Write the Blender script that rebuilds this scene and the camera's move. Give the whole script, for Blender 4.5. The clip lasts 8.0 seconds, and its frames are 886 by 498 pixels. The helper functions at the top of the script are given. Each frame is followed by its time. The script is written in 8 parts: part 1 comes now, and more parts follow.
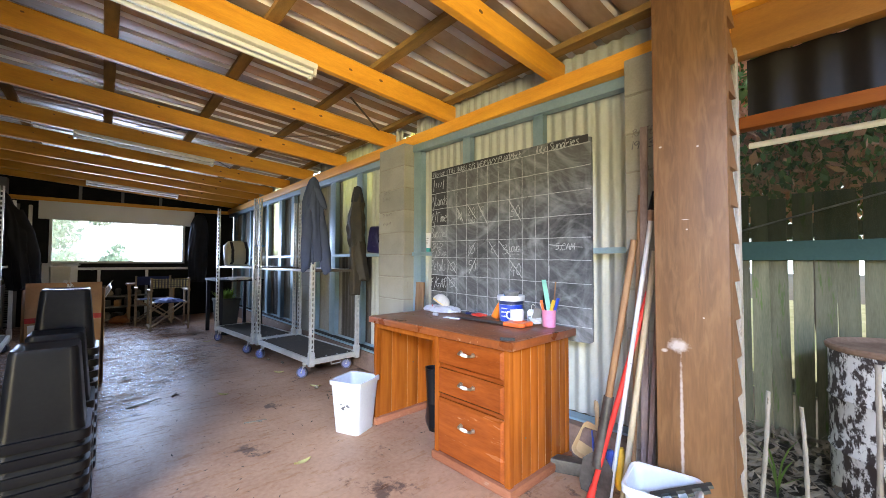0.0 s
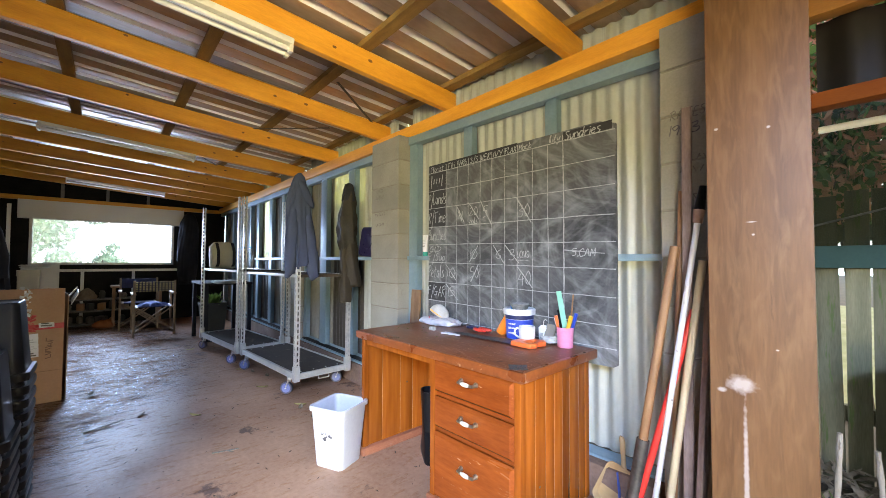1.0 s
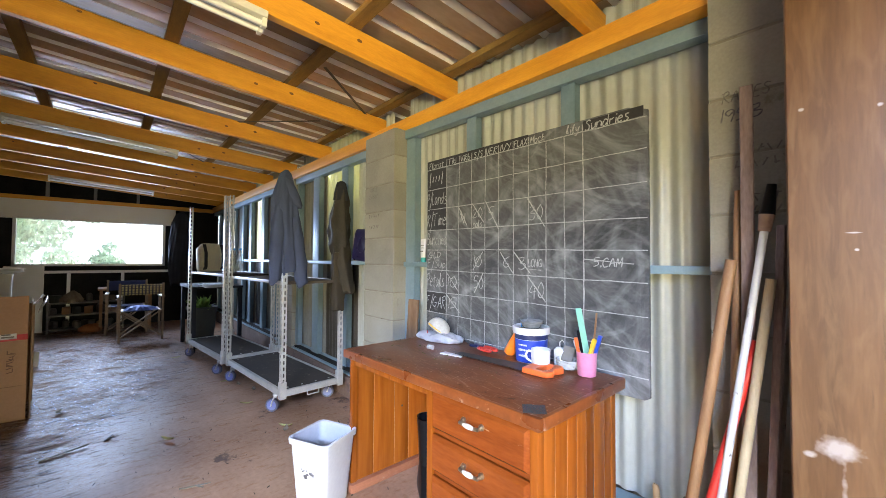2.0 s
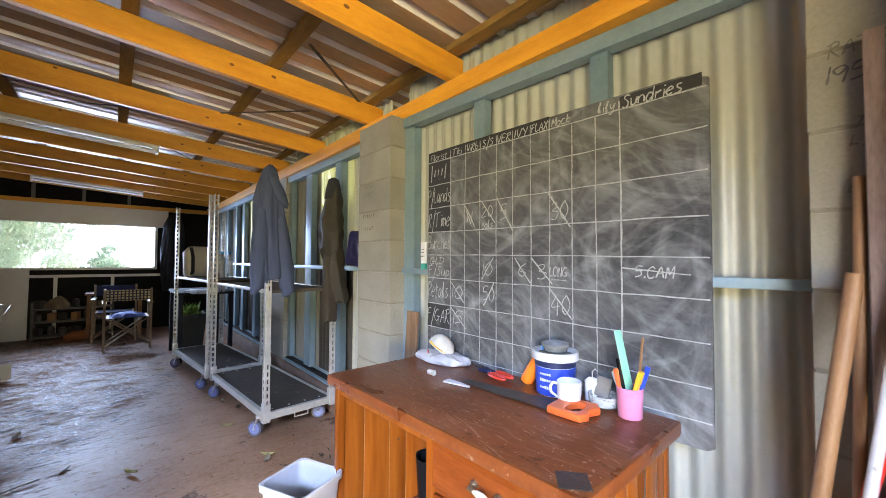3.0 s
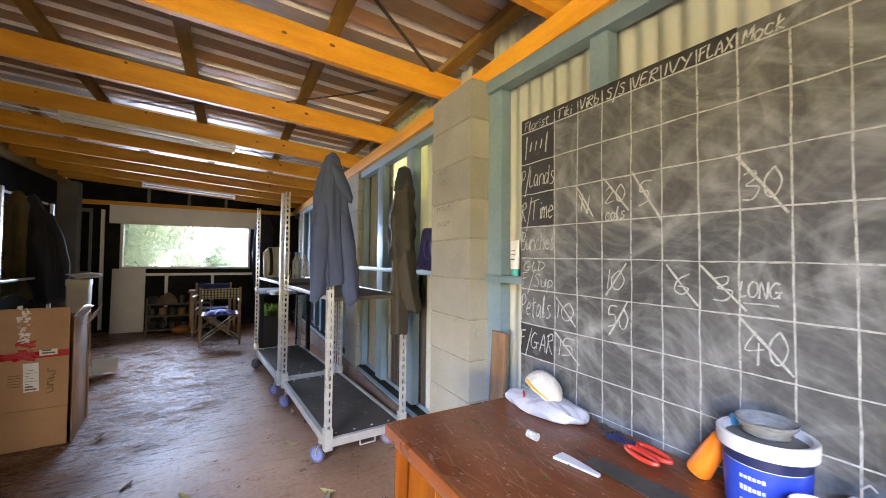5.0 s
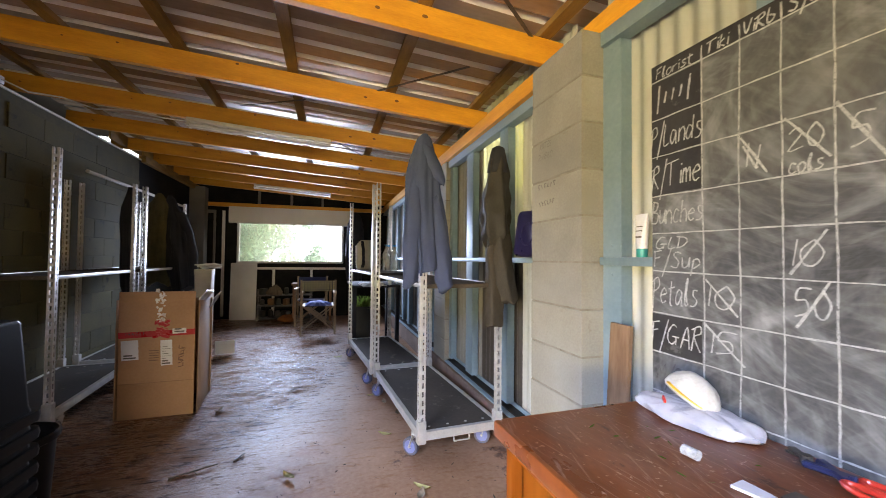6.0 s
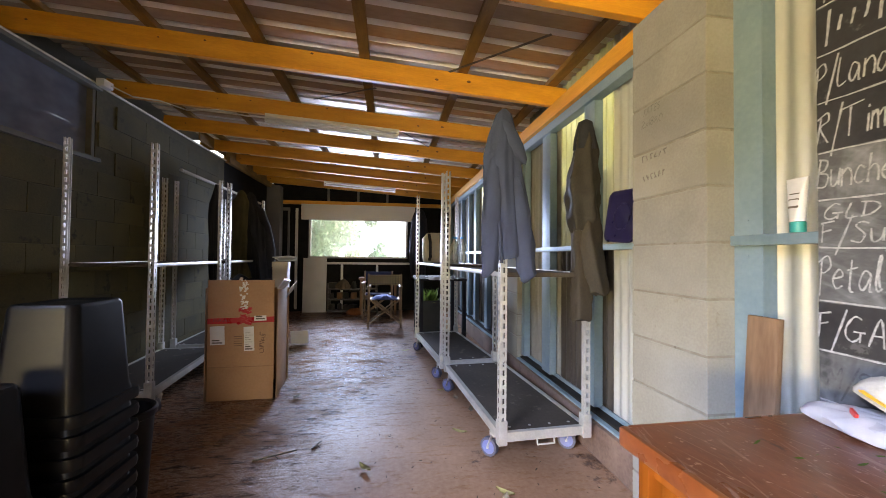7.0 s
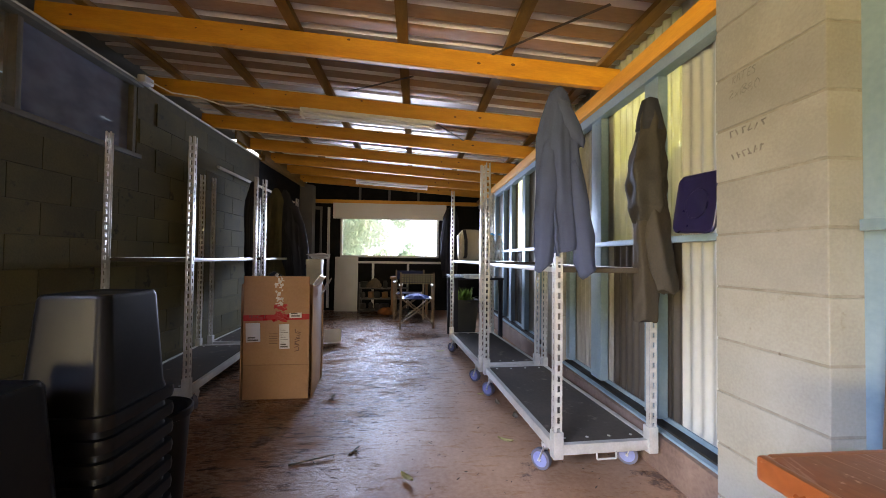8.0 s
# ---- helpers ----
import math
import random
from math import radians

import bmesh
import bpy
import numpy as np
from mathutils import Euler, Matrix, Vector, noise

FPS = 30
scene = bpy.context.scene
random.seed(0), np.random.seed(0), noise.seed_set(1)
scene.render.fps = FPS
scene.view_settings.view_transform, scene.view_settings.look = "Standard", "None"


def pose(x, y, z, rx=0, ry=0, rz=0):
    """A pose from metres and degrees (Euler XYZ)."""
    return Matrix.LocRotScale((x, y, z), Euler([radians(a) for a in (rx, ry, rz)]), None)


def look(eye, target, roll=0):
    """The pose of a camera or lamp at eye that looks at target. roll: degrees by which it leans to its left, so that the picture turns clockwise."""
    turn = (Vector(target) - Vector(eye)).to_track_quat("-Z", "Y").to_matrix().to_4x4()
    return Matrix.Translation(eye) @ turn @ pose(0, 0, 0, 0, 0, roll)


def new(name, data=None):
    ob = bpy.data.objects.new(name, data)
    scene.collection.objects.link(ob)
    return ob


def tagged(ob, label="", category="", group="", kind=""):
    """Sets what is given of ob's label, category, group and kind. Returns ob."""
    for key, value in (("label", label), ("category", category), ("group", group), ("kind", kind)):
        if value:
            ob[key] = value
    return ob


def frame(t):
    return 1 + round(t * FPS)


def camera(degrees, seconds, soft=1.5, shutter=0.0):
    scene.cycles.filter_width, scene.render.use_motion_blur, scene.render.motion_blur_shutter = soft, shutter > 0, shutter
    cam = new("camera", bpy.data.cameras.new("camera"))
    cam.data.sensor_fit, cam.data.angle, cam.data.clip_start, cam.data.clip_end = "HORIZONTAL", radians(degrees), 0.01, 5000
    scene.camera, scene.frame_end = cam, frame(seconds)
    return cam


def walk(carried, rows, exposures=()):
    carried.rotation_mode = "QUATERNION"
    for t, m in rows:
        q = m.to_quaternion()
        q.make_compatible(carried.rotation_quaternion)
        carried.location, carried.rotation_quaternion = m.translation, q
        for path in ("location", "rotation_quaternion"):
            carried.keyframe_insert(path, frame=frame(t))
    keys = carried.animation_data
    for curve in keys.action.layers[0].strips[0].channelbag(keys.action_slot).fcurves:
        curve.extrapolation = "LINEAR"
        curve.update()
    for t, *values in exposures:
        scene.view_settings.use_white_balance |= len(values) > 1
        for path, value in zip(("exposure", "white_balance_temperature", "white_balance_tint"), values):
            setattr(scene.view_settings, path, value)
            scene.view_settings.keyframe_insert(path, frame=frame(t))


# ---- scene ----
cam = camera(98.3, 8.0, 0.8, 0.2)
METRES, EYE, TILT, LEAN, TURN = 2.3, 1.14, 0.0, 0.0, 47.2
PATH = [
    (0, (0.213, 0.334, 1.136), (-1.282, 1.662, 1.203), 0.2),
    (0.5, (0.102, 0.443, 1.155), (-1.394, 1.769, 1.212), 0.3),
    (1, (-0.033, 0.577, 1.182), (-1.531, 1.901, 1.246), 0.3),
    (1.5, (-0.15, 0.679, 1.215), (-1.649, 2.001, 1.273), 0.2),
    (1.7, (-0.187, 0.716, 1.236), (-1.688, 2.037, 1.288), 0.3),
    (2.8, (-0.456, 0.974, 1.247), (-1.969, 2.28, 1.321), 0.4),
    (3, (-0.51, 1.012, 1.269), (-2.027, 2.315, 1.332), 0.3),
    (3.5, (-0.656, 1.11, 1.314), (-2.195, 2.386, 1.38), 0.3),
    (4, (-0.777, 1.179, 1.355), (-2.367, 2.391, 1.413), 0.2),
    (4.2, (-0.813, 1.209, 1.343), (-2.429, 2.386, 1.397), 0.3),
    (5.3, (-1.039, 1.328, 1.272), (-2.845, 2.186, 1.326), 0.6),
    (5.5, (-1.076, 1.334, 1.255), (-2.918, 2.111, 1.303), 0.6),
    (6, (-1.179, 1.301, 1.208), (-3.093, 1.881, 1.26), 0.6),
    (6.5, (-1.27, 1.262, 1.176), (-3.227, 1.671, 1.226), 0.6),
    (7, (-1.361, 1.227, 1.139), (-3.341, 1.511, 1.18), 0.6),
    (7.5, (-1.463, 1.19, 1.119), (-3.452, 1.391, 1.169), 0.7),
    (8, (-1.539, 1.146, 1.098), (-3.533, 1.291, 1.143), 0.7),
]
walk(cam, [(t, look(eye, target, roll)) for t, eye, target, roll in PATH], [(0, -0.27, 6700, 10), (1.5, -0.29, 6750, 10), (4, -0.12, 7000, 13), (6, 0.0, 7450, 16), (8, 0.0, 7450, 17)])

# ---------- world, sun, large lights ----------
world = bpy.data.worlds.new("sky_world")
scene.world = world
world.use_nodes = True
wn = world.node_tree
wn.nodes.clear()
sky = wn.nodes.new("ShaderNodeTexSky")
sky.sky_type = "NISHITA"
sky.sun_disc = False
sky.sun_elevation = radians(33)
sky.sun_rotation = radians(17)
sky.air_density, sky.dust_density, sky.ozone_density = 1.4, 3.0, 1.0
wbg = wn.nodes.new("ShaderNodeBackground")
wbg.inputs["Strength"].default_value = 0.15
wout = wn.nodes.new("ShaderNodeOutputWorld")
wn.links.new(sky.outputs[0], wbg.inputs["Color"])
wn.links.new(wbg.outputs[0], wout.inputs["Surface"])

sun_data = bpy.data.lights.new("sun", "SUN")
sun_data.energy, sun_data.angle, sun_data.color = 5.0, radians(1.5), (1.0, 0.95, 0.86)
sun = new("sun", sun_data)
sun.matrix_world = look((0.5, 13.5, 8.0), (-3.2, 1.5, 0))


def area(name, eye, target, w, h, power, colour, spread=180):
    d = bpy.data.lights.new(name, "AREA")
    d.shape, d.size, d.size_y, d.energy, d.color, d.spread = "RECTANGLE", w, h, power, colour, radians(spread)
    o = new(name, d)
    o.matrix_world = look(eye, target)
    return o


# area lamps for daylight: an assumed unseen open side and end, the far window
area("skylight_open_side", (5.0, -6.0, 5.2), (-2.6, 1.8, 0.5), 5.0, 1.8, 1700, (0.66, 0.88, 1.45), 120)
area("yard_bounce_open_side", (4.6, -5.6, 0.7), (-3.0, 2.0, 1.9), 4.6, 1.2, 700, (1.08, 0.95, 0.55), 130)
area("skylight_open_end", (6.8, 1.5, 4.0), (-3.0, 1.6, 0.3), 2.6, 1.4, 90, (0.66, 0.88, 1.45), 120)
area("yard_bounce_open_end", (5.5, 1.6, 0.6), (-4.0, 1.5, 1.9), 2.0, 1.0, 115, (1.08, 0.95, 0.55), 130)
area("skylight_far_window", (-9.42, 0.62, 1.5), (-5.0, 1.5, 1.1), 1.9, 0.75, 118, (0.48, 0.64, 1.0), 105)

# ---------- materials ----------


def pm(name, c1, c2, rough=0.6, metal=0.0, scale=6.0, stretch=(1, 1, 1), bump=0.15, fine=60.0, rvar=0.12, wear=None, wear_at=0.62, vary=0.0, spec=0.5):
    """A surface of two tones: broad blotches and fine grain, uneven gloss, fine relief, and worn spots."""
    m = bpy.data.materials.new(name)
    m.use_nodes = True
    nt = m.node_tree
    nd, ln = nt.nodes, nt.links
    b = nd["Principled BSDF"]
    tc = nd.new("ShaderNodeTexCoord")
    mp = nd.new("ShaderNodeMapping")
    mp.inputs["Scale"].default_value = stretch
    ln.new(tc.outputs["Object"], mp.inputs["Vector"])
    info = nd.new("ShaderNodeObjectInfo")
    off = nd.new("ShaderNodeVectorMath")
    off.operation = "MULTIPLY_ADD"
    ln.new(info.outputs["Random"], off.inputs[0])
    off.inputs[1].default_value = (37.0, 11.0, 23.0)
    ln.new(mp.outputs[0], off.inputs[2])
    n1 = nd.new("ShaderNodeTexNoise")
    n1.inputs["Scale"].default_value, n1.inputs["Detail"].default_value = scale, 6
    n2 = nd.new("ShaderNodeTexNoise")
    n2.inputs["Scale"].default_value, n2.inputs["Detail"].default_value = fine, 4
    for n in (n1, n2):
        ln.new(off.outputs[0], n.inputs["Vector"])
    mix = nd.new("ShaderNodeMath")
    mix.operation = "MULTIPLY_ADD"
    ln.new(n2.outputs["Fac"], mix.inputs[0])
    mix.inputs[1].default_value = 0.45
    ln.new(n1.outputs["Fac"], mix.inputs[2])
    ramp = nd.new("ShaderNodeMapRange")
    ramp.inputs["From Min"].default_value, ramp.inputs["From Max"].default_value = 0.5, 0.98
    ln.new(mix.outputs[0], ramp.inputs["Value"])
    col = nd.new("ShaderNodeMix")
    col.data_type = "RGBA"
    col.inputs["A"].default_value, col.inputs["B"].default_value = (*c1, 1), (*c2, 1)
    ln.new(ramp.outputs["Result"], col.inputs["Factor"])
    last = col.outputs["Result"]
    if wear:
        n3 = nd.new("ShaderNodeTexNoise")
        n3.inputs["Scale"].default_value, n3.inputs["Detail"].default_value = scale * 1.7, 8
        n3.inputs["Roughness"].default_value = 0.7
        ln.new(off.outputs[0], n3.inputs["Vector"])
        r3 = nd.new("ShaderNodeMapRange")
        r3.inputs["From Min"].default_value, r3.inputs["From Max"].default_value = wear_at, wear_at + 0.05
        ln.new(n3.outputs["Fac"], r3.inputs["Value"])
        c3 = nd.new("ShaderNodeMix")
        c3.data_type = "RGBA"
        c3.inputs["B"].default_value = (*wear, 1)
        ln.new(r3.outputs["Result"], c3.inputs["Factor"])
        ln.new(last, c3.inputs["A"])
        last = c3.outputs["Result"]
    if vary:
        hs = nd.new("ShaderNodeHueSaturation")
        vr = nd.new("ShaderNodeMapRange")
        vr.inputs["To Min"].default_value, vr.inputs["To Max"].default_value = 1 - vary, 1 + vary
        ln.new(info.outputs["Random"], vr.inputs["Value"])
        ln.new(vr.outputs["Result"], hs.inputs["Value"])
        ln.new(last, hs.inputs["Color"])
        last = hs.outputs["Color"]
    ln.new(last, b.inputs["Base Color"])
    rr = nd.new("ShaderNodeMapRange")
    rr.inputs["To Min"].default_value, rr.inputs["To Max"].default_value = max(0.03, rough - rvar), min(1, rough + rvar)
    ln.new(n1.outputs["Fac"], rr.inputs["Value"])
    ln.new(rr.outputs["Result"], b.inputs["Roughness"])
    b.inputs["Metallic"].default_value = metal
    b.inputs["Specular IOR Level"].default_value = spec
    if bump:
        bp = nd.new("ShaderNodeBump")
        bp.inputs["Strength"].default_value, bp.inputs["Distance"].default_value = bump, 0.004
        ln.new(mix.outputs[0], bp.inputs["Height"])
        ln.new(bp.outputs[0], b.inputs["Normal"])
    return m


def glassy(name, colour, rough=0.05, alpha=0.25, ior=1.45, body=None, milk=0.0):
    """Thin clear sheet: mostly see-through, with a glossy face."""
    m = bpy.data.materials.new(name)
    m.use_nodes = True
    nd, ln = m.node_tree.nodes, m.node_tree.links
    nd.clear()
    out = nd.new("ShaderNodeOutputMaterial")
    tr = nd.new("ShaderNodeBsdfTransparent")
    tr.inputs["Color"].default_value = (*colour, 1)
    gl = nd.new("ShaderNodeBsdfPrincipled")
    gl.inputs["Base Color"].default_value = (*(body or colour), 1)
    gl.inputs["Roughness"].default_value, gl.inputs["IOR"].default_value = rough, ior
    mx = nd.new("ShaderNodeMixShader")
    ns = nd.new("ShaderNodeTexNoise")
    ns.inputs["Scale"].default_value = 5
    mr = nd.new("ShaderNodeMapRange")
    mr.inputs["To Min"].default_value, mr.inputs["To Max"].default_value = alpha * 0.5, alpha * 1.5
    ln.new(ns.outputs["Fac"], mr.inputs["Value"])
    ln.new(mr.outputs["Result"], mx.inputs["Fac"])
    ln.new(tr.outputs[0], mx.inputs[1])
    ln.new(gl.outputs[0], mx.inputs[2])
    last = mx.outputs[0]
    if milk:
        tl = nd.new("ShaderNodeBsdfTranslucent")
        tl.inputs["Color"].default_value = (*colour, 1)
        mm = nd.new("ShaderNodeMixShader")
        mm.inputs["Fac"].default_value = milk
        ln.new(last, mm.inputs[1])
        ln.new(tl.outputs[0], mm.inputs[2])
        last = mm.outputs[0]
    ln.new(last, out.inputs["Surface"])
    return m


def floor_material():
    """Old concrete, trodden red-brown with soil; damp, ridged and glossy over the far half."""
    m = pm("concrete_floor", (0.275, 0.138, 0.072), (0.475, 0.285, 0.172), 0.5, 0, 1.6, bump=0.25, fine=38, wear=(0.12, 0.066, 0.042), wear_at=0.605)
    nd, ln = m.node_tree.nodes, m.node_tree.links
    b = nd["Principled BSDF"]
    tc = nd.new("ShaderNodeTexCoord")

    def streaks(rot, sc, scale, detail=8):
        mp = nd.new("ShaderNodeMapping")
        mp.inputs["Rotation"].default_value = (0, 0, radians(rot))
        mp.inputs["Scale"].default_value = sc
        ln.new(tc.outputs["Object"], mp.inputs["Vector"])
        n = nd.new("ShaderNodeTexNoise")
        n.inputs["Scale"].default_value, n.inputs["Detail"].default_value, n.inputs["Roughness"].default_value = scale, detail, 0.74
        ln.new(mp.outputs[0], n.inputs["Vector"])
        return n.outputs["Fac"]

    def span(src, a, c, lo, hi):
        r = nd.new("ShaderNodeMapRange")
        for k, v in zip(("From Min", "From Max", "To Min", "To Max"), (a, c, lo, hi)):
            r.inputs[k].default_value = v
        ln.new(src, r.inputs["Value"])
        return r.outputs["Result"]

    broad, fine = streaks(14, (1.9, 0.8, 1), 2.6), streaks(18, (2.3, 0.7, 1), 19.0, 12)
    sx = nd.new("ShaderNodeSeparateXYZ")
    ln.new(tc.outputs["Object"], sx.inputs[0])
    slant = nd.new("ShaderNodeMath")
    slant.operation = "MULTIPLY_ADD"
    ln.new(sx.outputs["Y"], slant.inputs[0])
    slant.inputs[1].default_value = 2.0
    ln.new(sx.outputs["X"], slant.inputs[2])
    # zone edge slanted to fit where the gloss shows from the camera
    along = span(slant.outputs[0], -1.3, -2.7, 0.0, 1.0)
    edge = nd.new("ShaderNodeMath")
    edge.operation = "MULTIPLY_ADD"
    ln.new(broad, edge.inputs[0])
    edge.inputs[1].default_value = 1.6
    ln.new(sx.outputs["Y"], edge.inputs[2])
    across = span(edge.outputs[0], 2.75, 1.95, 0.08, 1.0)
    both = nd.new("ShaderNodeMath")
    both.operation = "MULTIPLY"
    ln.new(along, both.inputs[0])
    ln.new(across, both.inputs[1])
    wet = both.outputs[0]
    mx = nd.new("ShaderNodeMix")
    ln.new(wet, mx.inputs["Factor"])
    ln.new(span(broad, 0.35, 0.7, 0.42, 0.62), mx.inputs["A"])
    ln.new(span(fine, 0.38, 0.62, 0.15, 0.42), mx.inputs["B"])
    ln.new(mx.outputs["Result"], b.inputs["Roughness"])
    film = nd.new("ShaderNodeMix")
    ln.new(wet, film.inputs["Factor"])
    film.inputs["A"].default_value = 0.35
    patch = nd.new("ShaderNodeMath")
    patch.operation = "MULTIPLY_ADD"
    ln.new(streaks(20, (1.6, 0.8, 1), 2.6, 5), patch.inputs[0])
    patch.inputs[1].default_value = 0.8
    ln.new(fine, patch.inputs[2])
    ln.new(span(patch.outputs[0], 0.8, 0.98, 0.44, 0.0), film.inputs["B"])
    pit = span(streaks(22, (2.5, 0.75, 1), 9.0, 14), 0.40, 0.475, 0.95, 0.0)
    gloss = nd.new("ShaderNodeMath")
    gloss.operation = "MULTIPLY"
    ln.new(film.outputs["Result"], gloss.inputs[0])
    ln.new(span(pit, 0.0, 0.95, 1.0, 0.05), gloss.inputs[1])
    ln.new(gloss.outputs[0], b.inputs["Specular IOR Level"])
    damp = nd.new("ShaderNodeMix")
    damp.data_type = "RGBA"
    damp.inputs["B"].default_value = (0.12, 0.066, 0.044, 1)
    ln.new(span(wet, 0.0, 1.0, 0.0, 0.55), damp.inputs["Factor"])
    ln.new(b.inputs["Base Color"].links[0].from_socket, damp.inputs["A"])
    dark = nd.new("ShaderNodeMix")
    dark.data_type = "RGBA"
    dark.inputs["B"].default_value = (0.04, 0.026, 0.02, 1)
    ln.new(damp.outputs["Result"], dark.inputs["A"])
    hollow = nd.new("ShaderNodeMath")
    hollow.operation = "MULTIPLY"
    ln.new(pit, hollow.inputs[0])
    ln.new(span(wet, 0.0, 1.0, 0.06, 1.0), hollow.inputs[1])
    ln.new(hollow.outputs[0], dark.inputs["Factor"])
    ln.new(dark.outputs["Result"], b.inputs["Base Color"])
    ad = nd.new("ShaderNodeMath")
    ad.operation = "MULTIPLY_ADD"
    ln.new(span(fine, 0.36, 0.62, 0.0, 1.0), ad.inputs[0])
    ad.inputs[1].default_value = 0.55
    ln.new(span(broad, 0.3, 0.7, 0.0, 0.12), ad.inputs[2])
    bp = nd.new("ShaderNodeBump")
    bp.inputs["Distance"].default_value = 0.008
    ln.new(span(wet, 0, 1, 0.08, 0.95), bp.inputs["Strength"])
    ln.new(ad.outputs[0], bp.inputs["Height"])
    ln.new(bp.outputs[0], b.inputs["Normal"])
    return m


def scratched(m, colour):
    """Adds fine pale scratches along the boards and dusty patches."""
    nd, ln = m.node_tree.nodes, m.node_tree.links
    bs = nd["Principled BSDF"]
    tc = nd.new("ShaderNodeTexCoord")
    last = bs.inputs["Base Color"].links[0].from_socket
    for rot, sc, scale, lo, hi, amount in ((9, (0.7, 0.02, 1), 2.6, 0.60, 0.67, 0.42), (-16, (0.4, 0.03, 1), 3.2, 0.61, 0.67, 0.4), (0, (1, 1, 1), 4.0, 0.52, 0.8, 0.22), (0, (1, 1, 1), 70.0, 0.64, 0.68, 0.8)):
        mp = nd.new("ShaderNodeMapping")
        mp.vector_type = "TEXTURE"
        mp.inputs["Rotation"].default_value = (0, 0, radians(rot))
        mp.inputs["Scale"].default_value = sc
        ln.new(tc.outputs["Object"], mp.inputs["Vector"])
        n = nd.new("ShaderNodeTexNoise")
        n.inputs["Scale"].default_value, n.inputs["Detail"].default_value = scale, 5
        ln.new(mp.outputs[0], n.inputs["Vector"])
        r = nd.new("ShaderNodeMapRange")
        r.inputs["From Min"].default_value, r.inputs["From Max"].default_value, r.inputs["To Max"].default_value = lo, hi, amount
        ln.new(n.outputs["Fac"], r.inputs["Value"])
        mx = nd.new("ShaderNodeMix")
        mx.data_type = "RGBA"
        mx.inputs["B"].default_value = (*colour, 1)
        ln.new(r.outputs["Result"], mx.inputs["Factor"])
        ln.new(last, mx.inputs["A"])
        last = mx.outputs["Result"]
    ln.new(last, bs.inputs["Base Color"])


def board_material():
    """Slate-black board under smeared chalk dust."""
    m = pm("blackboard_slate", (0.022, 0.024, 0.025), (0.05, 0.053, 0.055), 0.55, 0, 5, bump=0.05)
    nd, ln = m.node_tree.nodes, m.node_tree.links
    b = nd["Principled BSDF"]
    tc = nd.new("ShaderNodeTexCoord")
    warp = nd.new("ShaderNodeTexNoise")
    warp.inputs["Scale"].default_value, warp.inputs["Detail"].default_value = 2.1, 1
    ln.new(tc.outputs["Object"], warp.inputs["Vector"])
    bend = nd.new("ShaderNodeVectorMath")
    bend.operation = "MULTIPLY_ADD"
    ln.new(warp.outputs["Color"], bend.inputs[0])
    bend.inputs[1].default_value = (0.3, 0.0, 0.3)
    ln.new(tc.outputs["Object"], bend.inputs[2])
    total = None
    for rot, sc, scale, lo, hi, amp in ((38, (1, 1, 6.0), 3.2, 0.50, 0.74, 0.46), (-30, (1, 1, 6.0), 2.7, 0.52, 0.76, 0.46), (82, (1, 1, 4.5), 3.6, 0.52, 0.76, 0.42), (18, (1, 1, 9.0), 8.0, 0.52, 0.78, 0.2), (0, (1, 1, 1), 2.0, 0.36, 0.72, 0.3), (0, (1, 1, 1), 70.0, 0.4, 0.8, 0.12)):
        mp = nd.new("ShaderNodeMapping")
        mp.vector_type = "TEXTURE"
        mp.inputs["Rotation"].default_value = (0, radians(rot), 0)
        mp.inputs["Scale"].default_value = (1, 1, 1 / sc[2])
        ln.new(bend.outputs[0], mp.inputs["Vector"])
        n = nd.new("ShaderNodeTexNoise")
        n.inputs["Scale"].default_value, n.inputs["Detail"].default_value = scale, 6
        ln.new(mp.outputs[0], n.inputs["Vector"])
        r = nd.new("ShaderNodeMapRange")
        r.inputs["From Min"].default_value, r.inputs["From Max"].default_value = lo, hi
        r.inputs["To Max"].default_value = amp
        ln.new(n.outputs["Fac"], r.inputs["Value"])
        if total is None:
            total = r.outputs["Result"]
        else:
            ad = nd.new("ShaderNodeMath")
            ln.new(total, ad.inputs[0])
            ln.new(r.outputs["Result"], ad.inputs[1])
            total = ad.outputs[0]
    mx = nd.new("ShaderNodeMix")
    mx.data_type = "RGBA"
    mx.inputs["B"].default_value = (0.285, 0.3, 0.305, 1)
    ln.new(total, mx.inputs["Factor"])
    old = b.inputs["Base Color"].links[0].from_socket
    ln.new(old, mx.inputs["A"])
    ln.new(mx.outputs["Result"], b.inputs["Base Color"])
    return m


M_FLOOR = floor_material()
M_BOARD = board_material()
M_RAFTER = pm("orange_stained_pine", (0.52, 0.215, 0.016), (0.71, 0.335, 0.03), 0.5, 0, 3, (0.9, 0.9, 6), 0.12, 30, wear=(0.28, 0.095, 0.01), wear_at=0.7, vary=0.1)
M_BATTEN = pm("old_batten", (0.17, 0.095, 0.024), (0.30, 0.175, 0.045), 0.75, 0, 5, (1, 5, 5), 0.2)
# Same iron; brown reflections and bright rib slopes are put into the colours.
M_ROOF = pm("roof_iron_reflected_brown", (0.31, 0.225, 0.15), (0.46, 0.355, 0.255), 0.42, 0.4, 2.5, (1, 0.3, 1), 0.05, 40, 0.07)
M_RIB = pm("roof_iron_lit_slope", (0.74, 0.72, 0.67), (0.84, 0.82, 0.78), 0.4, 0.2, 3, (1, 0.3, 1), 0.04, 40, 0.07, wear=(0.5, 0.44, 0.36), wear_at=0.66)
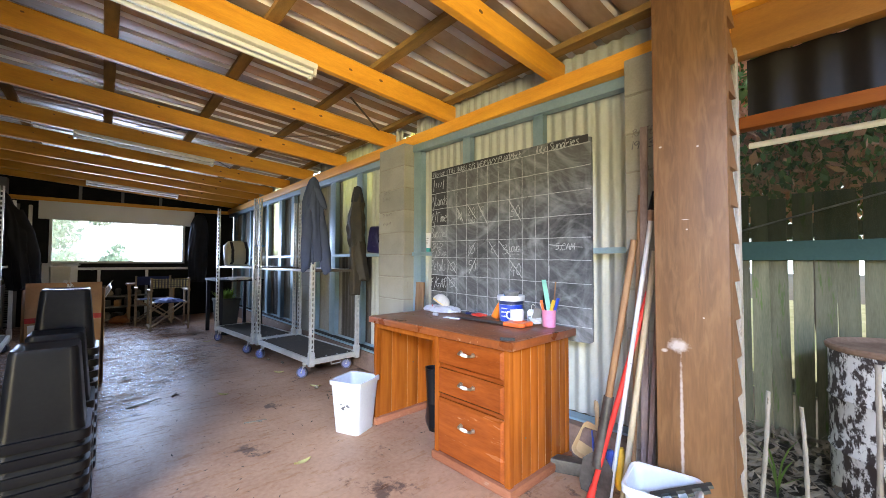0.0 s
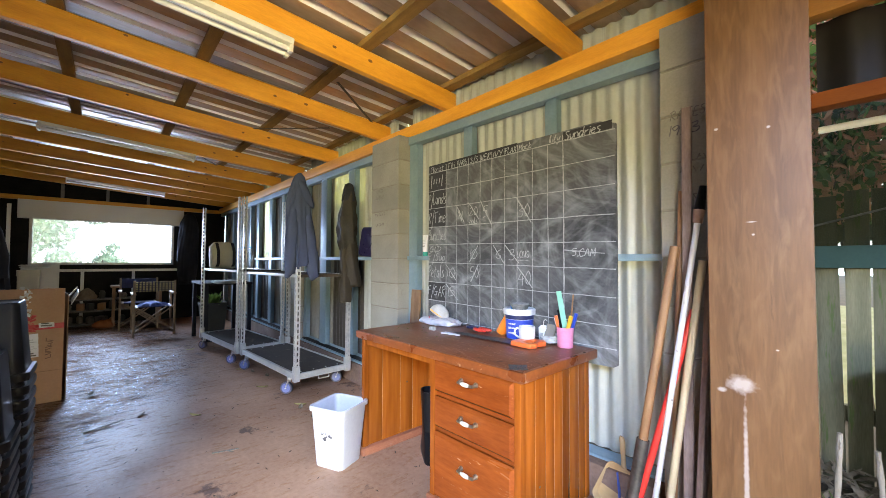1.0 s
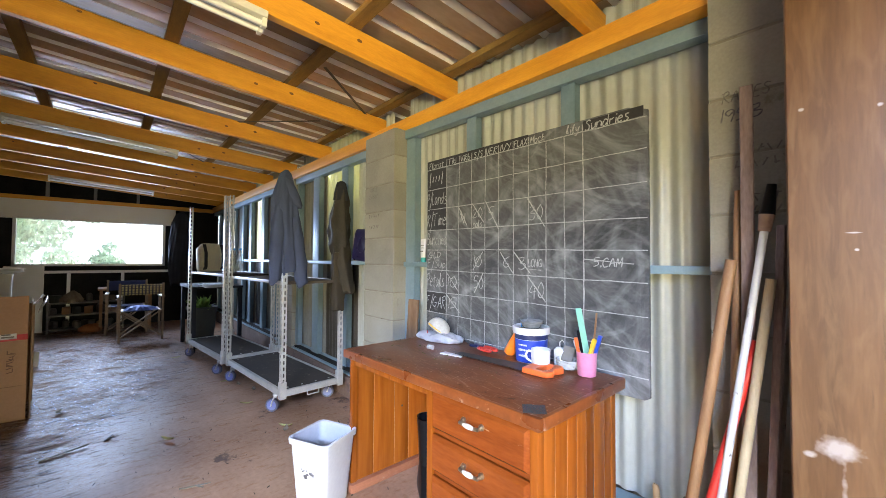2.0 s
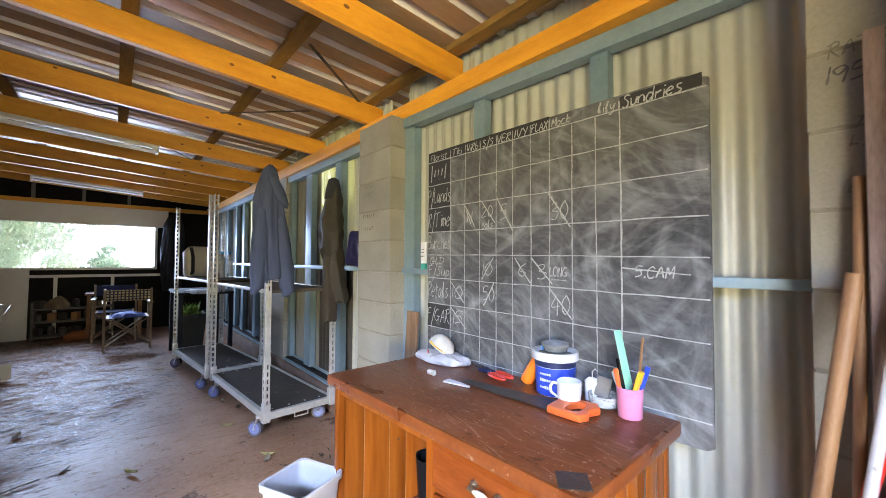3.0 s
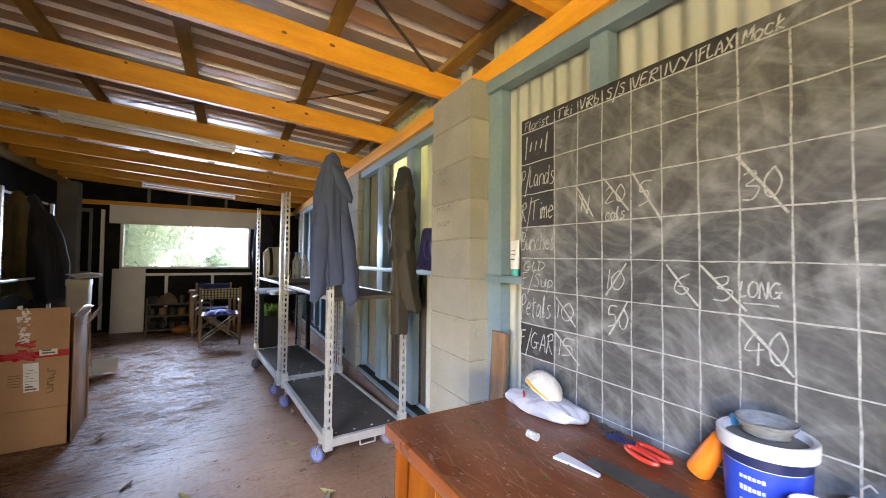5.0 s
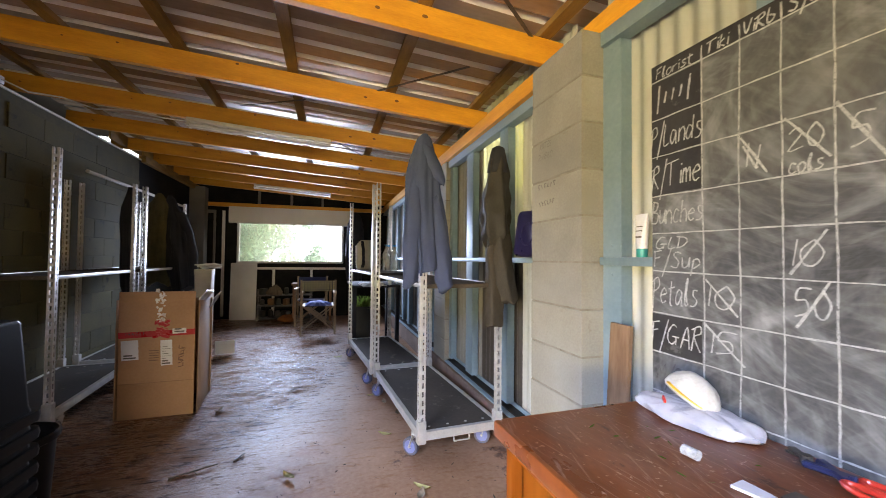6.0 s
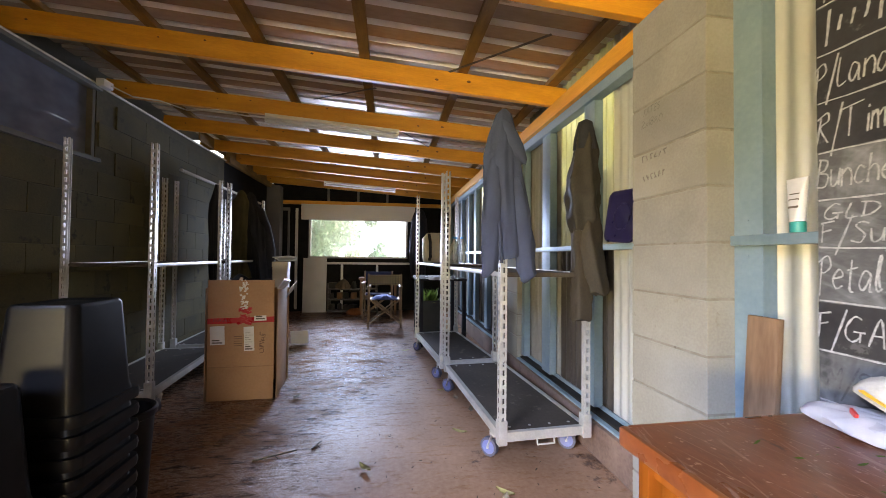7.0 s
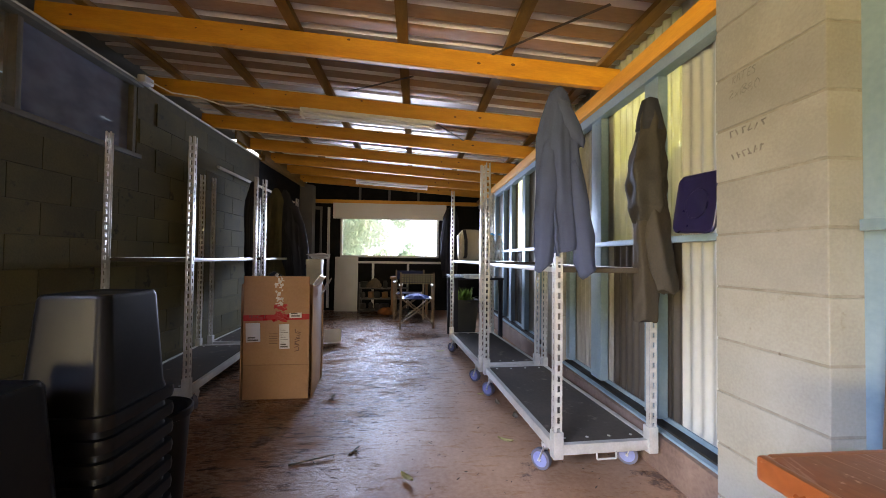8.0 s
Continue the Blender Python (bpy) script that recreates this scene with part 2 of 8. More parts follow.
M_SHEET = pm("cream_wall_iron", (0.335, 0.345, 0.305), (0.425, 0.435, 0.39), 0.42, 0.12, 2.0, (1, 1, 0.4), 0.05, 50, 0.08, wear=(0.28, 0.265, 0.215), wear_at=0.68)
M_SHEETB = pm("dark_brown_wall_iron", (0.035, 0.031, 0.027), (0.07, 0.062, 0.052), 0.45, 0.1, 2.0, (1, 1, 0.4), 0.05, 50, 0.08)
M_SHEETD = pm("old_grey_wall_iron", (0.2, 0.197, 0.17), (0.29, 0.286, 0.25), 0.55, 0.1, 2.0, (1, 1, 0.4), 0.05, 50, 0.08, wear=(0.08, 0.068, 0.052), wear_at=0.62)
M_BLUE = pm("pale_blue_steel", (0.165, 0.25, 0.295), (0.24, 0.335, 0.385), 0.42, 0.2, 4, bump=0.08, wear=(0.33, 0.35, 0.36), wear_at=0.7)
M_BLOCK = pm("pale_concrete_block", (0.205, 0.193, 0.152), (0.29, 0.276, 0.228), 0.85, 0, 3.4, bump=0.45, fine=110, vary=0.09, wear=(0.185, 0.165, 0.112), wear_at=0.64)
M_MORTAR = pm("mortar", (0.175, 0.155, 0.115), (0.25, 0.228, 0.178), 0.92, 0, 20, bump=0.5, wear=(0.12, 0.095, 0.065), wear_at=0.62)
# block and mortar colours set darker to carry this side's shade
M_BLOCKD = pm("shade_darkened_block", (0.056, 0.048, 0.016), (0.1, 0.086, 0.031), 0.9, 0, 3, bump=0.6, fine=90, vary=0.12, wear=(0.036, 0.03, 0.012), wear_at=0.6)
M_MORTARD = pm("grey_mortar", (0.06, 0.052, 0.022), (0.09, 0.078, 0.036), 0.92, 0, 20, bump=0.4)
M_KERB = pm("weathered_kerb", (0.105, 0.062, 0.042), (0.215, 0.14, 0.10), 0.85, 0, 4, bump=0.4, wear=(0.3, 0.25, 0.21), wear_at=0.66)
M_POSTW = pm("brown_stained_timber", (0.12, 0.055, 0.02), (0.21, 0.105, 0.045), 0.6, 0, 3.2, (3, 3, 0.8), 0.15, 26, wear=(0.27, 0.16, 0.08), wear_at=0.7)
M_REDBEAM = pm("red_brown_timber", (0.15, 0.036, 0.004), (0.21, 0.06, 0.008), 0.7, 0, 4, (1, 5, 5), 0.15, spec=0.15)
M_DESK = pm("varnished_pine", (0.19, 0.044, 0.005), (0.36, 0.105, 0.014), 0.22, 0, 2.4, (4, 4, 0.35), 0.05, 11, 0.1, wear=(0.13, 0.03, 0.005), wear_at=0.66, vary=0.26)
M_DESKTOP = pm("worn_dark_desktop", (0.13, 0.036, 0.012), (0.235, 0.074, 0.027), 0.33, 0, 4, (1, 2, 1), 0.08, 40, 0.12, wear=(0.075, 0.022, 0.01), wear_at=0.6, spec=0.2)
scratched(M_DESKTOP, (0.37, 0.21, 0.14))
M_GALV = pm("galvanised_steel", (0.48, 0.475, 0.44), (0.66, 0.65, 0.61), 0.36, 0.5, 12, bump=0.05, fine=90)
M_DECK = pm("dark_plywood_deck", (0.034, 0.027, 0.021), (0.075, 0.06, 0.045), 0.65, 0, 4, bump=0.2, wear=(0.13, 0.105, 0.08), wear_at=0.6, spec=0.3)
M_WHEEL = pm("blue_castor", (0.13, 0.16, 0.34), (0.2, 0.235, 0.43), 0.45, 0, 10, bump=0.05, wear=(0.1, 0.095, 0.1), wear_at=0.64)
M_TYRE = pm("grey_rubber", (0.07, 0.07, 0.095), (0.12, 0.12, 0.15), 0.7, 0, 10, bump=0.1)
M_BLACKP = pm("black_plastic", (0.004, 0.004, 0.005), (0.009, 0.009, 0.009), 0.34, 0, 5, bump=0.05, rvar=0.1, wear=(0.016, 0.015, 0.014), wear_at=0.68, spec=0.13)
M_WHITEP = pm("white_plastic", (0.6, 0.61, 0.63), (0.69, 0.7, 0.71), 0.35, 0, 6, bump=0.03, wear=(0.58, 0.57, 0.54), wear_at=0.73)
M_WHITE = pm("white_paint", (0.68, 0.67, 0.63), (0.78, 0.77, 0.74), 0.5, 0, 4, bump=0.06, wear=(0.5, 0.47, 0.42), wear_at=0.73)
M_BLIND = pm("white_blind", (0.72, 0.70, 0.66), (0.78, 0.77, 0.73), 0.7, 0, 3, bump=0.05)
M_CARD = pm("brown_cardboard", (0.38, 0.217, 0.11), (0.475, 0.286, 0.153), 0.75, 0, 3, (1, 1, 1), 0.1, 60)
# darker cardboard for the sides, the back and the fold strip
M_CARDD = pm("darker_cardboard", (0.28, 0.16, 0.08), (0.36, 0.22, 0.12), 0.8, 0, 8, bump=0.1)
M_JACKET = pm("slate_blue_cloth", (0.03, 0.042, 0.085), (0.05, 0.068, 0.125), 0.9, 0, 5, bump=0.4, fine=180)
M_TROUSER = pm("muddy_olive_cloth", (0.010, 0.009, 0.006), (0.042, 0.031, 0.018), 0.7, 0, 2.6, (1, 1, 0.6), 0.4, 120)
M_BLACKC = pm("black_cloth", (0.008, 0.009, 0.013), (0.022, 0.023, 0.03), 0.9, 0, 6, bump=0.4, fine=160)
M_NAVY = pm("navy_cloth", (0.012, 0.018, 0.06), (0.03, 0.04, 0.12), 0.85, 0, 6, bump=0.3)
M_YELLOWC = pm("tan_olive_cloth", (0.06, 0.05, 0.02), (0.12, 0.1, 0.045), 0.85, 0, 6, bump=0.3)
M_LID = pm("navy_plastic", (0.013, 0.011, 0.05), (0.022, 0.019, 0.078), 0.3, 0, 6, bump=0.03)
M_DARK = pm("dark_sarking", (0.010, 0.010, 0.010), (0.024, 0.022, 0.02), 0.9, 0, 4, bump=0.2, spec=0.1)
M_GREYP = pm("grey_panel", (0.13, 0.125, 0.11), (0.19, 0.18, 0.16), 0.7, 0, 4, bump=0.1)
M_CHAIRW = pm("pale_bare_timber", (0.17, 0.115, 0.07), (0.26, 0.185, 0.115), 0.6, 0, 6, (1, 1, 5), 0.1)
M_FENCE = pm("weathered_paling", (0.085, 0.088, 0.048), (0.19, 0.18, 0.11), 0.85, 0, 3, (5, 5, 0.5), 0.35, 40, wear=(0.085, 0.125, 0.035), wear_at=0.58, vary=0.38)
M_GREENT = pm("green_shade_cloth_trim", (0.02, 0.06, 0.055), (0.035, 0.085, 0.075), 0.8, 0, 5, bump=0.1)
M_RUST = pm("rusty_drum_rim", (0.22, 0.12, 0.075), (0.38, 0.25, 0.17), 0.75, 0.2, 8, bump=0.3)
M_DRUM = pm("flaked_drum_paint", (0.62, 0.60, 0.57), (0.72, 0.71, 0.68), 0.7, 0, 11, (1, 1, 0.55), 0.3, wear=(0.04, 0.027, 0.024), wear_at=0.47)
M_SOIL = pm("leafy_soil", (0.05, 0.038, 0.026), (0.12, 0.095, 0.065), 0.95, 0, 3, bump=0.6)
M_LEAFD = pm("dry_leaf", (0.17, 0.13, 0.085), (0.33, 0.27, 0.19), 0.8, 0, 8, bump=0.1, vary=0.3)
M_DRYY = pm("dry_yellow_leaf", (0.34, 0.29, 0.09), (0.48, 0.42, 0.17), 0.7, 0, 8, bump=0.1)
M_LEAF = pm("green_leaf", (0.05, 0.10, 0.02), (0.12, 0.17, 0.035), 0.55, 0, 1.2, bump=0.0, vary=0.2)
M_LEAFY = pm("sunlit_yellow_leaf", (0.55, 0.52, 0.12), (0.72, 0.68, 0.22), 0.55, 0, 1.2, bump=0.0, vary=0.2)
# these two leaf colours are raised to hold the yard's haze and glare
M_LEAFW = pm("haze_paled_leaf", (0.6, 0.68, 0.54), (0.74, 0.8, 0.68), 0.5, 0, 1.2, bump=0.0, vary=0.2)
M_LEAFP = pm("haze_grey_green_leaf", (0.5, 0.6, 0.52), (0.64, 0.72, 0.62), 0.5, 0, 1.2, bump=0.0, vary=0.2)
M_LEAFR = pm("russet_leaf", (0.42, 0.17, 0.09), (0.56, 0.28, 0.17), 0.6, 0, 1.2, bump=0.0, vary=0.2)


def leafy(m, colour, share=0.45):
    """Lets daylight through a leaf."""
    nd, ln = m.node_tree.nodes, m.node_tree.links
    tl = nd.new("ShaderNodeBsdfTranslucent")
    tl.inputs["Color"].default_value = (*colour, 1)
    mx = nd.new("ShaderNodeMixShader")
    mx.inputs["Fac"].default_value = share
    ln.new(nd["Principled BSDF"].outputs[0], mx.inputs[1])
    ln.new(tl.outputs[0], mx.inputs[2])
    ln.new(mx.outputs[0], nd["Material Output"].inputs["Surface"])


leafy(M_LEAF, (0.16, 0.26, 0.04))
leafy(M_LEAFY, (1.0, 0.97, 0.42), 0.7)
leafy(M_LEAFR, (1.0, 0.58, 0.38), 0.8)
# translucent tints whitened for the same haze
leafy(M_LEAFW, (0.95, 1.0, 0.92), 0.75)
leafy(M_LEAFP, (0.85, 0.98, 0.88), 0.72)
M_BARK = pm("bark", (0.12, 0.10, 0.075), (0.22, 0.19, 0.15), 0.9, 0, 6, (3, 3, 0.6), 0.5)
M_STICK = pm("grey_stake", (0.24, 0.21, 0.17), (0.38, 0.34, 0.29), 0.85, 0, 8, (4, 4, 1), 0.3, wear=(0.12, 0.1, 0.08), wear_at=0.6)
M_CHALK = pm("chalk", (0.26, 0.27, 0.27), (0.54, 0.55, 0.54), 0.95, 0, 90, bump=0.0, fine=300, wear=(0.15, 0.155, 0.155), wear_at=0.6)
M_CHALKDIM = pm("rubbed_chalk", (0.24, 0.25, 0.25), (0.5, 0.51, 0.5), 0.95, 0, 60, bump=0.0, fine=300, wear=(0.14, 0.145, 0.145), wear_at=0.58)
M_INK = pm("marker_ink", (0.05, 0.045, 0.05), (0.14, 0.13, 0.13), 0.8, 0, 30, bump=0.0)
M_INKP = pm("pencil_mark", (0.10, 0.09, 0.075), (0.2, 0.18, 0.15), 0.9, 0, 30, bump=0.0)
M_ORANGE = pm("orange_plastic", (0.75, 0.13, 0.03), (0.82, 0.18, 0.045), 0.4, 0, 6, bump=0.03)
M_REDP = pm("scarlet_plastic", (0.62, 0.035, 0.02), (0.7, 0.055, 0.03), 0.35, 0, 6, bump=0.03)
M_AMBER = pm("orange_amber_plastic", (0.82, 0.17, 0.012), (0.88, 0.24, 0.025), 0.3, 0, 6, bump=0.03)
M_BLUEP = pm("blue_label", (0.015, 0.05, 0.42), (0.03, 0.08, 0.52), 0.35, 0, 8, bump=0.02)
M_NAVYP = pm("dark_blue_plastic", (0.01, 0.015, 0.06), (0.02, 0.03, 0.1), 0.4, 0, 8, bump=0.02)
M_CYANP = pm("sky_blue_plastic", (0.03, 0.22, 0.5), (0.05, 0.28, 0.58), 0.4, 0, 8, bump=0.02)
M_PINK = pm("pink_plastic", (0.62, 0.2, 0.36), (0.7, 0.28, 0.44), 0.3, 0, 8, bump=0.02)
M_GREENP = pm("pale_green_plastic", (0.22, 0.55, 0.38), (0.3, 0.62, 0.46), 0.45, 0, 8, bump=0.02)
M_TEAL = pm("teal_cap", (0.02, 0.28, 0.25), (0.03, 0.34, 0.3), 0.4, 0, 8, bump=0.02)
M_YELLOW = pm("yellow_plastic", (0.8, 0.45, 0.03), (0.86, 0.52, 0.06), 0.4, 0, 8, bump=0.02)
M_RED = pm("red_paint", (0.55, 0.025, 0.02), (0.65, 0.045, 0.03), 0.4, 0, 8, bump=0.03, wear=(0.3, 0.02, 0.02), wear_at=0.7)
M_TAPE = pm("red_tape", (0.42, 0.014, 0.018), (0.52, 0.03, 0.03), 0.3, 0, 8, bump=0.03)
M_STEEL = pm("dark_steel", (0.06, 0.055, 0.05), (0.14, 0.13, 0.12), 0.5, 0.6, 14, bump=0.1)
M_CHROME = pm("worn_brass_plate", (0.30, 0.24, 0.15), (0.45, 0.38, 0.27), 0.35, 0.9, 14, bump=0.03)
M_HANDLE = pm("ash_handle", (0.19, 0.09, 0.035), (0.32, 0.17, 0.075), 0.55, 0, 6, (6, 6, 0.8), 0.1, wear=(0.18, 0.1, 0.05), wear_at=0.68)
M_POLE = pm("scuffed_white_pole", (0.5, 0.5, 0.5), (0.66, 0.66, 0.66), 0.4, 0.1, 12, (1, 1, 0.5), 0.08, wear=(0.2, 0.15, 0.12), wear_at=0.6)
M_CANE = pm("pale_cane", (0.42, 0.33, 0.2), (0.55, 0.45, 0.3), 0.55, 0, 6, (6, 6, 1), 0.1)
M_RUSTBAR = pm("rusty_bar", (0.16, 0.11, 0.095), (0.34, 0.26, 0.23), 0.8, 0.3, 8, (3, 3, 0.6), 0.25)
M_TAN = pm("tan_plastic", (0.42, 0.27, 0.12), (0.5, 0.34, 0.17), 0.5, 0, 8, bump=0.04)
M_BAG = pm("white_polythene", (0.4, 0.41, 0.46), (0.54, 0.55, 0.6), 0.3, 0, 14, bump=0.9, fine=30)
M_PAPER = pm("paper", (0.7, 0.7, 0.68), (0.78, 0.78, 0.76), 0.85, 0, 10, bump=0.02)
M_FOIL = pm("clear_packing_tape", (0.6, 0.58, 0.54), (0.85, 0.83, 0.8), 0.18, 0.3, 20, bump=0.8)
M_BLUECLOTH = pm("blue_cloth", (0.03, 0.06, 0.28), (0.07, 0.12, 0.42), 0.8, 0, 8, bump=0.3)
M_CHECKY = pm("straw_yellow_canvas", (0.52, 0.44, 0.2), (0.6, 0.52, 0.27), 0.85, 0, 30, bump=0.2)
M_CHECKN = pm("navy_canvas", (0.03, 0.03, 0.05), (0.06, 0.06, 0.09), 0.85, 0, 30, bump=0.2)
M_PLANTER = pm("charcoal_planter", (0.022, 0.025, 0.022), (0.045, 0.048, 0.042), 0.6, 0, 6, bump=0.1)
M_GREYPVC = pm("cream_pvc", (0.5, 0.47, 0.36), (0.6, 0.57, 0.45), 0.5, 0, 6, bump=0.05)
M_DARKIRON = pm("dark_wall_iron", (0.009, 0.008, 0.007), (0.02, 0.017, 0.014), 0.6, 0.0, 2, (1, 1, 0.4), 0.05, spec=0.2)
G_CLEAR = glassy("clear_polycarbonate", (0.93, 0.92, 0.76), 0.12, 0.14, milk=0.28)
G_PANE = glassy("window_glass", (0.97, 0.98, 0.98), 0.02, 0.1)
# dusty pane; its bluish reflection is put into the body colour
G_FROST = glassy("dusty_reflection_glass", (0.45, 0.48, 0.52), 0.12, 0.62, body=(0.2, 0.23, 0.3))
G_JAR = glassy("clear_dish", (0.85, 0.88, 0.88), 0.05, 0.3)
G_SHADE = glassy("green_shade_cloth", (0.5, 0.48, 0.42), 0.8, 0.34, body=(0.025, 0.046, 0.038))

# ---------- mesh helpers ----------
RND = random.Random(5)


def bx(bm, c, s, r=(0, 0, 0), bev=0.0):
    """A box of size s about c, turned by r degrees."""
    m = pose(*c, *r) @ Matrix.Diagonal((*s, 1))
    vs = bmesh.ops.create_cube(bm, size=1, matrix=m)["verts"]
    if bev:
        es = list({e for v in vs for e in v.link_edges})
        bmesh.ops.bevel(bm, geom=es, offset=bev, segments=2, affect="EDGES", profile=0.6)
    return bm


def bar(bm, p, q, w, d=None, bev=0.0):
    """A square bar from p to q."""
    p, q = Vector(p), Vector(q)
    m = Matrix.Translation((p + q) / 2) @ (q - p).to_track_quat("Z", "Y").to_matrix().to_4x4() @ Matrix.Diagonal((w, d or w, (q - p).length, 1))
    vs = bmesh.ops.create_cube(bm, size=1, matrix=m)["verts"]
    if bev:
        bmesh.ops.bevel(bm, geom=list({e for v in vs for e in v.link_edges}), offset=bev, segments=1, affect="EDGES")
    return bm


def rod(bm, p, q, r, r2=None, n=12):
    p, q = Vector(p), Vector(q)
    m = Matrix.Translation((p + q) / 2) @ (q - p).to_track_quat("Z", "Y").to_matrix().to_4x4()
    bmesh.ops.create_cone(bm, cap_ends=True, segments=n, radius1=r, radius2=r if r2 is None else r2, depth=(q - p).length, matrix=m)
    return bm


def loft(bm, rings, cap=True):
    """Skin a list of closed rings of equal length."""
    rows = [[bm.verts.new(p) for p in ring] for ring in rings]
    n = len(rows[0])
    for a, b in zip(rows, rows[1:]):
        for i in range(n):
            bm.faces.new((a[i], a[(i + 1) % n], b[(i + 1) % n], b[i]))
    if cap:
        bm.faces.new(rows[0][::-1])
        bm.faces.new(rows[-1])
    return bm


def lathe(bm, prof, n=24, centre=(0, 0, 0), cap=True):
    """Turn a profile of (radius, height) about the upright axis."""
    return loft(bm, [[(centre[0] + r * math.cos(2 * math.pi * i / n), centre[1] + r * math.sin(2 * math.pi * i / n), centre[2] + z) for i in range(n)] for r, z in prof], cap)


def rrect(w, d, r, z, n=4, cx=0.0, cy=0.0):
    """A rounded rectangle at height z."""
    pts = []
    for k, (sx, sy) in enumerate(((1, 1), (-1, 1), (-1, -1), (1, -1))):
        for i in range(n + 1):
            a = math.pi / 2 * (k + i / n)
            pts.append((cx + sx * (w / 2 - r) + r * math.cos(a), cy + sy * (d / 2 - r) + r * math.sin(a), z))
    return pts


def part(name, bm, mat, parent=None, label="", sharp=35, at=None):
    me = bpy.data.meshes.new(name)
    bmesh.ops.recalc_face_normals(bm, faces=bm.faces)
    bm.to_mesh(me)
    bm.free()
    me.materials.append(mat)
    me.polygons.foreach_set("use_smooth", [True] * len(me.polygons))
    me.set_sharp_from_angle(angle=radians(sharp))
    ob = new(name, me)
    if parent:
        ob.parent = parent
    if at is not None:
        ob.matrix_basis = at
    if label:
        tagged(ob, label)
    return ob


def piece(name, me, parent, m):
    """One more object on a shared mesh."""
    ob = new(name, me)
    ob.parent = parent
    ob.matrix_basis = m
    return ob


def thing(name, m, label, category, group=""):
    ob = new(name)
    ob.empty_display_size = 0.1
    ob.matrix_basis = m
    return tagged(ob, label, category, group)


def struct(name, bm, mat, label, category="structure", sharp=35):
    return tagged(part(name, bm, mat, None, "", sharp), label, category, "", "structure")


def text_mesh(body, size, thick=0.0006, shear=0.0):
    cu = bpy.data.curves.new("writing", "FONT")
    cu.body, cu.size, cu.extrude, cu.shear, cu.offset = body, size, thick, shear, -0.028 * size if size > 0.064 else -0.016 * size
    cu.align_x, cu.align_y, cu.resolution_u = "CENTER", "CENTER", 2
    ob = bpy.data.objects.new("writing", cu)
    scene.collection.objects.link(ob)
    bpy.context.view_layer.update()
    me = bpy.data.meshes.new_from_object(ob.evaluated_get(bpy.context.evaluated_depsgraph_get()))
    bpy.data.objects.remove(ob)
    bpy.data.curves.remove(cu)
    return me


def writing(body, size, m, mat, parent, shear=0.0):
    me = text_mesh(body, size, 0.0006, shear)
    me.name = "writing"
    me.materials.clear()
    me.materials.append(mat)
    ob = new("writing", me)
    ob.parent = parent
    ob.matrix_basis = m
    return ob


S = 0.0676          # the roof's fall towards the board wall


def roof_z(y, z0):
    return z0 + S * (2.51 - y)


# ---------- ground, floor, walls ----------
b = bmesh.new()
bx(b, (0, 0, -0.15), (400, 400, 0.1))
struct("ground", b, M_SOIL, "dark leafy soil ground around the shed", "ground")
# unseen pale slab, added to bounce light up at the roof ribs
b = bmesh.new()
bx(b, (4.6, -2.5, -0.085), (6.6, 9.5, 0.05))
bx(b, (0.3, -5.0, -0.084), (2.0, 4.5, 0.05))
struct("pavement", b, pm("light_bounce_concrete", (0.36, 0.34, 0.3), (0.48, 0.45, 0.4), 0.8, 0, 1.5, bump=0.2), "pale slab added outside the open end to bounce light inside", "pavement")
b = bmesh.new()
bx(b, (-4.15, 0.68, -0.05), (10.9, 3.72, 0.1), bev=0.01)
struct("floor", b, M_FLOOR, "worn brown concrete floor with a damp sheen", "floor")


b = bmesh.new()
bx(b, (-1.0, 11.0, -0.075), (14.0, 11.5, 0.05))
struct("lawn", b, pm("dry_lawn", (0.26, 0.28, 0.10), (0.5, 0.48, 0.27), 0.9, 0, 2.5, bump=0.5), "sunlit dry lawn beyond the fence", "ground")


def corrugated(x0, x1, z0, z1, y, pitch=0.076, amp=0.009, step=8, thick=0.0012):
    """An upright corrugated sheet along x, with its two faces."""
    n = max(8, int((x1 - x0) / pitch * step))
    ring = []
    for k in range(n + 1):
        x = x0 + (x1 - x0) * k / n
        ring.append((x, y + amp * math.cos(2 * math.pi * x / pitch)))
    back = [(x, yy + thick) for x, yy in reversed(ring)]
    loop = ring + back
    bm = bmesh.new()
    lo = [bm.verts.new((x, yy, z0)) for x, yy in loop]
    hi = [bm.verts.new((x, yy, z1)) for x, yy in loop]
    c = len(loop)
    for i in range(c):
        bm.faces.new((lo[i], lo[(i + 1) % c], hi[(i + 1) % c], hi[i]))
    return bm


BAY = Matrix.Translation((-1.636, 2.455, 0)) @ Matrix.Rotation(radians(3.15), 4, "Z") @ Matrix.Translation((1.636, -2.455, 0))   # the board's bay, turned a little askew to fit the camera's view
wall_right = new("wall_board_side")
tagged(wall_right, "corrugated iron wall on pale blue steel studs", "wall", "", "structure")
SHEETS = ((-0.20, -1.00, 0), (-0.96, -1.74, 0), (-1.70, -2.60, 0), (-2.90, -3.456, 0), (-3.45, -4.19, 1), (-4.185, -4.86, 0), (-5.25, -5.80, 0), (-5.78, -6.35, 0), (-6.34, -6.72, 1), (-6.71, -6.85, 0), (-6.83, -7.60, 0), (-7.58, -8.35, 0), (-8.33, -9.50, 0))
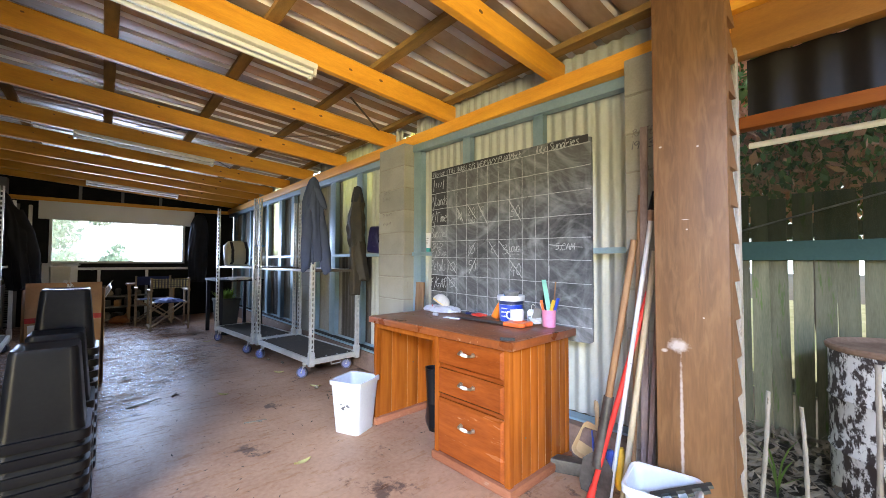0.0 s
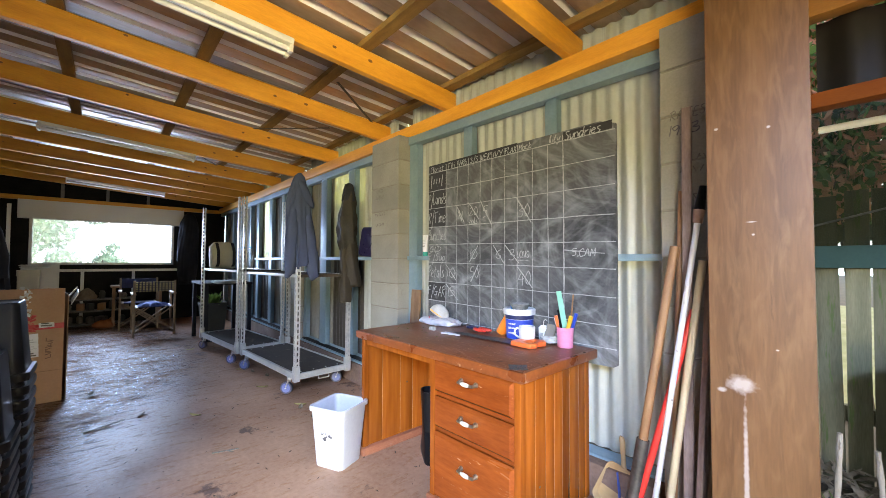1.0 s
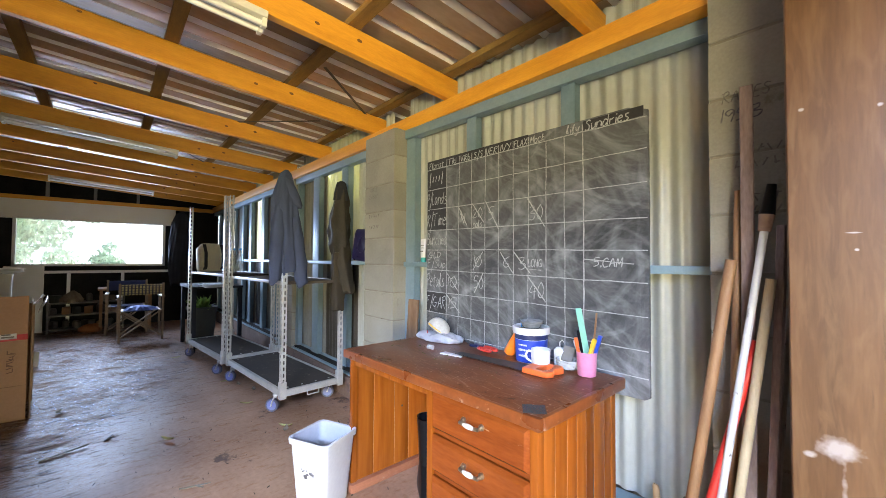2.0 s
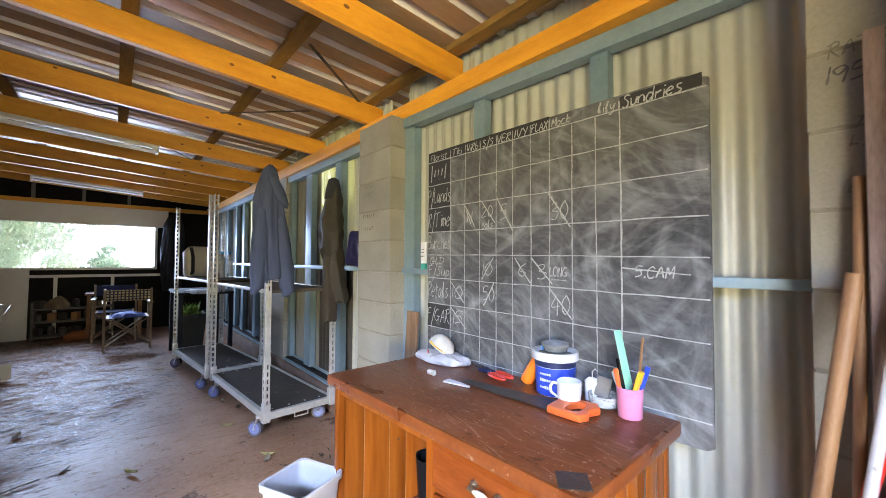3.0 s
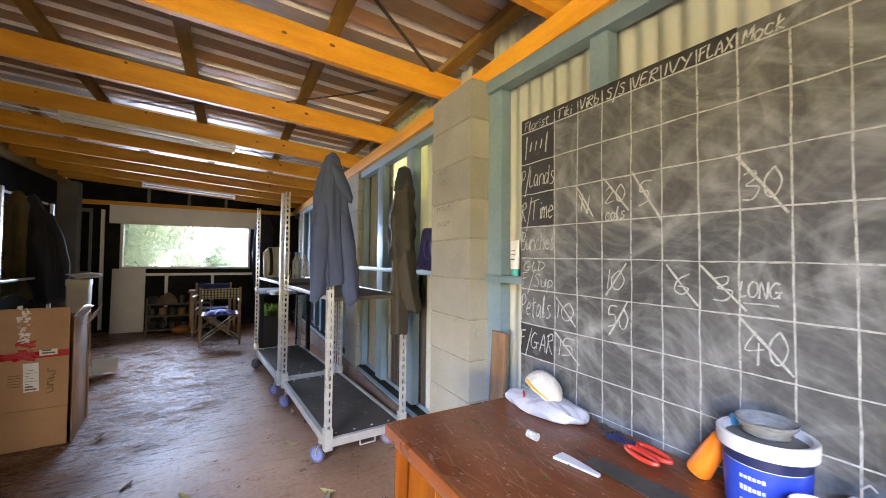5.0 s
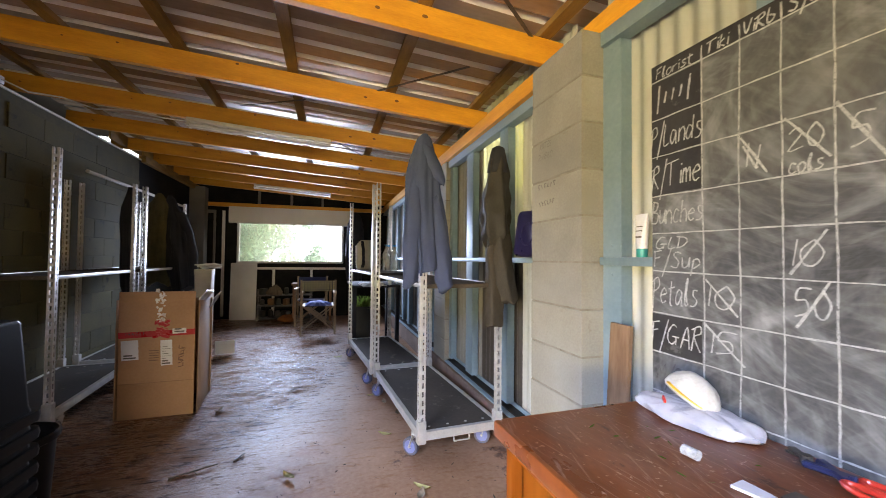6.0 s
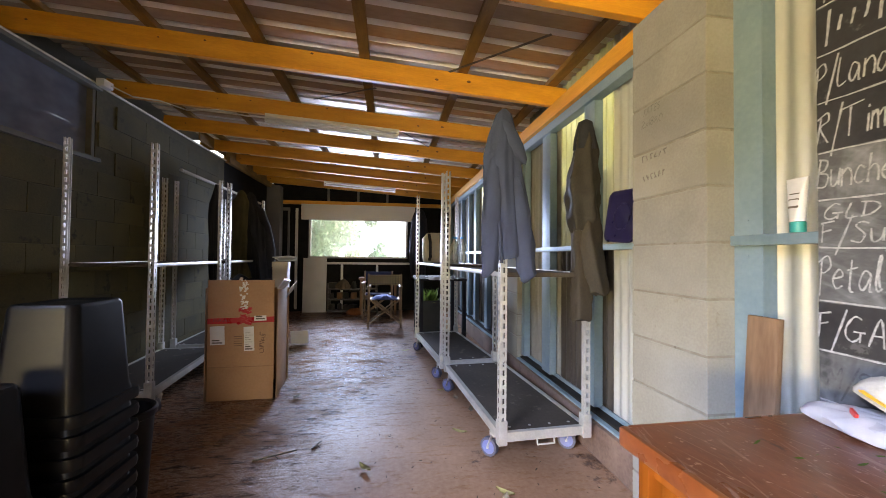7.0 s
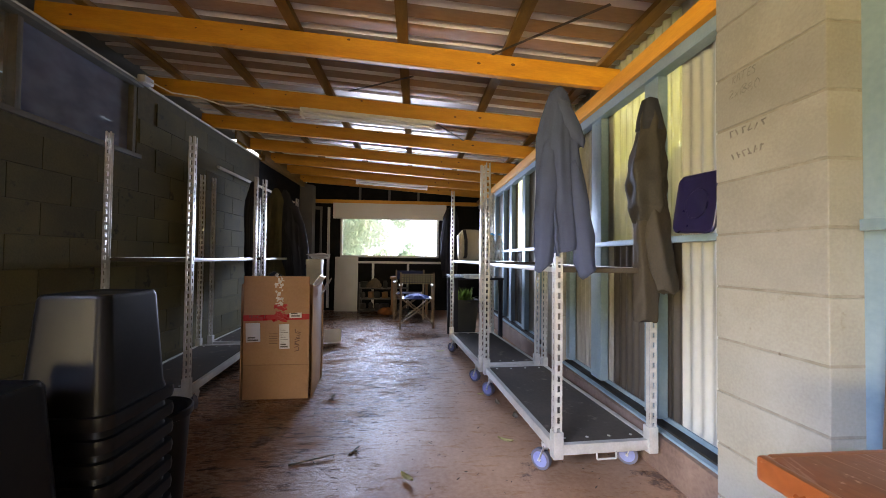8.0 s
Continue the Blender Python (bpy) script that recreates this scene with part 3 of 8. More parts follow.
for x1, x0, clear in SHEETS:
    sh = part("polycarbonate_sheet" if clear else "iron_sheet", corrugated(x0, x1, 1.205 if clear else 0.2, 2.47, 2.556), G_CLEAR if clear else (M_SHEET if x1 > -3.0 else M_SHEETD), wall_right, "clear corrugated polycarbonate sheet" if clear else "", sharp=60, at=BAY if x1 > -2 else None)
    if clear:
        sh.visible_shadow = False
        part("iron_sheet", corrugated(x0, x1, 0.2, 1.215, 2.560), M_SHEETB, wall_right, "dark brown corrugated iron below the clear sheet", sharp=60)
for x, w in ((-1.27, 0.075), (-1.915, 0.075), (-2.5, 0.1), (-3.625, 0.125), (-4.29, 0.15), (-4.81, 0.075), (-5.66, 0.1), (-6.2, 0.12), (-6.85, 0.12), (-7.30, 0.08), (-7.9, 0.08), (-8.5, 0.08), (-9.1, 0.08)):
    b = bmesh.new()
    bx(b, (x, 2.4865, 1.18), (w, 0.005, 1.9), bev=0.0015)
    for sx in (-1, 1):
        bx(b, (x + sx * (w / 2 - 0.003), 2.513, 1.18), (0.006, 0.048, 1.9))
        bx(b, (x + sx * (w / 2 - 0.012), 2.538, 1.18), (0.024, 0.004, 1.9))
    for z in (0.3, 1.15, 1.27, 2.1):
        rod(b, (x, 2.4845, z), (x, 2.482, z), 0.006, 0.004, 8)
    part("stud", b, M_BLUE, wall_right, at=BAY if x > -2.6 else None)
for x0, x1 in ((-0.64, -2.54), (-2.97, -4.845), (-5.265, -9.48)):
    for nm, z0, z1, y0, y1 in (("girt", 1.188, 1.222, 2.455, 2.486), ("top_track", 2.125, 2.19, 2.46, 2.53), ("bottom_track", 0.19, 0.204, 2.44, 2.535)):
        b = bmesh.new()
        bx(b, ((x0 + x1) / 2, (y0 + y1) / 2, (z0 + z1) / 2), (x0 - x1, y1 - y0, z1 - z0), bev=0.003)
        part(nm, b, M_BLUE, wall_right, at=BAY if x0 > -1 else None)
for x0, x1 in ((-2.97, -4.845), (-5.265, -9.48)):
    # near-black strip stands in for the shade in the gap
    b = bmesh.new()
    bx(b, ((x0 + x1) / 2, 2.502, 0.209), (x0 - x1, 0.062, 0.010))
    part("gap_filler", b, M_DARKIRON, wall_right, "dark strip put in for the shaded gap at the foot of the iron")
    b = bmesh.new()
    bx(b, ((x0 + x1) / 2, 2.539, 0.222), (x0 - x1, 0.008, 0.036))
    part("flange", b, M_BLUE, wall_right)
b = bmesh.new()
bx(b, (-6.2, 2.49, 0.095), (6.5, 0.15, 0.19), bev=0.012)
bx(b, (-1.6, 2.49, 0.095), (1.85, 0.15, 0.19), bev=0.012)
part("kerb", b, M_KERB, wall_right, "weathered kerb under the iron sheets")
b = bmesh.new()
bx(b, (-4.85, 2.47, 2.24), (9.3, 0.09, 0.1), bev=0.006)
struct("top_plate", b, M_RAFTER, "orange-stained timber plate along the wall top", "beam")

# piers of concrete blocks
b = bmesh.new()
bx(b, (0, 0, 0), (0.41, 0.24, 0.191), bev=0.0035)
block_me = bpy.data.meshes.new("block")
b.to_mesh(block_me)
b.free()
block_me.materials.append(M_BLOCK)
piers = []
for x, yf, h in ((-2.755, 2.325, 11), (-0.435, 2.36, 11), (-5.055, 2.44, 11)):
    b = bmesh.new()
    bx(b, (x, yf + 0.1215, 1.095), (0.403, 0.236, 2.19))
    pier = struct("pier", b, M_MORTAR, "pale concrete block pier against the iron wall", "pier")
    piers.append(pier)
    for k in range(h):
        piece("block", block_me, pier, pose(x + RND.uniform(-0.001, 0.001), yf + 0.12 + RND.uniform(-0.001, 0.001), 0.1 + 0.2 * k, 0, 0, RND.uniform(-0.15, 0.15)))


# block wall opposite, with its high window
WX0, WX1, WZ0, WZ1 = -4.78, -2.50, 1.9, 2.45


def holed_wall(u0, u1, z0, z1, hu0, hu1, hz0, hz1, c, thick, across):
    """One thick wall with a rectangular opening; across: the axis that it faces."""
    def pt(u, z, d):
        return (u, c + d, z) if across == "y" else (c + d, u, z)
    bm = bmesh.new()
    loops = [[[bm.verts.new(pt(u, z, d)) for u, z in ring] for ring in (((u0, z0), (u1, z0), (u1, z1), (u0, z1)), ((hu0, hz0), (hu1, hz0), (hu1, hz1), (hu0, hz1)))] for d in (-thick / 2, thick / 2)]
    for i in range(4):
        j = (i + 1) % 4
        for o_, h_ in loops:
            bm.faces.new((o_[i], o_[j], h_[j], h_[i]))
        for k in (0, 1):
            bm.faces.new((loops[0][k][i], loops[0][k][j], loops[1][k][j], loops[1][k][i]))
    return bm


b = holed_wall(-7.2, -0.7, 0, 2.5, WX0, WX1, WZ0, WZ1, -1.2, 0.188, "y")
wall_left = struct("wall_block_side", b, M_MORTARD, "concrete block wall with its shade put into the dark colour", "wall")
b = bmesh.new()
bx(b, (-8.35, -1.2, 1.25), (2.3, 0.16, 2.5))
struct("wall_back_corner", b, M_DARK, "dark lined wall in the far corner", "wall")

# unseen wall, added to keep the open-end lamps off the left side
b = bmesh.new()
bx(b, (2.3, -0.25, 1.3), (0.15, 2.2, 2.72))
struct("wall_yard", b, M_MORTARD, "unseen wall added outside the open end to shade the left side", "wall")

# end wall with the wide window
b = holed_wall(-1.1, 2.55, 0, 2.9, -0.39, 1.635, 1.085, 1.915, -9.58, 0.12, "x")
wall_end = struct("wall_end", b, M_DARK, "dark lined end wall with pale studs", "wall")
for y, z0, z1 in ((0.29, 0.05, 0.96), (1.005, 0.05, 0.96), (-0.62, 0.05, 2.1), (0.0, 2.2, 2.55), (0.6, 2.2, 2.5), (1.2, 2.2, 2.45)):
    b = bmesh.new()
    bx(b, (-9.50, y, (z0 + z1) / 2), (0.04, 0.045, z1 - z0))
    part("stud", b, M_WHITE if z1 < 2.15 else M_GREYP, wall_end)
b = bmesh.new()
bx(b, (-9.49, 0.75, 0.985), (0.06, 1.9, 0.045))
part("rail", b, M_WHITE, wall_end)
b = bmesh.new()
bx(b, (-9.46, 0.68, 2.215), (0.09, 3.5, 0.07))
part("tie_beam", b, M_RAFTER, wall_end, "orange-stained tie beam")
win = tagged(new("window_1"), "wide window in a pale frame below a blind", "window", "", "structure")
b = bmesh.new()
for c, s in (((-9.58, -0.37, 1.5), (0.1, 0.04, 0.83)), ((-9.58, 1.615, 1.5), (0.1, 0.04, 0.83)), ((-9.58, 0.62, 1.105), (0.1, 2.02, 0.04)), ((-9.58, 0.62, 1.895), (0.1, 2.02, 0.04))):
    bx(b, c, s, bev=0.004)
part("window_frame", b, M_WHITE, win)
b = bmesh.new()
bx(b, (-9.585, 0.62, 1.5), (0.005, 1.94, 0.76))
gp = part("pane", b, G_PANE, win)
gp.visible_shadow = False
blind = thing("roller_blind", pose(-9.44, 0.63, 2.0), "white roller blind drawn up above the window", "blind")
b = bmesh.new()
bx(b, (0, 0, 0.035), (0.06, 2.3, 0.30), bev=0.008)
part("cloth", b, M_BLIND, blind)
b = bmesh.new()
bx(b, (0.0, 0, -0.122), (0.03, 2.3, 0.022), bev=0.005)
part("bottom_bar", b, M_WHITE, blind)

# window of the block wall
win2 = tagged(new("window_2"), "high dusty window in the block wall with timber frame", "window", "", "structure")
b = bmesh.new()
for c, s in (((-3.64, -1.14, 1.885), (2.32, 0.13, 0.035)), ((-3.64, -1.14, 2.462), (2.32, 0.13, 0.03))):
    bx(b, c, s, bev=0.004)
M_FRAMED = pm("dim_olive_frame", (0.07, 0.068, 0.05), (0.12, 0.115, 0.085), 0.7, 0, 6, bump=0.15)
part("window_frame", b, M_FRAMED, win2)
for x in (-4.76, -3.86, -3.16, -2.52):
    b = bmesh.new()
    bx(b, (x, -1.145, 2.175), (0.035, 0.07, 0.54), bev=0.004)
    part("mullion", b, M_FRAMED, win2)
for x0, x1, gl in ((-4.735, -3.885, G_FROST), (-3.835, -3.185, G_PANE)):
    b = bmesh.new()
    bx(b, ((x0 + x1) / 2, -1.15, 2.175), (x1 - x0, 0.005, 0.54))
    part("pane", b, gl, win2)
# assumed next room: wall added to close off daylight behind the high window
b = bmesh.new()
bx(b, (-5.1, -2.6, 1.3), (8.8, 0.1, 2.8))
bx(b, (-0.75, -1.95, 1.3), (0.1, 1.3, 2.8))
struct("wall_next_room", b, M_GREYP, "plain wall added behind the high window to keep it dark", "wall")

# ---------- roof ----------
RAFTERS = (0.9, -0.12, -1.13, -2.12, -3.05, -4.12, -5.14, -6.02, -6.86, -7.6, -8.35, -9.1)
b = bmesh.new()
bx(b, (0, 0, 0), (0.045, 3.85, 0.145), bev=0.004)
raf_me = bpy.data.meshes.new("rafter")
b.to_mesh(raf_me)
b.free()
raf_me.materials.append(M_RAFTER)
slope = -math.degrees(math.atan(S))
b = bmesh.new()
rr = random.Random(3)
for k in range(6):
    b2, z2, kr = -1.6 + 0.58 * k + rr.uniform(-0.25, 0.25), rr.uniform(-0.055, 0.055), rr.uniform(0.006, 0.016)
    bmesh.ops.create_cone(b, cap_ends=True, segments=18, radius1=kr, radius2=kr * 0.8, depth=0.0016, matrix=pose(0.0222, b2, z2, 0, 90, 0) @ Matrix.Diagonal((0.75, 1.25, 1, 1)))
knots = bpy.data.meshes.new("knot")
b.to_mesh(knots)
b.free()
knots.materials.append(pm("pine_knot", (0.12, 0.045, 0.012), (0.2, 0.08, 0.02), 0.5, 0, 20, bump=0.05))
for i, x in enumerate(RAFTERS):
    yc = 0.65
    ob = tagged(new("rafter", raf_me), "orange-stained pine rafter under the roof iron", "rafter", "rafters", "structure")
    ob.matrix_basis = pose(x, yc, roof_z(yc, 2.2915) + 0.0725, slope, 0, 0)
    piece("knot", knots, ob, pose(0, 0.12 * math.sin(3.1 * i), 0))
bt = bmesh.new()
for y in (2.44, 1.755, 1.045, 0.34, -0.33, -0.98):
    z = roof_z(y, 2.437) + 0.02
    bx(bt, (-4.15, y, z), (10.9, 0.07, 0.038), (slope, 0, 0))
struct("batten", bt, M_BATTEN, "dark rough roof battens across the rafters", "batten")
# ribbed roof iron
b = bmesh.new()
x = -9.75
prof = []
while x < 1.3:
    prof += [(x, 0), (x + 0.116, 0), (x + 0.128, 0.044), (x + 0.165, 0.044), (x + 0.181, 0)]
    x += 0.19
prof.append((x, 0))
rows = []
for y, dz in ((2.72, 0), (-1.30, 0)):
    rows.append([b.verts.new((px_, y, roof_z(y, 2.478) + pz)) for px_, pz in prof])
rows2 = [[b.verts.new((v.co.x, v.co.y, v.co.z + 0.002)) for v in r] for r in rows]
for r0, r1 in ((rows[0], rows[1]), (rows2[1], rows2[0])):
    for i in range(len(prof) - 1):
        # painted bright: the rib slope that faces the open end
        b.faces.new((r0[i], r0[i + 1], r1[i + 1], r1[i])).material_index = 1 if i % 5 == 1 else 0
roof = struct("ceiling", b, M_ROOF, "ribbed roof iron, daylight on its rib slopes put into a paler colour", "roof", 20)
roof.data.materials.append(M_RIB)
# its roof, added too; stops short so the far corner leaks daylight
b = bmesh.new()
bx(b, (-3.95, -1.95, 2.78), (6.5, 1.4, 0.05))
struct("roof_next_room", b, M_GREYP, "plain roof added behind the high window to block the sky", "roof")


M_LAMP = pm("cream_lamp_enamel", (0.62, 0.60, 0.52), (0.70, 0.68, 0.60), 0.35, 0, 6, bump=0.03, wear=(0.4, 0.37, 0.28), wear_at=0.72)
M_TUBE = pm("fluorescent_tube", (0.66, 0.65, 0.6), (0.74, 0.73, 0.68), 0.2, 0, 3, bump=0)


def fluoro(y0, y1, x, zdrop):
    ln = y1 - y0
    yc = (y0 + y1) / 2
    z = roof_z(yc, 2.29) - zdrop
    t = thing("fluorescent_light", pose(x, yc, z, slope, 0, 0), "white fluorescent batten light under a rafter, unlit", "ceiling light", "batten lights")
    bm = bmesh.new()
    bx(bm, (0, 0, 0.026), (0.105, ln, 0.036), bev=0.008)
    part("base", bm, M_LAMP, t)
    for sx in (-0.031, 0.031):
        for s in (-1, 1):
            bm = bmesh.new()
            bx(bm, (sx, s * (ln / 2 - 0.012), -0.012), (0.034, 0.022, 0.042), bev=0.004)
            part("lamp_holder", bm, M_LAMP, t)
        bm = bmesh.new()
        rod(bm, (sx, -ln / 2 + 0.02, -0.014), (sx, ln / 2 - 0.02, -0.014), 0.0135, n=14)
        part("tube", bm, M_TUBE, t)
    return t


fluoro(0.09, 1.31, -2.12, 0.046)
fluoro(0.08, 1.32, -5.12, 0.046)
fluoro(0.10, 1.35, -8.30, 0.050)

# diagonal braces and cable
for p, q in (((-2.59, 1.81, 2.475), (-3.04, 2.37, 2.435)), ((-3.47, 2.16, 2.45), (-4.08, 1.65, 2.48)), ((-4.53, 1.11, 2.52), (-4.94, 0.54, 2.555)), ((-5.2, 1.1, 2.52), (-6.0, 1.7, 2.48))):
    b = bmesh.new()
    bar(b, p, q, 0.02, 0.003)
    tagged(part("brace_strap", b, M_STEEL), "thin dark steel brace strap under the roof", "brace", "brace straps", "structure")
cab = thing("cable", pose(-4.8, -1.05, 2.5), "white power cable sagging from a junction box to the light", "cable")
cu = [(-4.80, -1.02, 2.50), (-4.9, -0.92, 2.46), (-5.06, -0.80, 2.50), (-5.12, -0.6, 2.45), (-5.12, -0.35, 2.47), (-5.12, -0.1, 2.43), (-5.14, 0.09, 2.43)]
b = bmesh.new()
for p, q in zip(cu, cu[1:]):
    rod(b, Vector(p) - Vector((-4.8, -1.05, 2.5)), Vector(q) - Vector((-4.8, -1.05, 2.5)), 0.006, n=6)
part("lead", b, M_WHITEP, cab)
b = bmesh.new()
bx(b, (0.02, 0.0, 0.0), (0.11, 0.06, 0.06), bev=0.008)
part("junction_box", b, M_WHITEP, cab)
b = bmesh.new()
rod(b, (1.2, -1.085, 2.485), (-4.75, -1.085, 2.485), 0.011, n=8)
rod(b, (-4.86, -1.085, 2.485), (-7.2, -1.085, 2.485), 0.011, n=8)
tagged(part("conduit", b, M_GREYPVC), "pale conduit along the top of the block wall", "conduit", "", "structure")
b = bmesh.new()
bx(b, (-8.35, -1.06, 2.5), (2.3, 0.06, 0.09))
struct("wall_plate", b, M_BATTEN, "brown timber plate in the far corner", "beam")
b = bmesh.new()
for x0, x1 in zip(RAFTERS[7:], RAFTERS[8:]):
    bx(b, ((x0 + x1) / 2 - 0.4, -1.1, 2.615), (x0 - x1 - 0.06, 0.02, 0.135))
struct("blocking", b, M_BATTEN, "brown boards between the rafters with a slit of daylight above", "beam")

# ---------- post, doorway and yard beside it ----------


def splashed_post():
    """The post's stained timber with a dab of white paint and its run."""
    m = pm("scuffed_post_timber", (0.095, 0.04, 0.012), (0.175, 0.083, 0.029), 0.6, 0, 3.0, (4, 4, 0.4), 0.25, 30, wear=(0.075, 0.03, 0.009), wear_at=0.64)
    nd, ln = m.node_tree.nodes, m.node_tree.links
    bs = nd["Principled BSDF"]
    tc = nd.new("ShaderNodeTexCoord")
    ns = nd.new("ShaderNodeTexNoise")
    ns.inputs["Scale"].default_value, ns.inputs["Detail"].default_value = 55, 6
    ln.new(tc.outputs["Object"], ns.inputs["Vector"])

    def spot(cx, cz, wx, wz, lo, hi):
        mp = nd.new("ShaderNodeMapping")
        mp.vector_type = "TEXTURE"
        mp.inputs["Location"].default_value = (cx, 0, cz)
        mp.inputs["Scale"].default_value = (wx, 1000, wz)
        ln.new(tc.outputs["Object"], mp.inputs["Vector"])
        vl = nd.new("ShaderNodeVectorMath")
        vl.operation = "LENGTH"
        ln.new(mp.outputs[0], vl.inputs[0])
        ad = nd.new("ShaderNodeMath")
        ad.operation = "MULTIPLY_ADD"
        ln.new(ns.outputs["Fac"], ad.inputs[0])
        ad.inputs[1].default_value = 1.0
        ln.new(vl.outputs["Value"], ad.inputs[2])
        r = nd.new("ShaderNodeMapRange")
        r.inputs["From Min"].default_value, r.inputs["From Max"].default_value = hi, lo
        ln.new(ad.outputs[0], r.inputs["Value"])
        return r.outputs["Result"]

    last = bs.inputs["Base Color"].links[0].from_socket
    for rot, lo, hi, share in ((30, 0.5, 0.74, 0.75), (-12, 0.52, 0.76, 0.7)):
        mp = nd.new("ShaderNodeMapping")
        mp.inputs["Rotation"].default_value = (0, radians(rot), 0)
        mp.inputs["Scale"].default_value = (11, 4, 2.0)
        ln.new(tc.outputs["Object"], mp.inputs["Vector"])
        fg = nd.new("ShaderNodeTexNoise")
        fg.inputs["Scale"].default_value, fg.inputs["Detail"].default_value, fg.inputs["Distortion"].default_value = 3.0, 10, 0.9
        ln.new(mp.outputs[0], fg.inputs["Vector"])
        fr = nd.new("ShaderNodeMapRange")
        fr.inputs["From Min"].default_value, fr.inputs["From Max"].default_value, fr.inputs["To Max"].default_value = lo, hi, share
        ln.new(fg.outputs["Fac"], fr.inputs["Value"])
        fx = nd.new("ShaderNodeMix")
        fx.data_type = "RGBA"
        fx.inputs["B"].default_value = (0.2, 0.105, 0.042, 1)
        ln.new(fr.outputs["Result"], fx.inputs["Factor"])
        ln.new(last, fx.inputs["A"])
        last = fx.outputs["Result"]
    for args in ((-0.035, 0.80, 0.045, 0.032, 0.85, 1.5), (-0.085, 0.775, 0.014, 0.010, 0.9, 1.5), (-0.028, 0.47, 0.007, 0.29, 1.0, 1.6), (-0.09, 1.62, 0.008, 0.006, 0.9, 1.3), (0.04, 1.60, 0.008, 0.007, 0.9, 1.3), (0.0, 1.27, 0.006, 0.005, 0.9, 1.3), (0.05, 0.92, 0.006, 0.004, 0.9, 1.3), (-0.005, 1.31, 0.02, 0.003, 0.9, 1.3)):
        mx = nd.new("ShaderNodeMix")
        mx.data_type = "RGBA"
        mx.inputs["B"].default_value = (0.42, 0.35, 0.31, 1)
        ln.new(spot(*args), mx.inputs["Factor"])
        ln.new(last, mx.inputs["A"])
        last = mx.outputs["Result"]
    ln.new(last, bs.inputs["Base Color"])
    return m


post = thing("timber_post", pose(-0.285, 2.155, 0), "wide brown-stained timber post, scuffed, with lapped boards at its side", "post")
b = bmesh.new()
bx(b, (0, 0, 1.2), (0.255, 0.13, 2.4), (0, 0, 8), bev=0.005)
part("shaft", b, splashed_post(), post)
for k in range(15):
    b = bmesh.new()
    z0 = max(0.0, 0.097 + 0.16 * (k - 1))
    z1 = 0.097 + 0.16 * k + 0.006
    loft(b, [[(0.075, y, z0), (0.110, y, z0), (0.110, y, z0 + 0.006), (0.090, y, z1), (0.075, y, z1)] for y in (0.088, 0.245)])
    part("weatherboard", b, M_POSTW, post)
b = bmesh.new()
bx(b, (-0.186, 2.45, 1.05), (0.014, 0.05, 2.1), bev=0.003)
struct("trim", b, M_STICK, "grey weathered jamb strip behind the post", "trim")
b = bmesh.new()
bx(b, (0.75, 2.5, 1.763), (1.9, 0.07, 0.055), bev=0.005)
struct("lintel", b, M_REDBEAM, "red-brown timber rail across the side opening", "beam")
b = bmesh.new()
bx(b, (0.65, 2.5, 2.17), (2.1, 0.07, 0.2), bev=0.005)
struct("header_beam", b, pm("orange_brown_timber", (0.24, 0.10, 0.014), (0.34, 0.15, 0.024), 0.6, 0, 4, (1, 5, 5), 0.15), "orange-stained timber beam over the side opening", "beam")
b = bmesh.new()
bx(b, (0.66, 2.47, 2.365), (2.1, 0.085, 0.185), bev=0.005)
struct("top_plate", b, M_RAFTER, "orange-stained timber plate over the side opening", "beam")
b = corrugated(-0.17, 1.7, 1.78, 2.1, 2.60, 0.15, 0.014)
struct("iron_infill", b, M_DARKIRON, "dark iron panel above the side opening", "wall", 60)
b = bmesh.new()
rod(b, (-0.17, 2.62, 1.69), (1.7, 2.62, 1.70), 0.014)
tagged(part("pipe", b, M_GREYPVC), "cream pipe across the side opening", "pipe", "", "structure")

fence = tagged(new("fence"), "weathered paling fence with gaps of light", "fence", "", "structure")
b = bmesh.new()
bx(b, (0, 0, 0.855), (0.1, 0.018, 1.71), bev=0.003)
pal_me = bpy.data.meshes.new("paling")
b.to_mesh(pal_me)
b.free()
pal_me.materials.append(M_FENCE)
x = -9.0
while x < 2.4:
    tall = 1.36 if x < -2.4 else 1.0
    piece("paling", pal_me, fence, pose(x, 3.86 + RND.uniform(-0.004, 0.004), -0.1 + RND.uniform(-0.03, 0.03), 0, RND.uniform(-0.5, 0.5), 0) @ Matrix.Diagonal((1, 1, tall, 1)))
    x += 0.1 + (RND.choice((0.004, 0.007, 0.009, 0.014)) if x > -1.2 else RND.uniform(0.002, 0.006))
b = bmesh.new()
for z in (0.3, 1.36):
    bx(b, (-4, 3.90, z), (14.2, 0.045, 0.09))
part("rail", b, M_FENCE, fence)
shade = thing("shade_cloth", pose(0.4, 3.815, 1.15), "dark green see-through shade cloth hung before the fence", "shade cloth")
b = bmesh.new()
n = 24
for i in range(n):
    x0, x1 = -0.95 + 2.6 * i / n, -0.95 + 2.6 * (i + 1) / n
    q = []
    for xx in (x0, x1):
        for zz, dy in ((0.0, 0.02), (0.35, 0.0), (0.7, 0.03), (1.05, -0.06)):
            q.append(b.verts.new((xx, dy * 0.3 + 0.008 * math.sin(9 * xx + 2 * zz), zz)))
    for k in range(3):
        b.faces.new((q[k], q[k + 4], q[k + 5], q[k + 1]))
bmesh.ops.remove_doubles(b, verts=b.verts, dist=1e-4)
part("net", b, G_SHADE, shade)
b = bmesh.new()
bx(b, (0.35, 0.0, 0.07), (2.6, 0.012, 0.13), bev=0.004)
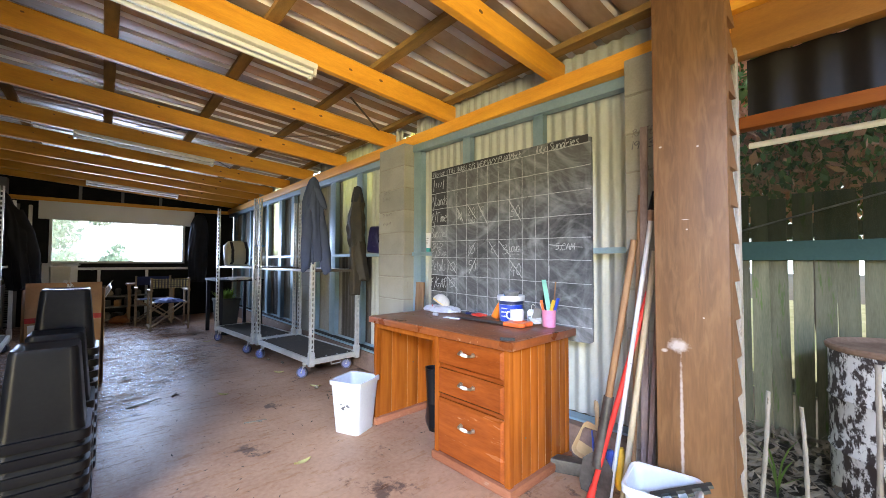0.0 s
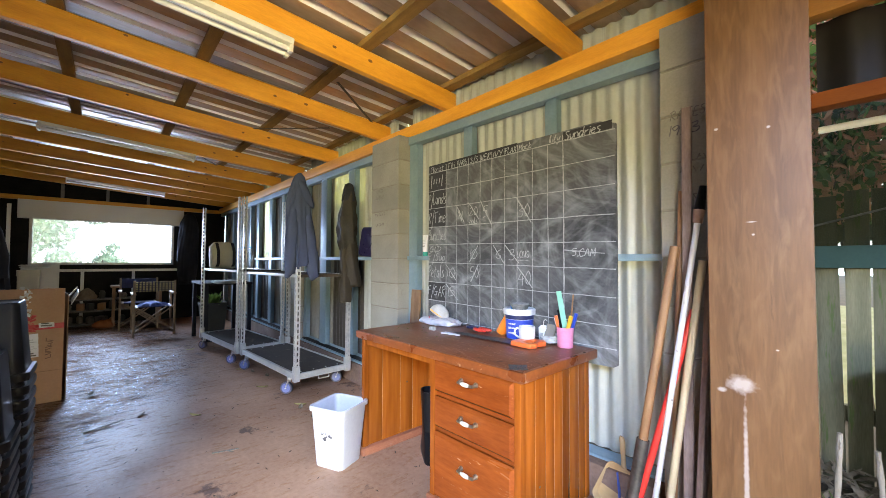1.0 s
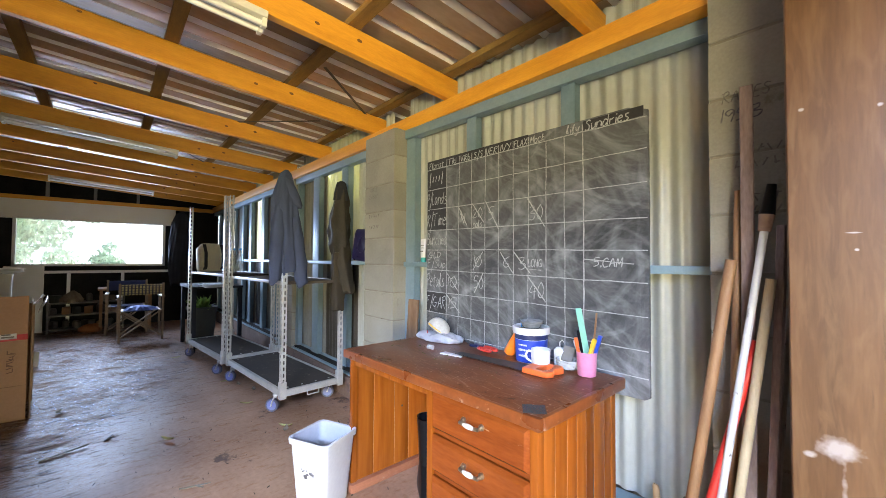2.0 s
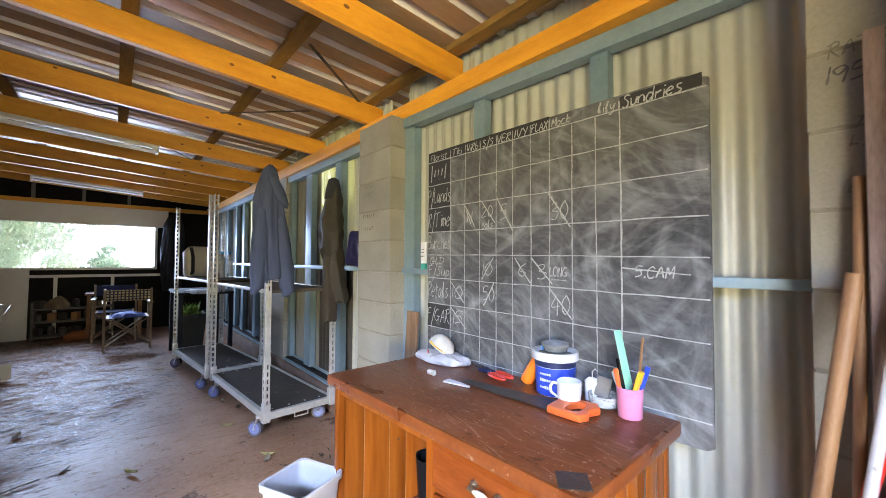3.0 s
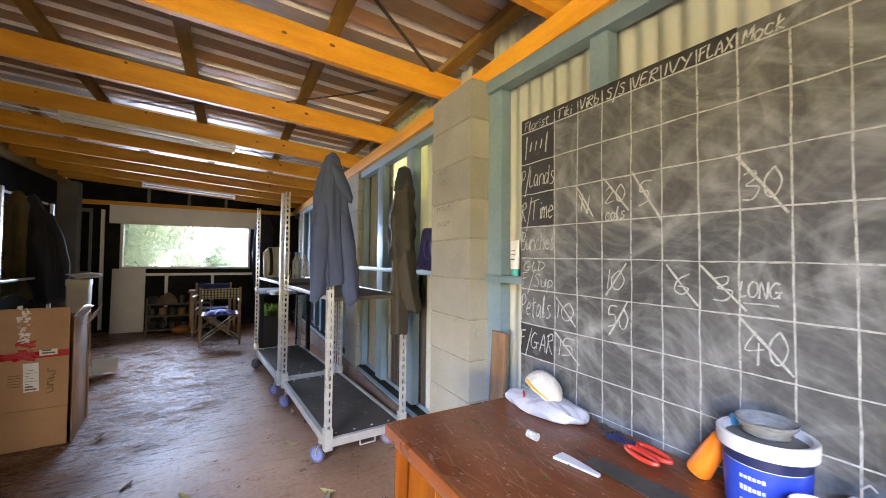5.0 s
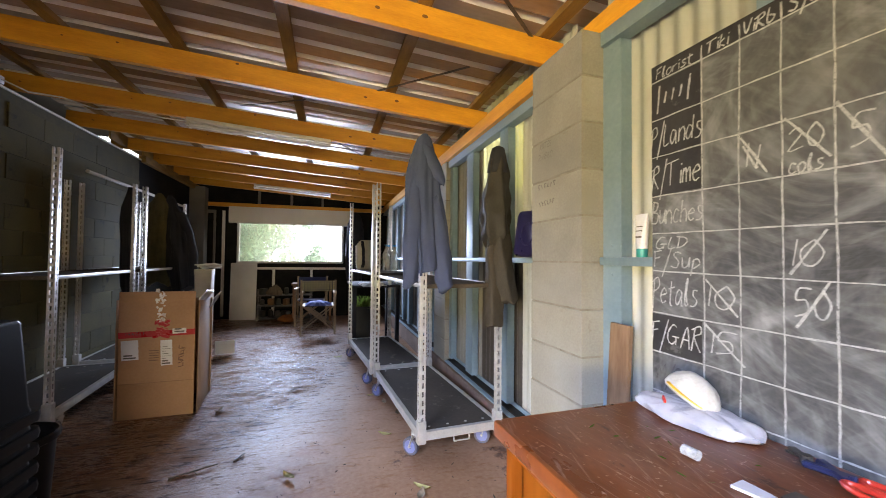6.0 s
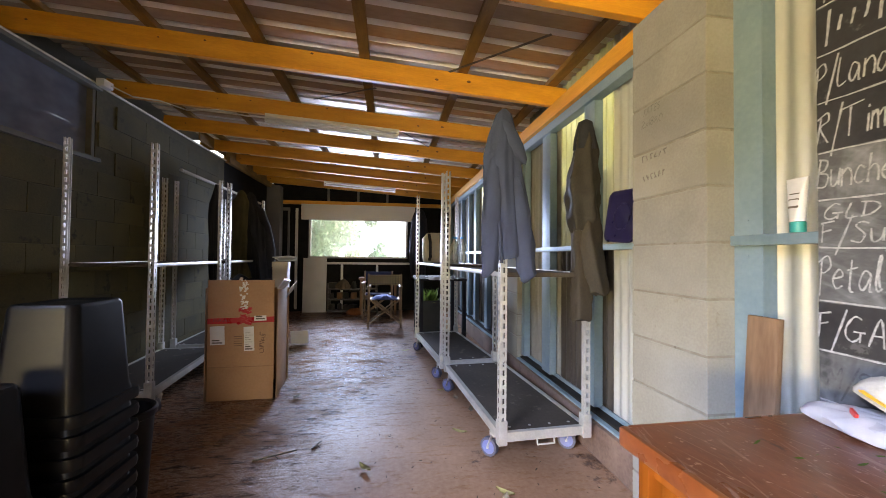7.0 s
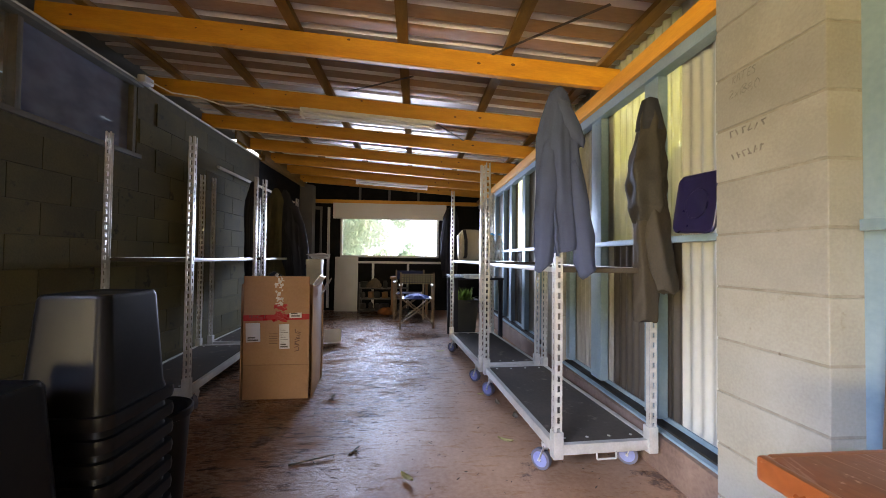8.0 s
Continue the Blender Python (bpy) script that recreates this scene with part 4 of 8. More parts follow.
part("hem", b, M_GREENT, shade, "dark green hem")
b = bmesh.new()
rod(b, (-0.45, 3.80, 1.36), (0.85, 3.80, 1.72), 0.006, n=6)
tagged(part("wire", b, M_STEEL), "dark wire sloping before the shade cloth", "wire")

drum = thing("steel_drum", pose(0.32, 3.40, -0.1), "old steel drum with flaking white paint and rusty rim", "drum")
b = bmesh.new()
lathe(b, [(0.285, 0), (0.295, 0.01), (0.295, 0.25), (0.303, 0.262), (0.295, 0.275), (0.295, 0.52), (0.303, 0.532), (0.295, 0.545), (0.295, 0.78)], 40)
part("body", b, M_DRUM, drum)
b = bmesh.new()
lathe(b, [(0.296, 0.772), (0.306, 0.78), (0.308, 0.797), (0.298, 0.806), (0.285, 0.802), (0.27, 0.79), (0.2, 0.785)], 40)
part("rim", b, M_RUST, drum, "rusty lid and rim")
for x, y, h, ln in ((-0.185, 2.75, 0.52, 4), (-0.03, 2.95, 0.42, -2), (0.19, 2.72, 0.72, 2)):
    st = thing("garden_stake", pose(x, y, -0.1, 0, ln, 0), "grey wooden garden stake stuck in the soil", "stake", "garden stakes")
    b = bmesh.new()
    loft(b, [[((0.0095 + 0.0012 * math.sin(48 * z)) * math.cos(a) + 0.006 * math.sin(5 * z), (0.0095 + 0.0012 * math.sin(48 * z)) * math.sin(a), z) for a in [i * math.pi / 4 for i in range(8)]] for z in [(h + 0.1) * k / 22 for k in range(23)]])
    part("stick", b, M_STICK, st)


def leaf_heap(name, n, x0, x1, y0, y1, zf, size, mat, seed, label):
    """Many curled narrow leaves strewn over a patch."""
    rr_ = random.Random(seed)
    verts, faces = [], []
    for _ in range(n):
        x_, y_ = rr_.uniform(x0, x1), rr_.uniform(y0, y1)
        m_ = pose(x_, y_, zf(x_, y_, rr_), rr_.uniform(-30, 30), rr_.uniform(-30, 30), rr_.uniform(0, 360))
        s_ = size * rr_.uniform(0.5, 1.5)
        cv_ = rr_.uniform(-0.35, 0.5)
        i0 = len(verts)
        for u_, w_ in ((-1, 0.03), (-0.4, 0.24), (0.2, 0.26), (1, 0.02)):
            for g_ in (-1, 1):
                verts.append(tuple(m_ @ Vector((s_ * u_, g_ * w_ * s_ + 0.15 * cv_ * s_ * u_ * u_, s_ * cv_ * u_ * u_ * 0.5))))
        for k_ in range(3):
            q_ = i0 + 2 * k_
            faces.append((q_, q_ + 1, q_ + 3, q_ + 2))
    me = bpy.data.meshes.new(name)
    me.from_pydata(verts, [], faces)
    me.materials.append(mat)
    return tagged(new(name, me), label, "leaves", "", "stuff")


leaf_heap("leaf_litter", 3800, -1.2, 1.8, 2.65, 3.82, lambda x_, y_, r_: -0.095 + r_.uniform(0, 0.05) + 0.10 * max(0, (y_ - 3.0)), 0.04, M_LEAFD, 21, "dry grey-brown leaf litter along the fence")
leaf_heap("floor_crumbs", 520, -6.4, -1.2, 0.45, 2.38, lambda x_, y_, r_: 0.003 + r_.uniform(0, 0.004), 0.0085, M_SOIL, 22, "dark crumbs of soil and leaf on the concrete")
leaf_heap("floor_crumbs", 300, -3.0, -2.1, 1.75, 2.32, lambda x_, y_, r_: 0.003 + r_.uniform(0, 0.006), 0.015, M_SOIL, 27, "dark leaf crumbs swept under the trolley end")
for i, (x, y) in enumerate(((-4.41, 1.78), (-3.82, 1.70), (-4.6, 1.70), (-4.16, 1.85), (-3.16, 1.80), (-6.0, 1.45), (-4.57, 0.52), (-3.46, 1.12), (-1.94, 1.20), (-3.1, 1.78))):
    lf = thing("fallen_leaf", pose(x, y, 0.006, 0, 0, 57 * i), "dry yellow-brown leaf curled on the concrete", "leaf", "fallen leaves")
    b = bmesh.new()
    rows_ = [[(0.05 * u_, w_ * 0.02 * math.cos(1.5 * u_), 0.012 * u_ * u_ + 0.008 * abs(w_)) for w_ in (-1, 0, 1)] for u_ in (-1, -0.5, 0, 0.5, 1)]
    vv = [[b.verts.new(p) for p in r_] for r_ in rows_]
    for r0, r1 in zip(vv, vv[1:]):
        for k in range(2):
            b.faces.new((r0[k], r0[k + 1], r1[k + 1], r1[k]))
    part("blade", b, M_DRYY if i % 3 else M_LEAFD, lf, sharp=180)
for i, (p, q) in enumerate((((-3.62, 0.50, 0.004), (-3.70, 0.72, 0.012)), ((-3.72, 0.80, 0.004), (-3.80, 0.84, 0.008)), ((-2.74, 1.10, 0.004), (-2.70, 1.24, 0.006)))):
    b = bmesh.new()
    rod(b, p, q, 0.005, 0.003, 7)
    bar(b, (Vector(p) + Vector(q)) / 2, (Vector(p) + Vector(q)) / 2 + Vector((0.05, 0.03, 0.004)), 0.004)
    tagged(part("twig", b, M_BARK), "small dry twig on the concrete floor", "twig", "twigs")
weed = thing("weed", pose(-0.15, 3.0, -0.1), "thin green weed beside the doorway", "weed")
for k in range(6):
    a, hh = k * 1.1, 0.22 + 0.05 * k
    b = bmesh.new()
    lean = Vector((math.cos(a), 0.6 * math.sin(a), 0))
    spine = [lean * (0.13 * u_ * u_) + Vector((0, 0, hh * (u_ - 0.25 * u_ * u_))) for u_ in (0, 0.25, 0.5, 0.75, 1.0)]
    side = Vector((-math.sin(a), math.cos(a), 0))
    rows_ = [[p_ - side * w_, p_ + side * w_] for p_, w_ in zip(spine, (0.002, 0.004, 0.006, 0.005, 0.0005))]
    vv = [[b.verts.new(p_) for p_ in r_] for r_ in rows_]
    for r0, r1 in zip(vv, vv[1:]):
        b.faces.new((r0[0], r0[1], r1[1], r1[0]))
    part("blade", b, M_LEAF, weed, sharp=180)


def tree(x, y, h, cr, n, mats, seed, label, cz=None, flat=1.0, leaf=1.0):
    rr_ = random.Random(seed)
    t_ = thing("tree", pose(x, y, -0.1), label, "tree", "")
    bm = bmesh.new()
    rod(bm, (0, 0, 0), (0.1, 0, h * 0.55), 0.14, 0.07, 10)
    for _ in range(7):
        a_ = rr_.uniform(0, 6.28)
        rod(bm, (0.08, 0, h * rr_.uniform(0.3, 0.55)), (cr * 0.7 * math.cos(a_), cr * 0.7 * math.sin(a_) * flat, h * rr_.uniform(0.6, 0.95)), 0.05, 0.012, 7)
    part("trunk", bm, M_BARK, t_)
    clumps = [(rr_.gauss(0, cr * 0.55), rr_.gauss(0, cr * 0.4) * flat, (cz or h * 0.55) + rr_.gauss(0, h * 0.24), cr * rr_.uniform(0.2, 0.45)) for _ in range(34)]
    for mi, mat in enumerate(mats):
        verts, faces = [], []
        for _ in range(n // len(mats)):
            c_ = rr_.choice(clumps)
            d_ = Vector((rr_.gauss(0, 1), rr_.gauss(0, 1), rr_.gauss(0, 1)))
            d_ = d_.normalized() * c_[3] * rr_.uniform(0.5, 1.0)
            s_ = rr_.uniform(0.035, 0.075) * leaf
            m_ = Matrix.Translation(Vector(c_[:3]) + d_) @ Euler((rr_.uniform(0, 6), rr_.uniform(0, 6), rr_.uniform(0, 6))).to_matrix().to_4x4()
            i0 = len(verts)
            verts += [tuple(m_ @ Vector(p)) for p in ((-s_, 0, 0), (0, -s_ * 0.45, 0), (s_, 0, 0), (0, s_ * 0.45, 0))]
            faces.append((i0, i0 + 1, i0 + 2, i0 + 3))
        me = bpy.data.meshes.new("crown")
        me.from_pydata(verts, [], faces)
        me.materials.append(mat)
        o_ = new("crown", me)
        o_.parent = t_
        tagged(o_, kind="stuff")
    return t_


def hedge(x0, x1, y0, y1, z0, z1, n, mats, seed, label, leaf=1.0):
    rr_ = random.Random(seed)
    t_ = thing("hedge", pose((x0 + x1) / 2, (y0 + y1) / 2, -0.1), label, "hedge")
    bm = bmesh.new()
    for k in range(int((x1 - x0) / 0.7) + 1):
        xx = -(x1 - x0) / 2 + 0.7 * k
        rod(bm, (xx, 0, 0), (xx + rr_.uniform(-0.3, 0.3), rr_.uniform(-0.2, 0.2), z1 * 0.8), 0.04, 0.015, 7)
    part("stem", bm, M_BARK, t_)
    for mat in mats:
        verts, faces = [], []
        for _ in range(n // len(mats)):
            zz = rr_.uniform(z0, z1)
            c_ = Vector((rr_.uniform(-(x1 - x0) / 2, (x1 - x0) / 2), rr_.gauss(0, (y1 - y0) / 4), zz + 0.25 * math.sin(7 * rr_.random())))
            s_ = rr_.uniform(0.04, 0.09) * leaf
            m_ = Matrix.Translation(c_) @ Euler((rr_.uniform(0, 6), rr_.uniform(0, 6), rr_.uniform(0, 6))).to_matrix().to_4x4()
            i0 = len(verts)
            verts += [tuple(m_ @ Vector(p)) for p in ((-s_, 0, 0), (0, -s_ * 0.5, 0), (s_, 0, 0), (0, s_ * 0.5, 0))]
            faces.append((i0, i0 + 1, i0 + 2, i0 + 3))
        me = bpy.data.meshes.new("leaves")
        me.from_pydata(verts, [], faces)
        me.materials.append(mat)
        o_ = new("leaves", me)
        o_.parent = t_
        tagged(o_, kind="stuff")
    return t_


hedge(-9.5, -2.2, 4.5, 5.6, 0.4, 4.2, 64000, (M_LEAFY, M_LEAFY, M_LEAFY, M_LEAFY, M_LEAF), 31, "sunlit yellow-green hedge behind the fence", 0.6)
hedge(-2.2, 2.6, 4.7, 6.3, 1.7, 3.7, 42000, (M_LEAFR, M_LEAFR, M_LEAF, M_LEAF), 32, "russet and green hedge above the fence", 0.8)
tree(-26.0, -2.9, 5.6, 2.7, 15000, (M_LEAFW, M_LEAFW, M_LEAFP), 36, "leafy tree beyond the window, paled by haze put into its colour", 2.9, leaf=2.6)
tree(-22.0, 0.75, 1.7, 0.75, 2600, (M_LEAFP,), 35, "low bush beyond the window, its haze put into the grey-green colour", 0.95, leaf=1.7)


def glow(name, colour, strength):
    m = bpy.data.materials.new(name)
    m.use_nodes = True
    nd, ln = m.node_tree.nodes, m.node_tree.links
    nd.remove(nd["Principled BSDF"])
    e = nd.new("ShaderNodeEmission")
    e.inputs["Color"].default_value, e.inputs["Strength"].default_value = (*colour, 1), strength
    ln.new(e.outputs[0], nd["Material Output"].inputs["Surface"])
    return m


b = bmesh.new()
bx(b, (-60, 0.6, 10), (0.2, 90, 40))
bx(b, (0, 60, 6), (90, 0.2, 16))
struct("backdrop", b, glow("bright_hazy_sky", (0.74, 0.89, 1.0), 7.0), "bright hazy sky far beyond the window", "sky")

# ---------- blackboard ----------
bd = thing("blackboard", pose(-1.612, 2.447, 0.66, 0, 0, 3.15), "large blackboard ruled in chalk with smeared writing, fixed to the wall", "blackboard")
BX = 1.612
RULED = (1.862, 1.735, 1.582, 1.442, 1.297, 1.152, 1.007, 0.876, 0.75)      # an even ruling, and its lines shifted to fit the camera's view
RULED_L = (1.838, 1.703, 1.571, 1.434, 1.305, 1.175, 1.030, 0.897, 0.765)
RULED_R = (1.853, 1.718, 1.575, 1.425, 1.287, 1.147, 1.005, 0.863, 0.750)
ACROSS, ACROSS_FIT = (-2.343, -2.129, -1.165, -0.885), (-2.262, -2.080, -1.170, -0.886)


def between(v, xs, ys):
    """Straight from step to step, and on beyond the ends."""
    k = 1
    while k < len(xs) - 1 and (v - xs[k]) * (xs[-1] - xs[0]) > 0:
        k += 1
    return ys[k - 1] + (v - xs[k - 1]) * (ys[k] - ys[k - 1]) / (xs[k] - xs[k - 1])


def bpt(x, z, d=0.0):
    xt = between(x, ACROSS, ACROSS_FIT)
    u = (xt + 2.262) / 1.376
    return (xt + BX, -0.0095 - d, (1 - u) * between(z, RULED, RULED_L) + u * between(z, RULED, RULED_R) - 0.66)


b = bmesh.new()
w0, w1, h = -0.650, 0.728, 1.238
loft(b, [[(x, yy, z) for x, z in ((w0, 0.0), (w1 - 0.02, 0.0), (w1, 0.012), (w1, h - 0.018), (w1 - 0.08, h + 0.010), (w0, h - 0.004))] for yy in (0.008, -0.008)])
part("slate", b, M_BOARD, bd)
M_FRESH = pm("clean_black_slate", (0.014, 0.014, 0.015), (0.036, 0.036, 0.037), 0.6, 0, 9, bump=0.05, wear=(0.08, 0.08, 0.078), wear_at=0.6)
for x0, x1, z0, z1 in ((-2.343, -1.482, 1.866, 1.918), (-1.163, -0.9, 1.866, 1.908), (-2.343, -2.133, 1.446, 1.858), (-2.343, -2.133, 0.88, 1.003)):
    b = bmesh.new()
    q = [Vector(bpt(x_, z_, -0.0010)) for x_, z_ in ((x0, z0), (x1, z0), (x1, z1), (x0, z1))]
    loft(b, [[p_ + Vector((0, dy, 0)) for p_ in q] for dy in (0.0, -0.0006)])
    part("clean_strip", b, M_FRESH, bd, "black strip wiped clean for the headings")
COLS = (-2.129, -2.012, -1.903, -1.792, -1.690, -1.584, -1.481, -1.370, -1.264)
LINES = random.Random(2)


def stroke(x0, z0, x1, z1, wd, mat, nm="chalk_line", waver=0.0012):
    """A chalk line: a thin strip with uneven edges that wavers as it goes."""
    p, q = Vector(bpt(x0, z0)), Vector(bpt(x1, z1))
    n = max(4, int((q - p).length / 0.03))
    up = Vector((0, -1, 0)).cross((q - p).normalized())
    bm = bmesh.new()
    rows, drift = [], 0.0
    for k in range(n + 1):
        drift = 0.8 * drift + LINES.uniform(-waver, waver)
        c = p.lerp(q, k / n) + up * drift
        hw = wd / 2 * LINES.uniform(0.62, 1.2)
        rows.append([bm.verts.new(c + up * hw), bm.verts.new(c - up * hw)])
    for a_, c_ in zip(rows, rows[1:]):
        bm.faces.new((a_[0], a_[1], c_[1], c_[0]))
    return part(nm, bm, mat, bd)


for i, x in enumerate(COLS):
    stroke(x, 1.905 if i < 7 else 1.862, x + LINES.uniform(-0.004, 0.004), 0.69, 0.0052, M_CHALKDIM)
stroke(-1.165, 1.895, -1.158, 0.70, 0.0065, M_CHALK)
for x0, x1 in ((-2.34, -1.165), (-1.165, -0.887)):
    stroke(x0, 1.862, x1, 1.862, 0.005, M_CHALK)
for z in RULED[1:]:
    stroke(-2.34, z, -0.887, z, 0.0046, M_CHALK)

# letters as drawn by hand: strokes on a grid ten units high
PEN = {
    "A": "0 0 3 10 6 0|1 4 5 4", "B": "0 0 1 10|0 10 5 9 4 6 1 5 6 4 5 0 0 0", "C": "6 8 4 10 1 8 0 4 2 0 6 1",
    "D": "1 0 1 9|-1 9 5 8 7 5 4 1 0 0", "E": "5 10 1 10 0 5 0 0 5 0|0 5 4 5", "F": "1 0 1 9|0 9 6 10|1 5 5 6", "G": "6 9 3 10 0 6 0 2 3 0 6 2|3 4 8 4|6 4 6 0",
    "I": "1 0 1 10", "K": "0 0 0 10|5 10 0 4 5 0", "L": "1 10 0 3 1 0 5 1", "M": "0 0 1 9 3 3 6 10 6 0", "N": "0 0 1 10 5 0 6 10",
    "O": "3 10 0 7 0 2 3 0 6 3 6 8 3 10", "P": "1 -2 1 9|-1 8 4 10 6 7 3 5 1 5", "R": "0 -1 1 9|-1 8 4 10 5 7 1 5 6 -1", "S": "6 9 3 10 1 8 5 4 4 0 0 1", "T": "3 0 3 9|-1 9 9 10",
    "U": "0 10 0 2 3 0 5 2 5 10", "V": "0 10 3 0 6 10", "X": "0 10 6 0|6 10 0 0", "Y": "0 10 3 5|6 10 2 -1", "/": "0 -5 5 12", ".": "0 0 1 0 1 1 0 1",
    "a": "5 5 2 6 0 2 2 0 5 4|5 5 5 0 6 0", "b": "1 10 0 1 3 0 5 3 1 5", "c": "5 5 2 6 0 2 2 0 5 1", "d": "5 5 2 6 0 2 2 0 5 3|6 10 5 0", "e": "0 3 5 4 3 6 0 3 2 0 5 1",
    "h": "1 10 0 0|0 4 3 6 5 4 5 0", "i": "1 6 1 0|1 8 1 9", "k": "1 10 0 0|4 6 0 3 5 0", "l": "2 1 1 5 2 10 1 10 0 3 1 0 3 1", "m": "0 6 0 0|0 4 2 6 3 0|3 4 5 6 6 0", "n": "0 6 0 0|0 4 3 6 5 4 5 0",
    "o": "3 6 0 4 1 0 4 1 5 4 3 6", "p": "1 6 0 -4|0 4 3 6 5 3 1 0", "r": "0 6 0 0|0 4 4 6", "s": "5 6 2 6 2 4 5 2 3 0 0 0", "t": "2 9 2 1 4 0|0 6 5 7", "u": "0 6 1 0 4 1 5 6|5 6 5 0", "v": "0 6 2 0 5 6", "x": "0 6 5 0|5 6 0 0", "y": "0 6 2 1 5 6|5 6 3 -4 0 -4",
    "0": "3 10 0 6 1 1 4 0 6 5 3 10", "1": "1 10 1 0", "2": "0 8 3 10 5 7 0 0 6 1", "3": "0 9 4 10 4 7 1 5 6 4 4 0 0 0", "4": "4 10 0 3 7 4|5 6 5 -2", "5": "6 10 1 10 0 6 4 6 5 2 0 0", "8": "3 5 0 8 3 10 5 8 0 3 3 0 6 3 3 5", "9": "5 8 3 10 0 8 2 5 5 8 4 0", "6": "5 10 1 7 0 2 3 0 5 3 1 4",
}
HAND = random.Random(12)


def pen_word(body, cap, width, mat, parent, m, shear=0.14, thick=0.0047):
    """A word as wide as told, by hand: each letter a few curved strokes with uneven edges."""
    runs, pen = [], 0.0
    for ch in body:
        strokes = [[float(v) for v in st.split()] for st in PEN[ch].split("|")]
        strokes = [list(zip(st[::2], st[1::2])) for st in strokes]
        lift, tall, lean = HAND.uniform(-0.5, 0.5), HAND.uniform(0.92, 1.1), HAND.uniform(-0.06, 0.06)
        right = max(px_ for st in strokes for px_, _ in st)
        for st in strokes:
            runs.append([(pen + px_ + (shear + lean) * pz_, pz_ * tall + lift) for px_, pz_ in st])
        pen += right + (0.6 if ch == "/" else 1.6)
    lo = min(p_[0] for r_ in runs for p_ in r_)
    hi = max(p_[0] for r_ in runs for p_ in r_)
    ku, kv = width / (hi - lo), cap / 10
    bm = bmesh.new()
    for run in runs:
        pts = [Vector(((p_[0] - (lo + hi) / 2) * ku, (p_[1] - 5) * kv, 0)) for p_ in run]
        ext = [pts[0]] + pts + [pts[-1]]
        path = []
        for k in range(1, len(ext) - 2):
            a_, b_, c_, d_ = ext[k - 1:k + 3]
            for m_ in range(4):
                u = m_ / 4
                path.append(0.5 * (2 * b_ + (c_ - a_) * u + (2 * a_ - 5 * b_ + 4 * c_ - d_) * u * u + (3 * b_ - a_ - 3 * c_ + d_) * u * u * u))
        path.append(pts[-1])
        rows = []
        for k, p_ in enumerate(path):
            t_ = path[min(k + 1, len(path) - 1)] - path[max(k - 1, 0)]
            if t_.length < 1e-7:
                t_ = Vector((1, 0, 0))
            n_ = Vector((-t_.y, t_.x, 0)).normalized() * thick / 2 * HAND.uniform(0.6, 1.2)
            rows.append([bm.verts.new(p_ + n_), bm.verts.new(p_ - n_)])
        for a_, c_ in zip(rows, rows[1:]):
            bm.faces.new((a_[0], a_[1], c_[1], c_[0]))
    me = bpy.data.meshes.new("writing")
    bm.to_mesh(me)
    bm.free()
    me.materials.append(mat)
    ob = new("writing", me)
    ob.parent = parent
    ob.matrix_basis = m
    return tagged(ob, kind="stuff")


def chalk(body, x, z, cap, width, mat=None, shear=0.14, thick=0.0047):
    return pen_word(body, cap, width, mat or M_CHALK, bd, pose(*bpt(x, z, 0.0008), 90, 0, 0), shear, thick)


chalk("Florist", -2.24, 1.886, 0.036, 0.135, M_CHALKDIM, thick=0.0045)
for body, x, wd in (("Tiki", -2.075, 0.068), ("ViRb", -1.957, 0.075), ("S/S", -1.848, 0.07), ("VER", -1.742, 0.078), ("IVY", -1.636, 0.075), ("FLAX", -1.532, 0.085), ("Mock", -1.425, 0.085), ("lily", -1.215, 0.066)):
    chalk(body, x, 1.886, 0.036, wd, thick=0.005)
chalk("Sundries", -1.055, 1.886, 0.046, 0.2, thick=0.0058)
for k, hh in enumerate((0.09, 0.035, 0.035, 0.035, 0.075)):     # a name, kept as plain bars
    stroke(-2.315 + 0.033 * k, 1.80 - hh / 2, -2.305 + 0.033 * k, 1.80 + hh / 2, 0.007, M_CHALK, "chalk_mark")
for body, x, z, cap, wd in (("P/Lands", -2.238, 1.66, 0.072, 0.185), ("R/Time", -2.24, 1.512, 0.078, 0.175), ("Bunches", -2.236, 1.375, 0.07, 0.185), ("GLD", -2.255, 1.262, 0.042, 0.115), ("F/Sup", -2.236, 1.198, 0.055, 0.165), ("Petals", -2.245, 1.085, 0.085, 0.165), ("F/GAR", -2.24, 0.945, 0.07, 0.175)):
    chalk(body, x, z, cap, wd, M_CHALKDIM if body in ("GLD", "F/Sup", "Bunches") else None)
chalk("M/Sk", -2.25, 0.815, 0.06, 0.12, pm("faded_chalk", (0.07, 0.072, 0.075), (0.13, 0.133, 0.137), 0.95, 0, 60, bump=0.0))
for body, x, z, cap, wd in (("10", -2.07, 1.085, 0.062, 0.075), ("15", -2.062, 0.95, 0.062, 0.075), ("11", -1.975, 1.515, 0.06, 0.035), ("20", -1.852, 1.53, 0.055, 0.072), ("cols", -1.852, 1.465, 0.04, 0.07), ("5", -1.742, 1.515, 0.075, 0.042), ("30", -1.432, 1.50, 0.068, 0.08), ("10", -1.85, 1.225, 0.06, 0.062), ("6", -1.63, 1.225, 0.06, 0.04), ("3", -1.523, 1.225, 0.068, 0.045), ("LONG", -1.437, 1.225, 0.04, 0.085), ("50", -1.842, 1.09, 0.065, 0.07), ("40", -1.428, 1.085, 0.075, 0.085), ("5.CAM", -1.05, 1.238, 0.04, 0.13)):
    chalk(body, x, z, cap, wd, shear=0.1)
